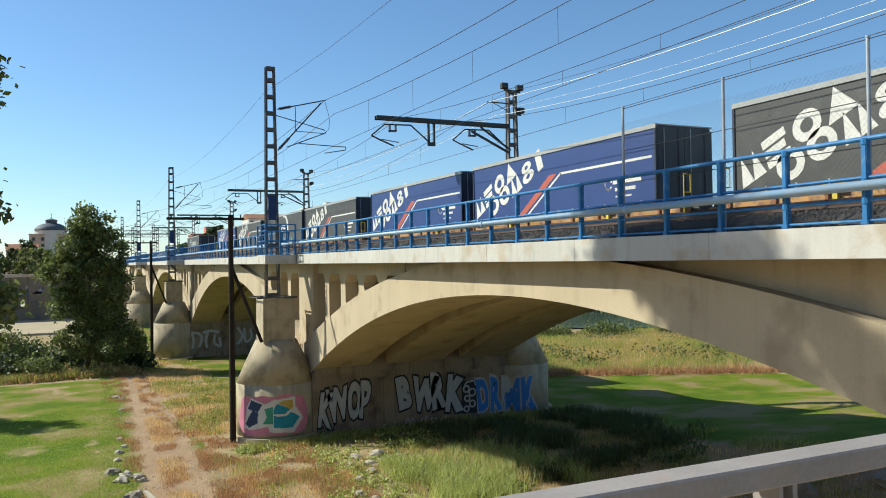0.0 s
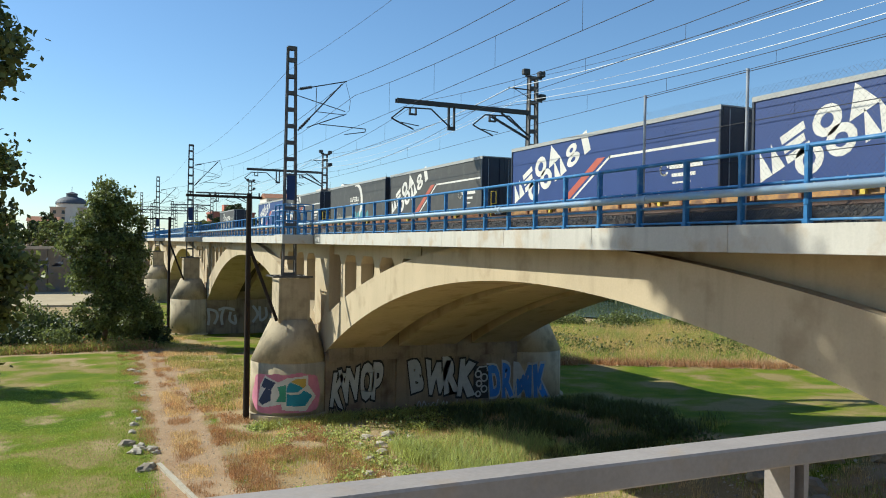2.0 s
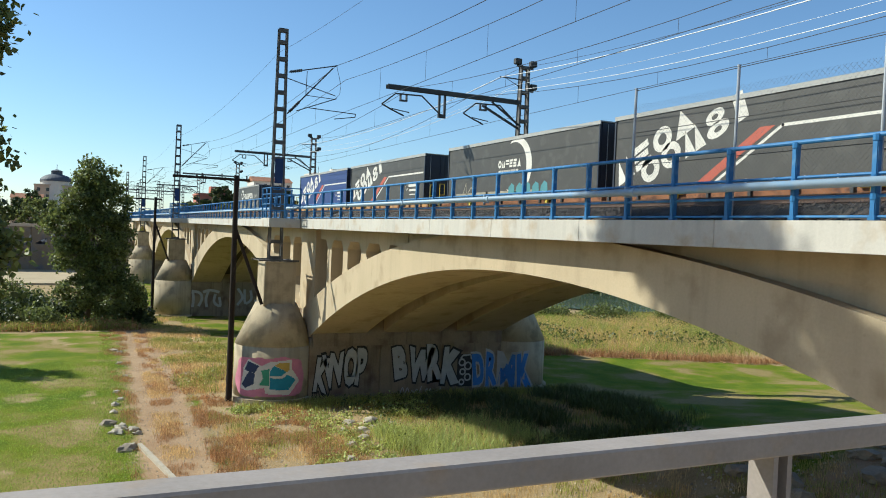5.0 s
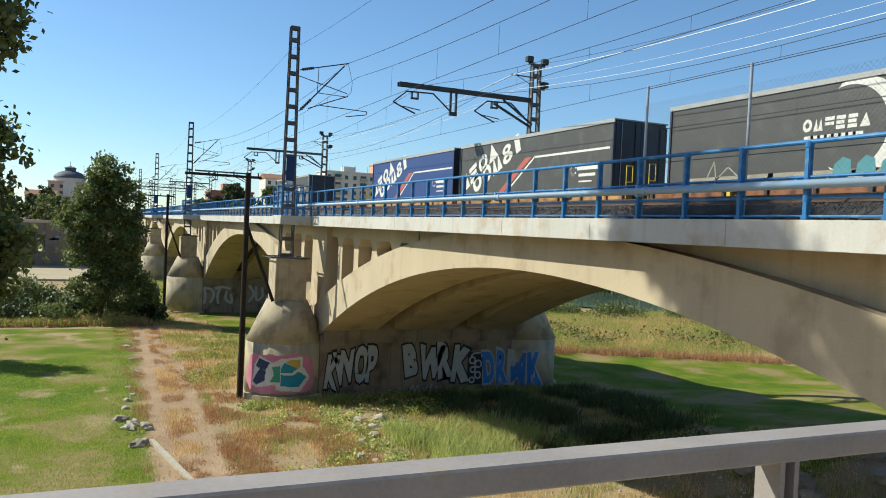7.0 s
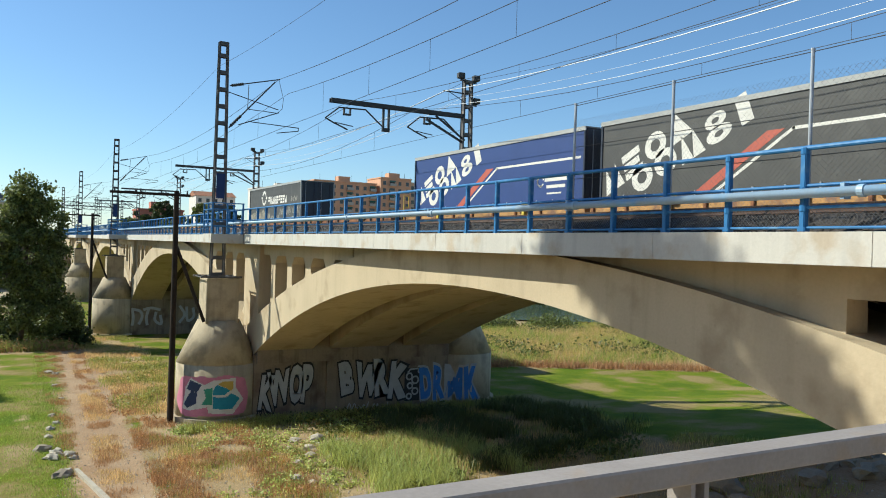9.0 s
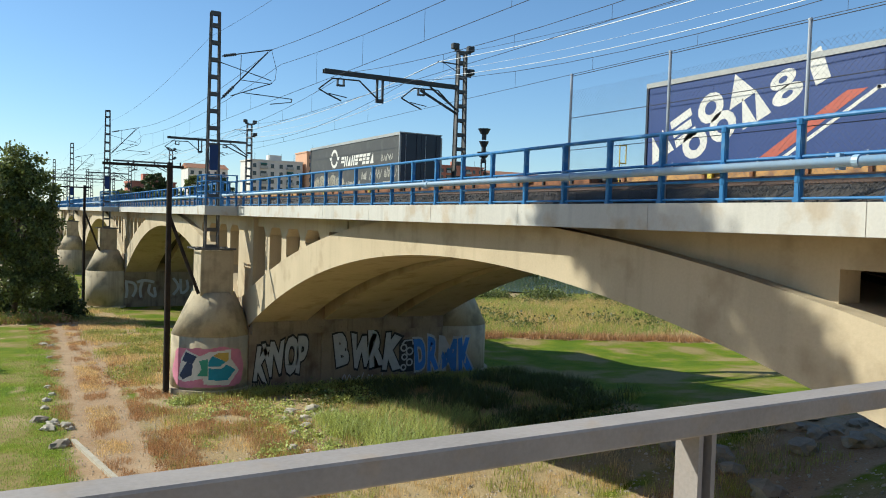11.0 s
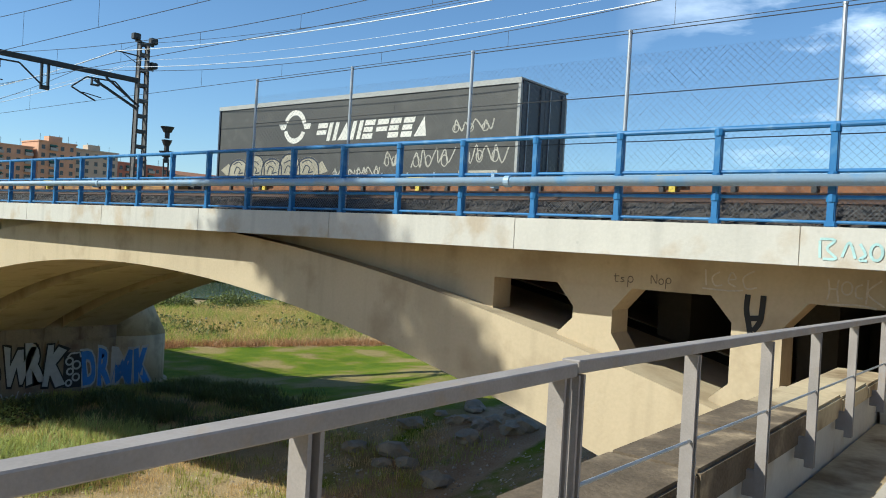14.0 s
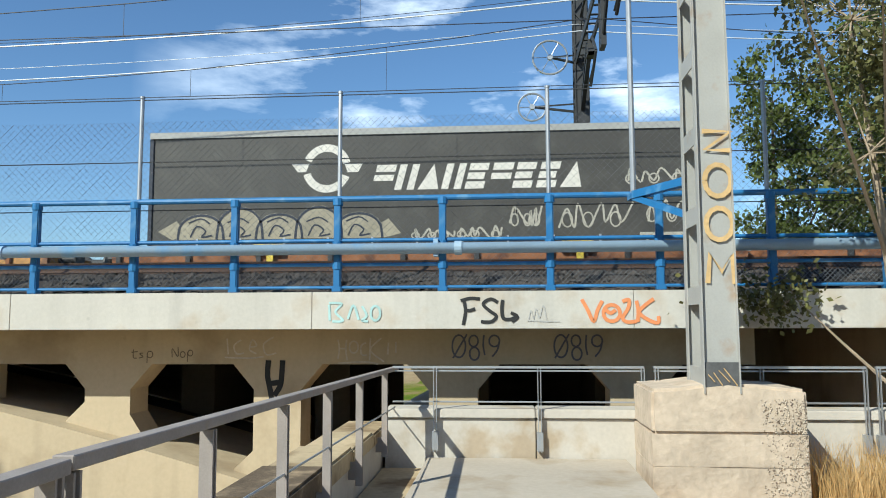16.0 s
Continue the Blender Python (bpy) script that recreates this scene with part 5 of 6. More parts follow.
# bushes beyond the lawn
for i, (x, y, w, h, lf) in enumerate(((-2.5, 73, 2.4, 1.6, LEAF), (-6.5, 74, 2.8, 2.0, LEAFDARK), (-11, 74, 3.2, 2.4, LEAF), (-16, 75, 3.4, 2.6, LEAFDARK), (4.8, 74.5, 1.6, 1.6, LEAFDARK),
                                       (-19, 73, 3.0, 2.2, LEAF), (-24, 74, 3.4, 2.4, LEAFDARK), (-14, 79, 3.4, 2.6, LEAF), (-8.5, 77, 3.0, 2.4, LEAFDARK), (-1, 77, 2.6, 2.0, LEAFDARK), (-19, 82, 3.6, 2.8, LEAFDARK), (-27, 84, 4, 3, LEAF), (3.5, 80, 2.0, 2.0, LEAF), (-4, 79, 3.2, 2.4, LEAFDARK), (-9, 81, 3.4, 2.6, LEAF), (-22, 78, 4, 3, LEAF), (5.6, 90, 1.8, 2.4, LEAF), (1.5, 84, 2.6, 2.0, LEAFDARK), (-13, 88, 4, 3, LEAFDARK), (-6, 95, 3.5, 2.2, LEAF), (36, 84, 3, 1.4, LEAF), (43, 82, 3, 1.5, LEAF), (50, 79, 3.4, 1.6, LEAF), (57, 76, 3.4, 1.5, LEAF), (64, 72, 3.4, 1.6, LEAF))):
    bush = thing("bush", "dense leafy green bush at the lawn's far edge" if y < 80 else "dense leafy green bush on the river flat", "bush", "bushes on the river flat", "", (x, y, 0.0))
    k = 60
    hub = rng.normal(size=(k, 3))
    hub /= np.linalg.norm(hub, axis=1)[:, None]
    hub[:, 2] = np.abs(hub[:, 2])
    hub *= rng.uniform(0.5, 1.0, (k, 1)) * np.array([w, w * 0.8, h])
    bm = B()
    for q in hub[::5]:
        tube(bm, (0, 0, -0.1), Vector(q), 0.03, 4, 0.01)
    part("stems", bm, BARK, bush)
    leaves("foliage", np.concatenate([q + rng.normal(size=(55, 3)) * 0.36 for q in hub]) + np.array([0, 0, 0.2]), 0.26, lf, bush)


def blades(name, label, places, height, width, material, lean=0.35, heads=False):
    """Grass blades as slim bent strips, one object."""
    p = np.asarray(places)
    n = len(p)
    a = rng.uniform(0, 2 * math.pi, n)
    h = height * rng.uniform(0.45, 1.25, n)
    w = width * rng.uniform(0.7, 1.3, n)
    b = rng.uniform(0, 2 * math.pi, n)
    bend = h * lean * rng.uniform(0.2, 1.5, n)
    side = np.stack([np.cos(a), np.sin(a), np.zeros(n)], 1)
    out = np.stack([np.cos(b), np.sin(b), np.zeros(n)], 1)
    up = np.array([0, 0, 1.0])
    q0, q1 = p - side * w[:, None], p + side * w[:, None]
    m = p + out * (bend * 0.35)[:, None] + up * (h * 0.6)[:, None]
    q2, q3 = m + side * (w * 0.7)[:, None], m - side * (w * 0.7)[:, None]
    tip = p + out * bend[:, None] + up * h[:, None]
    v = np.stack([q0, q1, q2, q3, tip], 1).reshape(-1, 3)
    i = np.arange(n, dtype=np.int32)[:, None] * 5
    loops = np.concatenate([i + np.array([0, 1, 2, 3]), i + np.array([3, 2, 4])], 1).ravel().astype(np.int32)
    me = bpy.data.meshes.new(name)
    me.vertices.add(5 * n)
    me.vertices.foreach_set("co", v.astype(np.float32).ravel())
    me.loops.add(7 * n)
    me.loops.foreach_set("vertex_index", loops)
    me.polygons.add(2 * n)
    st = (np.arange(n, dtype=np.int32)[:, None] * 7 + np.array([0, 4])).ravel().astype(np.int32)
    me.polygons.foreach_set("loop_start", st)
    me.polygons.foreach_set("loop_total", np.tile(np.array([4, 3], dtype=np.int32), n))
    me.update(calc_edges=True)
    me.materials.append(material)
    return tagged(new(name, me), label, "grass", kind="stuff")


def scatter(n, x0, x1, y0, y1, clump=0.0, keep=lambda x, y: True):
    """Places on the ground, gathered into tufts."""
    out = []
    while len(out) < n:
        cx, cy = rng.uniform(x0, x1), rng.uniform(y0, y1)
        if not keep(cx, cy):
            continue
        for _ in range(7 if clump else 1):
            x, y = cx + rng.normal() * clump, cy + rng.normal() * clump
            out.append((x, y, ground_height(x, y) - 0.02))
    return out


def off_pier(x, y):
    return not (6.9 < x < 24.6 and (37.4 < y < 41.4 or 81.2 < y < 85.2))


def patch(f):
    return lambda x, y: off_pier(x, y) and f(x, y) > 0


def nz(x, y, s, o=0.0):
    return noise.noise((x * s + o, y * s - o, o))


blades("dry_grass", "straw-coloured dry grass before the pier", scatter(26000, 5.2, 24, 17, 37.6, 0.11, patch(lambda x, y: nz(x, y, 0.6, 2) - 0.02)), 0.24, 0.007, GRASSDRY)
blades("green_grass", "green and yellow weeds before the pier", scatter(28000, 5.4, 25, 16, 37.4, 0.13, patch(lambda x, y: nz(x, y, 0.5, 9) - 0.02)), 0.26, 0.009, WEEDGREEN)
blades("rust_weeds", "rusty brown dry weeds beside the track", scatter(15000, 4.6, 9.8, 20, 39, 0.13, patch(lambda x, y: nz(x, y, 0.5, 5) - 0.02)), 0.22, 0.008, GRASSRUST)
blades("tall_reeds", "tall fresh green grass below the arch", scatter(9000, 11.2, 17.5, 24.5, 31, 0.2, patch(lambda x, y: nz(x, y, 0.35, 1) + 0.12)), 0.7, 0.012, FRESHWEED, 0.6)
blades("seed_heads", "pale seed heads over the tall grass", scatter(500, 11.5, 19, 26, 31, 0.2, patch(lambda x, y: nz(x, y, 0.3, 1) + 0.1)), 0.85, 0.010, GRASSDRY, 0.4)
blades("shade_weeds", "green weeds below the arch, coloured dark for its shade", scatter(16000, 15.5, 25, 26, 36.5, 0.2, patch(lambda x, y: nz(x, y, 0.4, 14) + 0.1)), 0.55, 0.014, SHADEWEED, 0.6)
blades("pier_weeds", "weeds along the foot of the pier", scatter(9000, 7, 25, 36.0, 37.5, 0.12, lambda x, y: True), 0.35, 0.010, WEEDGREEN)
blades("track_weeds", "dry weeds beside the track beyond the pier", scatter(16000, 5.2, 9.5, 41, 80, 0.2, patch(lambda x, y: nz(x, y, 0.3, 6) + 0.1)), 0.26, 0.012, GRASSDRY)
blades("track_grass", "green weeds beside the track beyond the pier", scatter(10000, 5.0, 9.8, 41, 80, 0.2, patch(lambda x, y: nz(x, y, 0.3, 8) + 0.1)), 0.32, 0.013, WEEDGREEN)
blades("middle_weeds", "low weeds along the middle of the track", scatter(9000, 2.9, 4.6, 20, 72, 0.14, lambda x, y: nz(x, y, 0.4, 3) > 0.02 and abs(x - 3.6 - (y - 33) * 0.035) < 0.5), 0.14, 0.008, GRASSDRY)
blades("lawn_edge_grass", "ragged lawn edge along the track", scatter(12000, 0.6, 2.4, 18, 72, 0.15, lambda x, y: abs(x - 1.6 - (y - 33) * 0.03) < 0.7), 0.12, 0.008, GRASSGREEN)
blades("meadow_grass", "tall straw and green grass on the river bank", scatter(56000, 25, 75, 47, 80, 0.3, lambda x, y: y > 49.5 - (x - 31) * 0.56 + nz(x, y, 0.3)), 0.65, 0.014, GRASSMIX, 0.6)
blades("meadow_straw", "tall dry grass on the river bank", scatter(36000, 25, 75, 42, 75, 0.3, lambda x, y: y > 49.8 - (x - 31) * 0.56 + nz(x, y, 0.2)), 0.7, 0.013, GRASSDRY, 0.7)
blades("meadow_rim", "rusty dry weeds along the lawn's rim", scatter(12000, 25, 60, 30, 53, 0.22, lambda x, y: 0 < y - 49.0 + (x - 31) * 0.56 + nz(x, y, 0.5) < 2.0), 0.5, 0.014, GRASSRUST, 0.7)
blades("meadow_green", "fresh green weeds on the river bank", scatter(26000, 25, 78, 45, 82, 0.5, lambda x, y: y > 50.5 - (x - 31) * 0.56 and nz(x, y, 0.16, 7) > 0.02), 0.75, 0.016, GRASSGREEN, 0.6)
blades("hedge_grass", "dry grass at the lawn's far edge", scatter(20000, -30, 4.5, 70.2, 73.0, 0.25, lambda x, y: True), 0.7, 0.02, WEEDGREEN)
blades("bank_weeds", "sparse weeds on the sandy bank", scatter(6000, 1, 20, 7, 19, 0.16, lambda x, y: nz(x, y, 0.5, 4) > 0.1), 0.3, 0.008, GRASSMIX)
blades("block_grass", "tall dry grass behind the foundation block", [(x, y, 7.6) for x, y in zip(rng.uniform(7.3, 9.0, 3200), rng.uniform(-5.2, -2.36, 3200))], 0.55, 0.005, GRASSDRY)

def weed_clumps(name, label, spots, spread, leaf, size, each=60):
    """Low leafy weeds growing in clumps."""
    pts = []
    for x, y in spots:
        h = spread * rng.uniform(0.6, 1.3)
        q = rng.normal(size=(each, 3)) * np.array([h * 0.6, h * 0.6, h * 0.35])
        q[:, 2] = np.abs(q[:, 2])
        pts.append(q + np.array([x, y, ground_height(x, y)]))
    return tagged(leaves(name, np.concatenate(pts), size, leaf, None), label, "weeds", kind="stuff")


def spots(n, x0, x1, y0, y1, keep):
    return [(x, y) for x, y in zip(rng.uniform(x0, x1, n), rng.uniform(y0, y1, n)) if off_pier(x, y) and keep(x, y)]


weed_clumps("leafy_weeds", "low leafy green weeds before the pier", spots(260, 6.5, 16, 26, 37, lambda x, y: nz(x, y, 0.45, 9) > 0.0), 0.36, FRESHWEED, 0.11, 70)
weed_clumps("dark_weeds", "dark leafy weeds below the arch", spots(200, 12, 24, 24, 36.8, lambda x, y: nz(x, y, 0.4, 14) > -0.05), 0.55, LEAFMID, 0.13, 70)
weed_clumps("rusty_clumps", "rusty brown leafy weeds beside the track", spots(220, 4.6, 9.4, 22, 46, lambda x, y: nz(x, y, 0.5, 5) > 0.0), 0.26, GRASSRUST, 0.08, 60)
weed_clumps("track_side_weeds", "green leafy weeds beside the track beyond the pier", spots(200, 5.2, 9.6, 41.5, 78, lambda x, y: nz(x, y, 0.3, 8) > -0.05), 0.4, WEEDGREEN, 0.12, 60)
weed_clumps("meadow_clumps", "leafy green clumps in the meadow by the river", spots(420, 27, 74, 40, 78, lambda x, y: y > 51.5 - (x - 31) * 0.56 and nz(x, y, 0.14, 7) > -0.02), 1.0, LEAFMID, 0.26, 60)
weed_clumps("rim_clumps", "rusty clumps along the lawn's rim", spots(420, 26, 58, 32, 53, lambda x, y: -0.2 < y - 49.0 + (x - 31) * 0.56 < 1.6), 0.45, GRASSRUST, 0.14, 50)
weed_clumps("hedge_weeds", "brown and green rank weeds at the lawn's far edge", [(x, y) for x, y in zip(rng.uniform(-30, 4.5, 420), rng.uniform(70.4, 73.5, 420))], 0.75, GRASSRUST, 0.2, 55)
weed_clumps("hedge_greens", "dark green rank weeds before the bushes", [(x, y) for x, y in zip(rng.uniform(-32, 5, 420), rng.uniform(72, 92, 420))], 1.1, LEAFMID, 0.26, 60)
# trees at the near end of the bridge
tree("crooked pale-barked tree with sparse leaves beside the platform", (9.3, -3.9, 7.6),
     [((9.6, -3.6, 13.0), (0.9, 0.9, 0.9)), ((9.2, -4.4, 12.2), (1.0, 0.9, 0.9)), ((9.2, -3.55, 11.3), (0.5, 0.5, 0.6)), ((9.3, -4.1, 10.8), (0.7, 0.6, 0.6)), ((9.5, -2.75, 9.7), (0.25, 0.25, 0.2)),
      # three unseen boughs overhead, added to shade the deck edge
      ((6.9, -1.8, 13.0), (0.7, 0.45, 0.45)), ((6.9, -2.7, 12.9), (0.8, 0.6, 0.6)), ((7.2, -3.6, 12.6), (0.8, 0.6, 0.6))], LEAFOLIVE, 9500, 0.075, 0.09, bark=PALEBARK, clump=0.26)
for label, base, lobes in (("leafy green tree beyond the bridge", (26.5, -8.2, 6), [((26, -8.2, 16.5), (1.6, 1.3, 2.2)), ((26, -9.0, 13.5), (2.2, 2.0, 2.2)), ((26, -8.4, 11.2), (2.2, 1.7, 1.6)), ((26, -10.5, 15.5), (2.2, 2.0, 2.6))]),
                           ("leafy green tree beyond the bridge", (27, -13, 6), [((27, -12.6, 18.0), (2.4, 2.2, 2.6)), ((27, -13, 13.5), (3, 2.8, 3))])):
    tree(label, base, lobes, LEAFMID, 15000, 0.16, 0.2, clump=0.38)
bramble = thing("bramble", "small leafy shoots hanging over the deck edge", "plant", "", "", (9.82, -2.3, 9.7))
leaves("foliage", rng.normal(size=(420, 3)) * np.array([0.08, 0.3, 0.16]), 0.07, LEAFOLIVE, bramble)

# unseen trees, added round the camera's side to block sky light, closing the place
for x, y in ((-12, -6), (-15, -1), (-20, 9), (-6, -14), (4, -18), (-32, 18), (-38, 28), (-30, 2)):
    tree("unseen broad leafy tree added behind the platform to block sky light", (x, y, 7.0), [((x, y, 15), (4, 4, 4)), ((x + 1.5, y - 1, 12), (3.4, 3.4, 3))], LEAFDARK, 5000, 0.4, 0.3)

# far trees
for i, (x, y, z, r, h) in enumerate(((-7, 190, 10, 4.5, 5), (27, 190, 13, 4, 5), (33, 185, 12, 4, 4), (44, 210, 12, 5, 5), (52, 215, 11, 5, 4), (-14, 215, 9, 6, 6), (-25, 190, 8, 6, 6), (-36, 200, 9, 7, 7), (22.5, 185, 11, 3, 4), (36, 222, 17, 3.5, 4), (47, 226, 17, 3.6, 4), (60, 250, 18, 4, 4), (-19, 208, 11, 4.5, 5), (-11, 222, 12, 5, 6), (-28, 212, 11, 5, 6), (-3, 205, 8, 4, 5))):
    tree("round green tree far beyond the river", (x, y, 0), [((x, y, z), (r, r, h * 0.7)), ((x + r * 0.5, y, z - 2), (r * 0.8, r * 0.8, h * 0.6))], LEAFDARK if i % 2 else LEAF, 4500, 0.55, 0.3)
far_wood = []
for x in np.arange(50, 130, 3.2):
    c = np.array([x, 128 - (x - 50) * 0.5, 1.5])
    far_wood.append(c + rng.normal(size=(900, 3)) * np.array([2.6, 2.0, 1.9]))
tagged(leaves("far_woods", np.concatenate(far_wood), 0.5, LEAF, None), "dense green thicket on the far river bank", "woods", kind="stuff")
WATER = mat("river_water", (0.05, 0.075, 0.05), 0.12, vary=0.2, scale=0.2, grain=3, bump=0.1)
bm = B()
flat_poly(bm, [(40, 118, 0.22), (40, 108, 0.22), (62, 84, 0.22), (130, 60, 0.22), (140, 90, 0.22), (90, 112, 0.22), (60, 124, 0.22)])
tagged(part("water", bm, WATER), "still green river water", "river", kind="structure")


def pebbles(name, label, places, size, material):
    """Small angular stones, joined."""
    p = np.asarray(places)
    n = len(p)
    base = np.array([(1, 0, 0), (0, 1, 0), (-1, 0, 0), (0, -1, 0), (0, 0, 0.8)], float)
    ang = rng.uniform(0, 2 * math.pi, n)
    c, sn = np.cos(ang), np.sin(ang)
    s = size * rng.uniform(0.35, 1.6, n)
    jig = base[None] * rng.uniform(0.6, 1.2, (n, 5, 1))
    x = (jig[:, :, 0] * c[:, None] - jig[:, :, 1] * sn[:, None]) * s[:, None]
    y = (jig[:, :, 0] * sn[:, None] + jig[:, :, 1] * c[:, None]) * s[:, None]
    v = np.stack([x, y, jig[:, :, 2] * s[:, None]], 2) + p[:, None, :]
    faces = [(5 * i + a, 5 * i + b, 5 * i + 4) for i in range(n) for a, b in ((0, 1), (1, 2), (2, 3), (3, 0))]
    me = bpy.data.meshes.new(name)
    me.from_pydata(v.reshape(-1, 3).tolist(), [], faces)
    me.materials.append(material)
    return tagged(new(name, me), label, "pebbles", kind="stuff")


PEBBLE = mat("pebble", (0.40, 0.33, 0.25), 0.9, vary=0.2, scale=3, grain=20, bump=0.2, rand=0.4)
pebbles("pebbles", "loose pebbles strewn along the sandy track", scatter(9000, 1.6, 6.2, 18, 74, 0.0, lambda x, y: abs(x - 3.6 - (y - 33) * 0.035) < 1.9), 0.045, PEBBLE)
pebbles("pier_pebbles", "loose pebbles and clods before the pier", scatter(6000, 4.8, 17, 22, 37, 0.5, patch(lambda x, y: nz(x, y, 0.5, 21) + 0.05)), 0.05, PEBBLE)
pebbles("bank_pebbles", "loose pebbles on the sandy bank", scatter(5000, 1, 24, 8, 22), 0.07, PEBBLE)
blades("track_tufts", "scattered rusty weeds on the track", scatter(24000, 1.9, 6.4, 18, 70, 0.1, lambda x, y: nz(x, y, 0.7, 12) > 0.04 and abs(abs(x - 3.6 - (y - 33) * 0.035) - 0.8) > 0.32), 0.17, 0.007, GRASSRUST)
blades("lawn_tufts", "short uneven lawn grass", scatter(60000, -8, 2.2, 26, 52, 0.0, lambda x, y: True), 0.07, 0.012, GRASSGREEN)

bx = rng.uniform(10.36, 11.55, 14000)
pebbles("ballast_stones", "dark crushed stones along the ballast edge", [(x, y, float(np.interp(x, (10.32, 10.75, 11.3, 13.3), (9.72, 9.98, 10.12, 10.12))) - 0.01) for x, y in zip(bx, rng.uniform(-14, 36, 14000))], 0.05, BALLAST)

# ---- stones and kerb ----
STONE = mat("pale_stone", (0.42, 0.37, 0.29), 0.9, vary=0.2, scale=3, grain=20, bump=0.5)
GREYSTONE = mat("grey_stone", (0.30, 0.25, 0.19), 0.9, vary=0.25, scale=3, grain=20, bump=0.5)


def stone(x, y, r, material, label, group):
    bm = B()
    bmesh.ops.create_icosphere(bm, subdivisions=2, radius=r)
    o = rng.uniform(0, 50)
    for v in bm.verts:
        k = 1 + 0.6 * noise.noise(v.co / r * 1.6 + Vector((o, 0, 0)))
        v.co = Vector((v.co.x * k * 1.25, v.co.y * k, v.co.z * k * 0.62))
    ob = part("stone", bm, material)
    ob.location = (x, y, ground_height(x, y) + r * 0.2)
    ob.rotation_euler = (0, 0, rng.uniform(0, 6))
    return tagged(ob, label, "stone", group)


for x, y, r in ((1.45, 35.3, 0.36), (1.75, 34.6, 0.3), (2.05, 34.2, 0.26), (1.6, 33.9, 0.3), (2.2, 33.6, 0.2), (1.75, 31.4, 0.36), (2.15, 31.8, 0.24), (1.8, 37.5, 0.2), (1.7, 39, 0.22), (2.1, 40.2, 0.2), (2.0, 42, 0.2),
                (2.6, 46.5, 0.15), (2.4, 51, 0.2), (2.9, 56.2, 0.22), (2.5, 57, 0.28)):
    stone(x + rng.normal() * 0.12, y, r * 0.8, GREYSTONE if r > 0.33 else STONE, "rough grey stone lying on the lawn's edge", "stones along the track")
for x, y, r in ((10.9, 32.9, 0.3), (11.9, 32.9, 0.38), (11.0, 31.4, 0.34), (10.7, 30.4, 0.3), (11.4, 29.9, 0.22), (9.9, 29.5, 0.24), (12.6, 32.2, 0.25), (10.3, 31.9, 0.18), (11.6, 31.9, 0.2), (9.7, 31.0, 0.16), (12.2, 30.8, 0.2), (9.2, 27.5, 0.3), (9.6, 27.0, 0.2)):
    stone(x, y, r * 0.8, STONE, "pale stone half buried in dry grass", "stones before the pier")
for i in range(26):
    stone(rng.uniform(20, 30), rng.uniform(16, 20.5), rng.uniform(0.18, 0.5), GREYSTONE, "grey rubble stone on the bank below the arch", "rubble on the bank")
for i in range(34):
    stone(rng.uniform(4, 13), rng.uniform(11, 17), rng.uniform(0.1, 0.3), STONE, "pale stone on the sandy bank", "stones on the bank")
bm = B()
bar(bm, (2.35, 31.8, ground_height(2.35, 31.8) + 0.02), (3.9, 22.5, ground_height(3.9, 22.5) + 0.02), 0.16, 0.2)
tagged(part("kerb", bm, STONE), "narrow concrete kerb between lawn and track", "kerb", kind="structure")

# ---- town ----
BRICKO = mat("orange_brick", (0.56, 0.33, 0.21), 0.9, vary=0.12, scale=0.5, grain=6, bump=0.1)
RENDERW = mat("white_render", (0.62, 0.58, 0.52), 0.9, vary=0.08, scale=0.4, grain=6, bump=0.05)
TANW = mat("tan_render", (0.50, 0.40, 0.30), 0.9, vary=0.1, scale=0.4, grain=6, bump=0.05)
REDB = mat("red_brick", (0.46, 0.19, 0.13), 0.9, vary=0.12, scale=0.5, grain=6, bump=0.1)
ROOFT = mat("clay_roof", (0.30, 0.15, 0.09), 0.9, vary=0.2, scale=0.8, grain=8, bump=0.3)
GLASS = mat("dark_window_glass", (0.03, 0.035, 0.04), 0.15, vary=0.2, scale=0.3, bump=0)
AWNING = mat("green_awning", (0.05, 0.17, 0.12), 0.8, vary=0.1, bump=0)


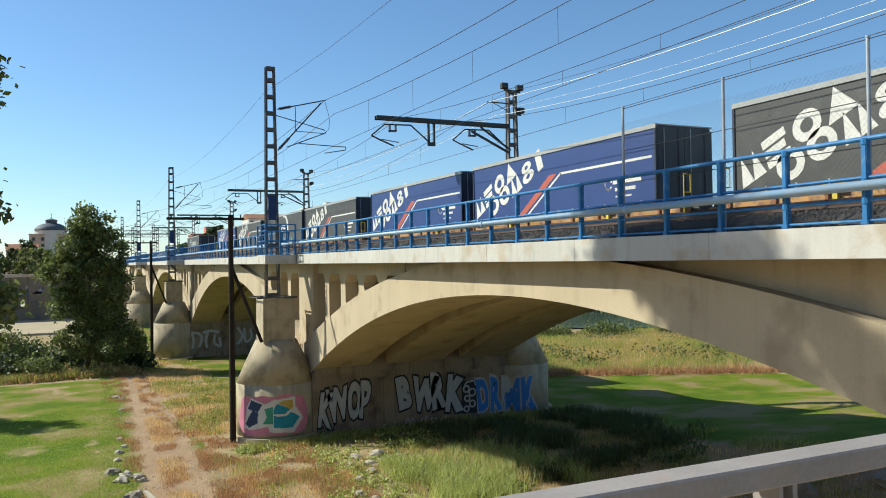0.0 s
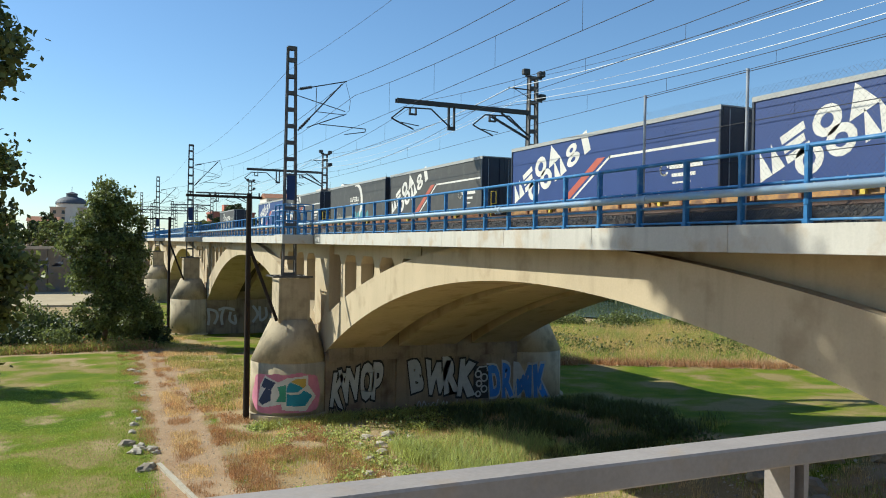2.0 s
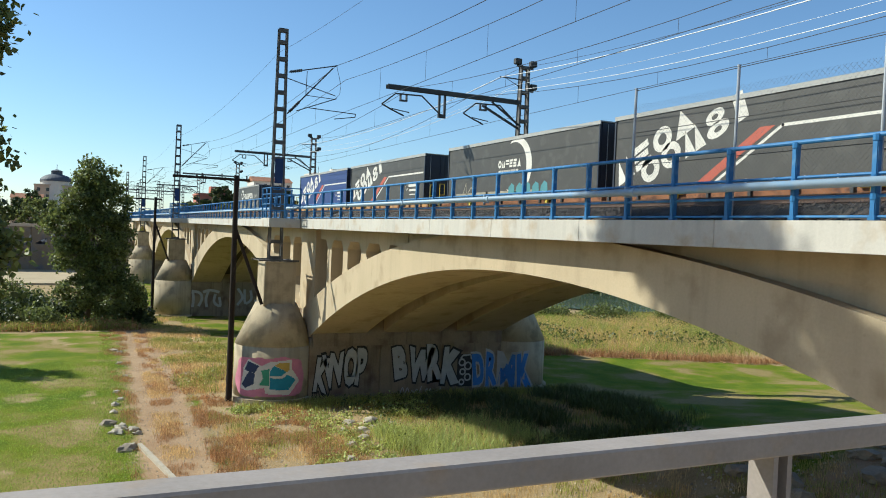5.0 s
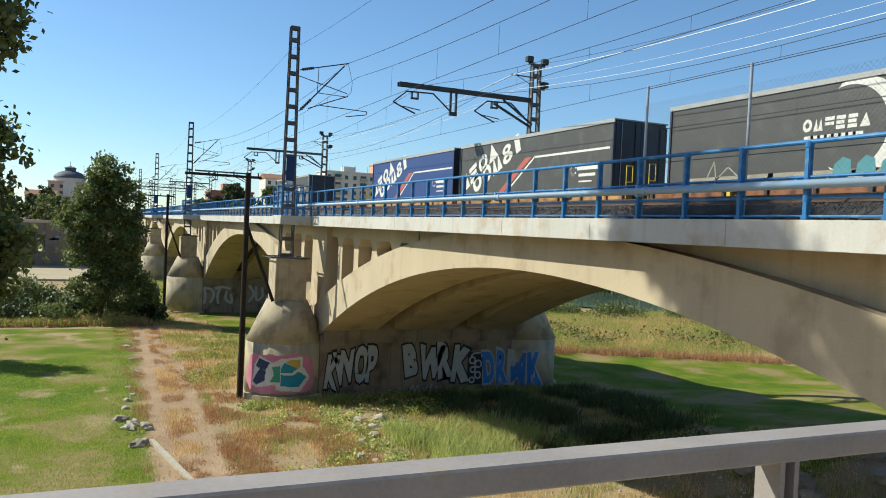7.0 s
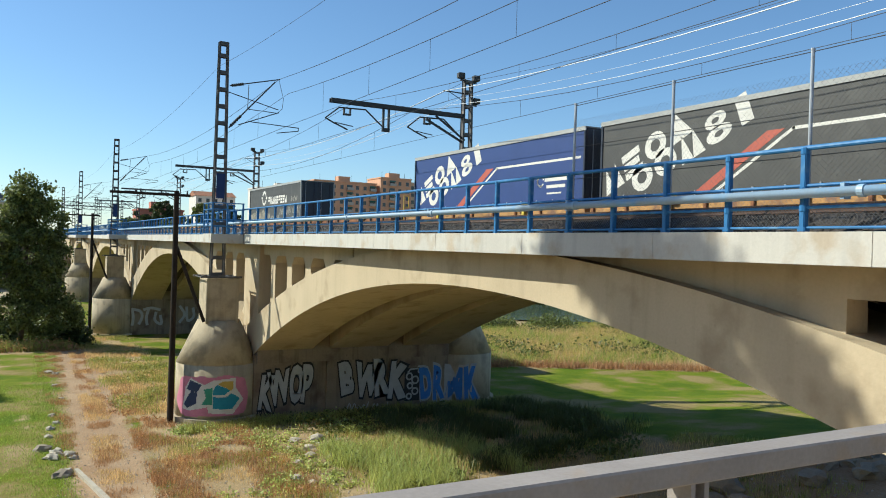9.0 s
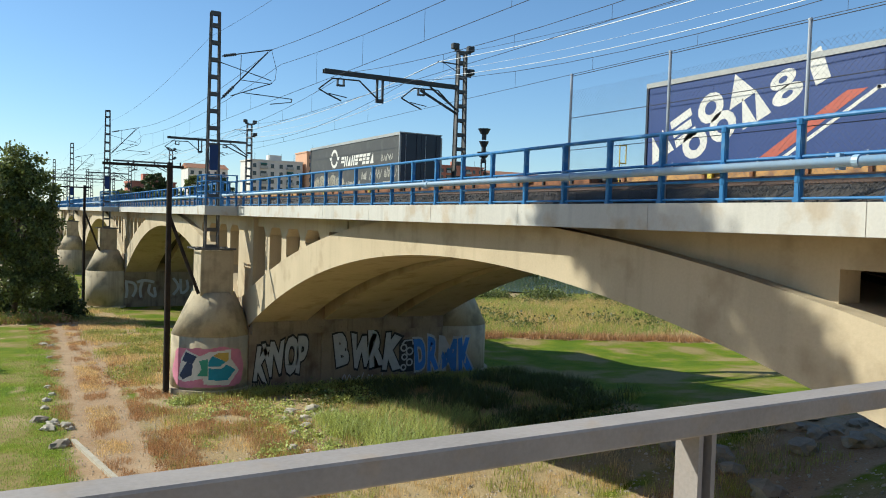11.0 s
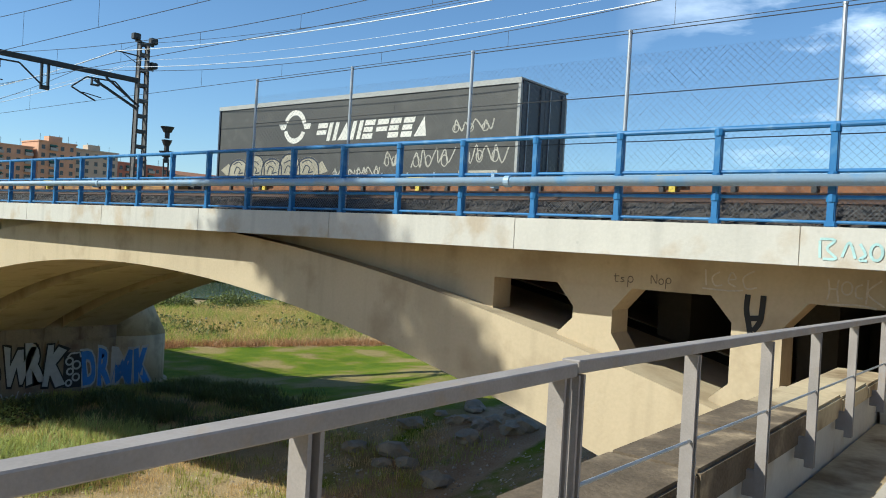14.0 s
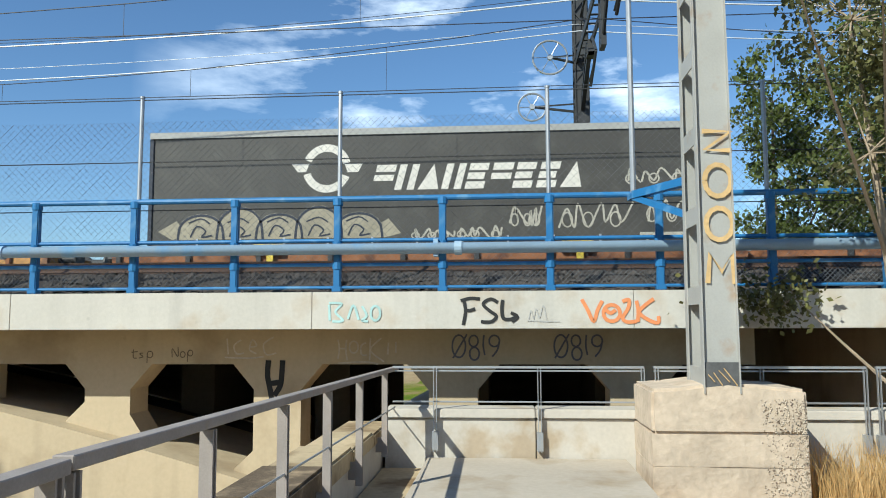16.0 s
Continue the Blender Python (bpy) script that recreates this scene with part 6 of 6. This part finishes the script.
def house(label, x0, x1, y, depth, top, storeys, wall, balconies=False, pitched=False, base=4.0, step=3.2):
    h = thing("apartment_building", label, "building", "buildings of the town", "", (0, 0, 0))
    bm = B()
    box(bm, x0, x1, y, y + depth, base, top, 0.05)
    part("wall", bm, wall, h)
    bm = B()
    if pitched:
        prism(bm, [(y - 0.5, top), (y + depth + 0.5, top), (y + depth / 2, top + 2.2)], "x", x0 - 0.4, x1 + 0.4)
    else:
        box(bm, x0 - 0.25, x1 + 0.25, y - 0.25, y + depth, top, top + 0.5)
        cx = (x0 + x1) / 2
        box(bm, cx - 2.5, cx + 2.5, y + 2, y + 6, top + 0.5, top + 2.6)
    part("roof", bm, ROOFT if pitched else wall, h)
    if not pitched:
        for k in range(4):
            bm = B()
            ax = x0 + (k + 0.5) * (x1 - x0) / 4
            tube(bm, (ax, y + 3, top), (ax, y + 3, top + 3.2), 0.06, 5)
            part("antenna", bm, DARKSTEEL, h)
    me = bpy.data.meshes.new("window")
    bm = B()
    box(bm, -0.65, 0.65, -0.06, 0.05, 0, 1.5)
    bm.to_mesh(me)
    bm.free()
    me.materials.append(GLASS)
    ms = bpy.data.meshes.new("sill")
    bm = B()
    box(bm, -0.8, 0.8, -0.2, 0.05, -0.14, -0.02)
    bm.to_mesh(ms)
    bm.free()
    ms.materials.append(TRIM)
    n = max(1, int((x1 - x0) / step))
    for s in range(storeys):
        z = top - 2.6 - 3.0 * s
        for k in range(n):
            x = x0 + (k + 0.5) * (x1 - x0) / n
            if balconies and k % 3 == 1:
                bm = B()
                box(bm, x - 1.4, x + 1.4, y - 1.2, y, z - 0.4, z - 0.25)
                box(bm, x - 1.4, x + 1.4, y - 1.2, y - 1.1, z - 0.25, z + 0.7)
                b = part("balcony", bm, TRIM, h)
                bm = B()
                box(bm, x - 1.2, x + 1.2, y - 0.05, y + 0.02, z - 0.2, z + 1.7)
                part("glass_door", bm, GLASS, b)
                if (s + k) % 2:
                    bm = B()
                    prism(bm, [(y - 1.2, z + 1.2), (y - 1.2, z + 1.3), (y, z + 1.9), (y, z + 1.8)], "x", x - 1.3, x + 1.3)
                    part("awning", bm, AWNING, b, "faded green awning")
            else:
                w = shared("window", me, h, pose(x, y, z))
                shared("sill", ms, w, pose(0, 0, 0))
    return h


house("white rendered apartment block with rows of windows", 83, 104, 300, 14, 30.5, 6, RENDERW, True)
house("orange brick apartment block with balconies and green awnings", 105, 132, 298, 14, 34.8, 7, BRICKO, True)
house("orange brick apartment block with balconies", 133, 147, 296, 14, 37.5, 8, BRICKO, True)
house("tan apartment block beside the brick ones", 148, 166, 300, 14, 36.5, 8, TANW)
house("red brick apartment block behind the tracks", 167, 190, 302, 14, 33.5, 6, REDB, True)
house("tan apartment block with a clay roof", 191, 222, 300, 14, 31.0, 6, TANW, False, True)
house("tan terraced houses with clay roofs", 223, 262, 296, 12, 30.0, 5, TANW, False, True)
house("low tan apartment block with a clay roof", 263, 300, 320, 12, 33.5, 4, TANW, False, True)
house("white block far along the line", 66, 82, 330, 14, 28, 5, RENDERW, False, True)
house("red brick house behind the railway line", 31, 43, 232, 12, 17.5, 3, REDB)
house("tan house with a clay roof behind trees", -26, -14, 380, 14, 17, 3, TANW, False, True)
house("tan apartment block above the river wall", -60, -30, 360, 14, 14.5, 3, TANW, False, True)
house("tan building below the dome", -18, 0, 396, 14, 23.5, 5, TANW)
dome = thing("domed_hall", "round hall with a grey slate dome and lantern", "building", "", "", (-9.2, 402, 0))
bm = B()
tube(bm, (0, 0, 4), (0, 0, 25.6), 6.6, 28)
part("drum", bm, RENDERW, dome)
SLATE = mat("slate", (0.07, 0.08, 0.10), 0.7, vary=0.15, scale=0.5, grain=8, bump=0.1)
bm = B()
for k in range(6):
    a, b = k / 6 * 1.25, (k + 1) / 6 * 1.25
    tube(bm, (0, 0, 25.6 + 3.6 * math.sin(a)), (0, 0, 25.6 + 3.6 * math.sin(b)), 7.0 * math.cos(a), 28, 7.0 * math.cos(b))
part("roof", bm, SLATE, dome)
bm = B()
tube(bm, (0, 0, 28.9), (0, 0, 30.4), 2.4, 14)
tube(bm, (0, 0, 30.4), (0, 0, 31.3), 2.8, 14, 0.3)
tube(bm, (0, 0, 31.2), (0, 0, 33.6), 0.12, 6)
part("lantern", bm, SLATE, dome)
RIVERWALL = mat("old_river_wall", (0.22, 0.17, 0.12), 0.95, vary=0.2, scale=0.4, grain=6, bump=0.3, spots=((0.16, 0.15, 0.15), 0.4, 0.5))
rw = tagged(new("river_wall"), "tall brown masonry river wall with graffiti", "wall", kind="structure")
for k in range(14):
    bm = B()
    box(bm, -62 + 5 * k, -57 + 5 * k - 0.06, 150, 152, -1, 7.6, 0.03)
    part("panel", bm, RIVERWALL, rw)
    bm = B()
    box(bm, -62 + 5 * k, -57 + 5 * k - 0.03, 149.85, 152.1, 7.6, 8.1, 0.03)
    part("coping_stone", bm, TANW, rw)
GREYSPRAY = mat("grey_spray", (0.30, 0.30, 0.32), 0.8, vary=0.3, scale=1, bump=0)
bm = B()
rnd = random.Random(3)
for k in range(16):
    u = -34 + 2.3 * k
    pts = [(u + rnd.uniform(0, 2.0), 4.2 + rnd.uniform(0, 2.2)) for _ in range(7)]
    stroke(bm, pts, 0.28, lambda a, b: (a, 149.98, b))
tagged(part("spray_paint", bm, GREYSPRAY), "grey graffiti tangle on the river wall", "graffiti", kind="structure")
bm = B()
box(bm, -62, 8, 120, 149.9, -1, 0.35)
tagged(part("sand_bank", bm, mat("pale_sand", (0.42, 0.34, 0.22), 0.95, vary=0.15, scale=0.3, grain=5, bump=0.2)), "pale sandy terrace before the river wall", "terrace", kind="structure")
# station gear at the far end of the bridge
for x, y in ((12.5, 186), (16.5, 190), (20.5, 186), (13, 205), (19, 208), (10.5, 200), (23, 200)):
    ladder_mast("catenary_mast", "grey steel mast near the far station", x, y, 0.0 if x > 22 else 9.5, 18.5, 0.6, 0.4, 0.35, group="station masts")
for y in (188, 206):
    pg = thing("portal_beam", "steel lattice portal beam across the tracks", "portal beam", "portal beams")
    bm = B()
    for z in (16.2, 17.0):
        bar(bm, (9.5, y, z), (23.5, y, z), 0.15, 0.12)
    for k in range(14):
        bar(bm, (9.5 + k, y, 16.2 + 0.8 * (k % 2)), (10.5 + k, y, 17.0 - 0.8 * (k % 2)), 0.06, 0.06)
    part("beam", bm, MASTGREY, pg)

# ---- graffiti on the piers and the deck ----
PINK = mat("pink_spray", (0.55, 0.20, 0.28), 0.8, vary=0.15, scale=3, bump=0)
WHITESP = mat("white_spray", (0.62, 0.60, 0.55), 0.8, vary=0.12, scale=3, bump=0)
NAVYSP = mat("navy_spray", (0.03, 0.045, 0.10), 0.8, vary=0.15, scale=3, bump=0)
TEALSP = mat("teal_paint", (0.03, 0.24, 0.34), 0.8, vary=0.15, scale=3, bump=0)
GREENSP = mat("green_spray", (0.06, 0.28, 0.18), 0.8, vary=0.15, scale=3, bump=0)
YELLSP = mat("yellow_spray", (0.50, 0.34, 0.07), 0.8, vary=0.15, scale=3, bump=0)
SILVER = mat("silver_spray", (0.42, 0.41, 0.385), 0.8, vary=0.15, scale=3, bump=0)
BLACKSP = mat("black_spray", (0.02, 0.02, 0.02), 0.8, vary=0.2, scale=3, bump=0)
BLUESP = mat("blue_spray", (0.05, 0.18, 0.50), 0.7, vary=0.2, scale=3, bump=0)
CYANSP = mat("cyan_spray", (0.40, 0.58, 0.56), 0.8, vary=0.2, scale=3, bump=0)


FAINTBLUE = mat("faint_blue_spray", (0.11, 0.11, 0.14), 0.8, vary=0.25, scale=6, bump=0)


def on_nose(lift):
    """From metres round the pier nose and height, to its surface; u = 0 looks at the platform."""
    def place(u, v):
        a = -math.pi / 2 - 0.2 + u / 1.93
        r = 1.93 + lift
        return (9.05 + r * math.cos(a), 39.4 + r * math.sin(a), v)
    return place


gp = thing("pier_graffiti", "pink, teal and white graffiti piece on the pier nose", "graffiti", "", "structure")
rough = lambda u, v: 0.16 * noise.noise((u * 1.3, v * 1.3, 4))
grid_marks("pink_cloud", lambda u, v: ((u + 0.33) / 1.95) ** 4 + ((v - 2.2) / 0.98) ** 4 < 0.85 + rough(u, v) * 3, -2.4, 1.9, 1.0, 3.4, 0.05, on_nose(0.006), PINK, gp)
SHAPES = [
    ("outline", WHITESP, [(-1.78, 1.6), (-1.6, 2.6), (-1.3, 3.04), (-0.6, 2.75), (-0.22, 2.95), (0.82, 3.06), (0.84, 2.58), (1.26, 2.02), (0.72, 1.37), (-0.42, 1.44), (-0.45, 1.72), (-1.4, 1.52)], 0.010),
    ("bar", NAVYSP, [(-1.33, 2.94), (-0.73, 2.75), (-0.97, 2.38), (-1.54, 2.51)], 0.014),
    ("bar", NAVYSP, [(-1.24, 2.46), (-1.36, 2.32), (-1.7, 1.79), (-1.45, 1.63), (-0.98, 1.88), (-0.95, 2.36)], 0.014),
    ("block", GREENSP, [(-0.64, 2.55), (-0.25, 2.62), (-0.22, 1.83), (-0.72, 1.83), (-0.53, 2.17)], 0.014),
    ("block", TEALSP, [(-0.2, 2.2), (0.35, 2.15), (0.62, 2.35), (1.05, 2.08), (0.68, 1.61), (-0.21, 1.64)], 0.014),
    ("block", TEALSP, [(-0.2, 2.3), (-0.22, 2.5), (-0.06, 2.77), (0.6, 2.5), (0.3, 2.28)], 0.016),
    ("crown", YELLSP, [(-0.02, 2.8), (0.22, 2.92), (0.71, 2.89), (0.72, 2.61), (0.59, 2.47)], 0.018),
]
for nm, m, poly, lift in SHAPES:
    us, vs = [p[0] for p in poly], [p[1] for p in poly]
    grid_marks(nm, in_poly(poly), min(us), max(us) + 0.04, min(vs), max(vs) + 0.04, 0.04, on_nose(lift), m, gp)


def wall_word(text, x, z, size, fill, line, group="words on the pier wall", label="graffiti word in spray paint", y=37.96, fat=0.15, stretch=1.0):
    w = thing("graffiti_word", label, "graffiti", group, "structure", (x, y, z))
    hand = random.Random(text)
    at = 0.0
    for ch in text:
        tilt, drop, grow = hand.uniform(-9, 9), hand.uniform(-0.12, 0.12) * size, hand.uniform(0.88, 1.15)
        seed = hand.uniform(0, 40)
        for nm, lift, more, material in (("outline", -0.004, size * 0.055, line), ("fill", -0.010, 0.0, fill)):
            m = Matrix.Translation((at, lift, drop)) @ pose(0, 0, 0, 90, tilt, 0) @ Matrix.Diagonal((stretch, 1, 1, 1))
            ob = lettering(nm, ch, size * grow, m, material, w, fat=fat + more)
            for v in ob.data.vertices:
                # the wobble of a spray can held by hand
                q = Vector((v.co.x * 1.6 / size, v.co.y * 1.6 / size, seed))
                v.co.x += 0.11 * size * noise.noise(q)
                v.co.y += 0.11 * size * noise.noise(q + Vector((0, 0, 9)))
            ob.data.transform(m)
            ob.matrix_basis = Matrix.Identity(4)
            for v in ob.data.vertices:
                # paint that runs on from the wall onto the round nose
                over = x + v.co.x - 22.55
                if y < 40 and -1.29 < over < 1.9:
                    v.co.y = 39.4 - math.sqrt(1.93 ** 2 - over ** 2) - 0.035 + lift - y
        at += size * stretch * (0.92 if ch in "WM" else 0.4 if ch == "I" else 0.66)
    return w


wall_word("KWOP", 10.68, 1.5, 2.15, SILVER, BLACKSP, label="silver and black graffiti lettering on the pier", stretch=0.44, fat=0.12)
wall_word("BWRK", 14.95, 1.62, 2.0, SILVER, BLACKSP, label="silver bubble graffiti lettering on the pier", stretch=0.58)
wall_word("DRMK", 19.5, 1.3, 2.3, BLUESP, SILVER, label="blue graffiti lettering on the pier", stretch=0.48, fat=0.12)
mono = thing("graffiti_rings", "black and silver ring marks between the painted words", "graffiti", "", "structure")
bm = B()
box(bm, 18.52, 19.42, 37.952, 37.956, 1.25, 3.0)
part("backing", bm, BLACKSP, mono)
for cu, cv, r in ((18.8, 2.55, 0.17), (19.15, 2.35, 0.19), (18.85, 2.05, 0.15), (19.15, 1.75, 0.17), (18.8, 1.5, 0.14)):
    bm = B()
    ribbon(bm, oval(cu, cv, r, r), 0.09, lambda u, v: (u, 37.948, v), 1)
    part("ring", bm, SILVER, mono)
bm = B()
ribbon(bm, [(18.7, 2.75), (18.85, 2.92), (19.3, 2.95), (19.35, 2.7)], 0.09, lambda u, v: (u, 37.948, v), 1)
part("cap", bm, SILVER, mono)
scr = thing("graffiti_tag", "thin black spray tags low on the pier", "graffiti", "", "structure")
for u0, v0, w, h in ((10.65, 1.0, 0.9, 0.5), (15.3, 1.0, 1.2, 0.4), (16.7, 0.9, 0.9, 0.4)):
    bm = B()
    ribbon(bm, [(u0 + w * i / 9, v0 + h * (0.15 + 0.8 * (i % 2)) * (0.7 + 0.3 * math.sin(i * 2.3))) for i in range(10)], 0.05, lambda u, v: (u, 37.97, v), 4)
    part("mark", bm, BLACKSP if u0 < 12 else SILVER, scr)

far_marks = thing("graffiti_word", "silver rounded graffiti strokes on the next pier", "graffiti", "", "structure")
for line in ([(10.6, 2.5), (10.7, 1.7), (10.6, 1.0)], [(10.5, 2.6), (11.3, 2.4), (11.5, 1.8), (11.2, 1.1)], [(12.1, 2.6), (11.9, 1.8), (12.0, 1.0)], [(11.6, 2.5), (12.3, 2.7), (13.2, 2.5)], [(12.8, 2.3), (12.7, 1.5), (13.3, 1.1), (13.2, 2.0)],
             [(15.0, 2.9), (15.5, 2.0), (15.0, 1.2)], [(15.7, 2.8), (15.8, 1.4), (16.4, 1.8), (16.3, 2.7)], [(16.9, 2.6), (17.5, 2.2), (16.8, 1.6), (17.6, 1.2)]):
    bm = B()
    ribbon(bm, line, 0.26, lambda u, v: (u, 81.755, v), 4)
    part("stroke", bm, SILVER, far_marks)


def deck_strokes(lines, w, m, label, x=9.893):
    """Hand-sprayed letters on the side of the deck, each stroke a rounded strip."""
    t = thing("graffiti_word", label, "graffiti", "words on the bridge", "structure")
    for i, line in enumerate(lines):
        bm = B()
        ribbon(bm, line, w, lambda u, v: (x - 0.0007 * i, u, v), 5)
        part("stroke", bm, m, t)
    return t


deck_strokes([[(1.12, 9.68), (1.0, 9.71), (0.88, 9.70)], [(1.08, 9.69), (1.06, 9.55), (1.09, 9.38)], [(1.07, 9.56), (1.0, 9.56), (0.94, 9.58)],
              [(0.66, 9.66), (0.75, 9.70), (0.84, 9.64), (0.77, 9.56), (0.68, 9.49), (0.74, 9.42), (0.87, 9.42)],
              [(0.60, 9.69), (0.61, 9.56), (0.59, 9.46), (0.50, 9.45), (0.43, 9.48)], [(0.50, 9.53), (0.42, 9.48), (0.49, 9.42)]], 0.042, BLACKSP, "black hand-sprayed letters FSL with an arrow on the deck edge")
deck_strokes([[(-0.37, 9.69), (-0.44, 9.56), (-0.51, 9.42), (-0.56, 9.56), (-0.62, 9.67)], oval(-0.73, 9.52, 0.10, 0.10), [(-0.66, 9.56), (-0.72, 9.52), (-0.78, 9.56)],
              [(-0.86, 9.66), (-0.94, 9.68), (-0.93, 9.58), (-0.86, 9.46), (-0.92, 9.41), (-1.03, 9.42)], [(-1.03, 9.67), (-1.05, 9.55), (-1.04, 9.41)],
              [(-1.24, 9.69), (-1.14, 9.62), (-1.06, 9.53), (-1.16, 9.44), (-1.28, 9.40), (-1.29, 9.48)]], 0.045, mat("orange_red_spray", (0.66, 0.24, 0.09), 0.8, vary=0.15, bump=0), "orange hand-sprayed letters on the deck edge")
deck_strokes([[(0.28, 9.45), (0.25, 9.56), (0.22, 9.45), (0.19, 9.58), (0.15, 9.46), (0.1, 9.62), (0.06, 9.44)], [(0.3, 9.43), (0.05, 9.42), (-0.1, 9.42)]], 0.012, SILVER, "thin grey scribble on the deck edge")
deck_strokes([[(2.78, 9.66), (2.62, 9.65), (2.7, 9.55), (2.6, 9.44), (2.74, 9.43)], [(2.78, 9.64), (2.77, 9.44)], [(2.54, 9.46), (2.47, 9.63), (2.4, 9.45)], [(2.36, 9.62), (2.3, 9.5), (2.36, 9.44), (2.28, 9.43)],
              oval(2.19, 9.53, 0.06, 0.09)], 0.03, CYANSP, "faint turquoise scrawl on the deck edge")
for o in (0.0, -1.37):
    deck_strokes([oval(1.20 + o, 9.09, 0.09, 0.15), [(1.09 + o, 9.25), (1.18 + o, 9.1), (1.28 + o, 8.93)], oval(1.0 + o, 9.16, 0.06, 0.075), oval(0.99 + o, 8.99, 0.065, 0.085),
                  [(0.86 + o, 9.24), (0.87 + o, 9.1), (0.85 + o, 8.97)], oval(0.72 + o, 9.16, 0.07, 0.075), [(0.65 + o, 9.16), (0.68 + o, 9.04), (0.75 + o, 8.95)]], 0.024, FAINTBLUE, "dark blue spray-painted digits below the deck edge", 10.812)
THINSP = mat("thin_brown_spray", (0.16, 0.125, 0.085), 0.8, vary=0.2, scale=6, bump=0)
PALESP = mat("washed_grey_spray", (0.52, 0.46, 0.37), 0.8, vary=0.25, scale=5, bump=0)
deck_strokes([[(5.76, 9.05), (5.76, 8.94), (5.71, 8.93)], [(5.79, 9.01), (5.70, 9.02)], [(5.62, 9.0), (5.67, 8.99), (5.62, 8.95), (5.68, 8.93)], [(5.56, 8.98), (5.56, 8.86)], oval(5.52, 8.98, 0.04, 0.045)], 0.014, THINSP, "small thin sprayed letters TSP below the deck edge", 10.812)
deck_strokes([[(5.2, 8.94), (5.2, 9.06), (5.12, 8.95), (5.12, 9.08)], oval(5.05, 8.98, 0.035, 0.04), [(4.98, 9.02), (4.98, 8.88)], oval(4.94, 9.0, 0.035, 0.04)], 0.014, THINSP, "small thin sprayed scrawl below the deck edge", 10.812)
deck_strokes([[(2.86, 9.18), (2.84, 9.05), (2.86, 8.92)], [(2.74, 9.18), (2.75, 9.04), (2.73, 8.9)], [(2.85, 9.06), (2.74, 9.06)], oval(2.64, 9.08, 0.06, 0.08), [(2.47, 9.14), (2.54, 9.09), (2.53, 8.98), (2.46, 8.97)],
              [(2.41, 9.2), (2.42, 8.9)], [(2.26, 9.2), (2.41, 9.04), (2.22, 8.88)], [(2.16, 9.14), (2.17, 8.98)], [(2.06, 9.15), (2.06, 9.0)], [(2.85, 8.86), (2.5, 8.88), (2.3, 8.85)]], 0.022, PALESP, "washed-out grey sprayed letters HOCK below the deck edge", 10.812)
deck_strokes([[(4.42, 9.2), (4.4, 8.98)], [(4.22, 9.18), (4.32, 9.1), (4.28, 8.99), (4.18, 9.0)], [(4.1, 9.08), (4.0, 9.1), (4.06, 9.18), (4.1, 9.05), (4.0, 8.99)], [(3.76, 9.22), (3.9, 9.12), (3.86, 8.98), (3.72, 9.0)], [(4.45, 8.94), (4.1, 8.93), (3.9, 8.95)]], 0.022, PALESP, "washed-out grey scrawl below the deck edge", 10.812)
deck_strokes([[(3.83, 8.9), (3.84, 8.7), (3.80, 8.5), (3.76, 8.3)], [(3.63, 8.9), (3.64, 8.7), (3.66, 8.55), (3.74, 8.42)], [(3.82, 8.58), (3.66, 8.6)]], 0.075, BLACKSP, "black double-stroke spray mark on a bridge column", 10.812)


def motions():
    for ob, s0 in TRAIN:
        walk(ob, [(0.0, pose(0, s0, 0)), (16.0, pose(0, s0 - SPEED * 16.0, 0))])


motions()
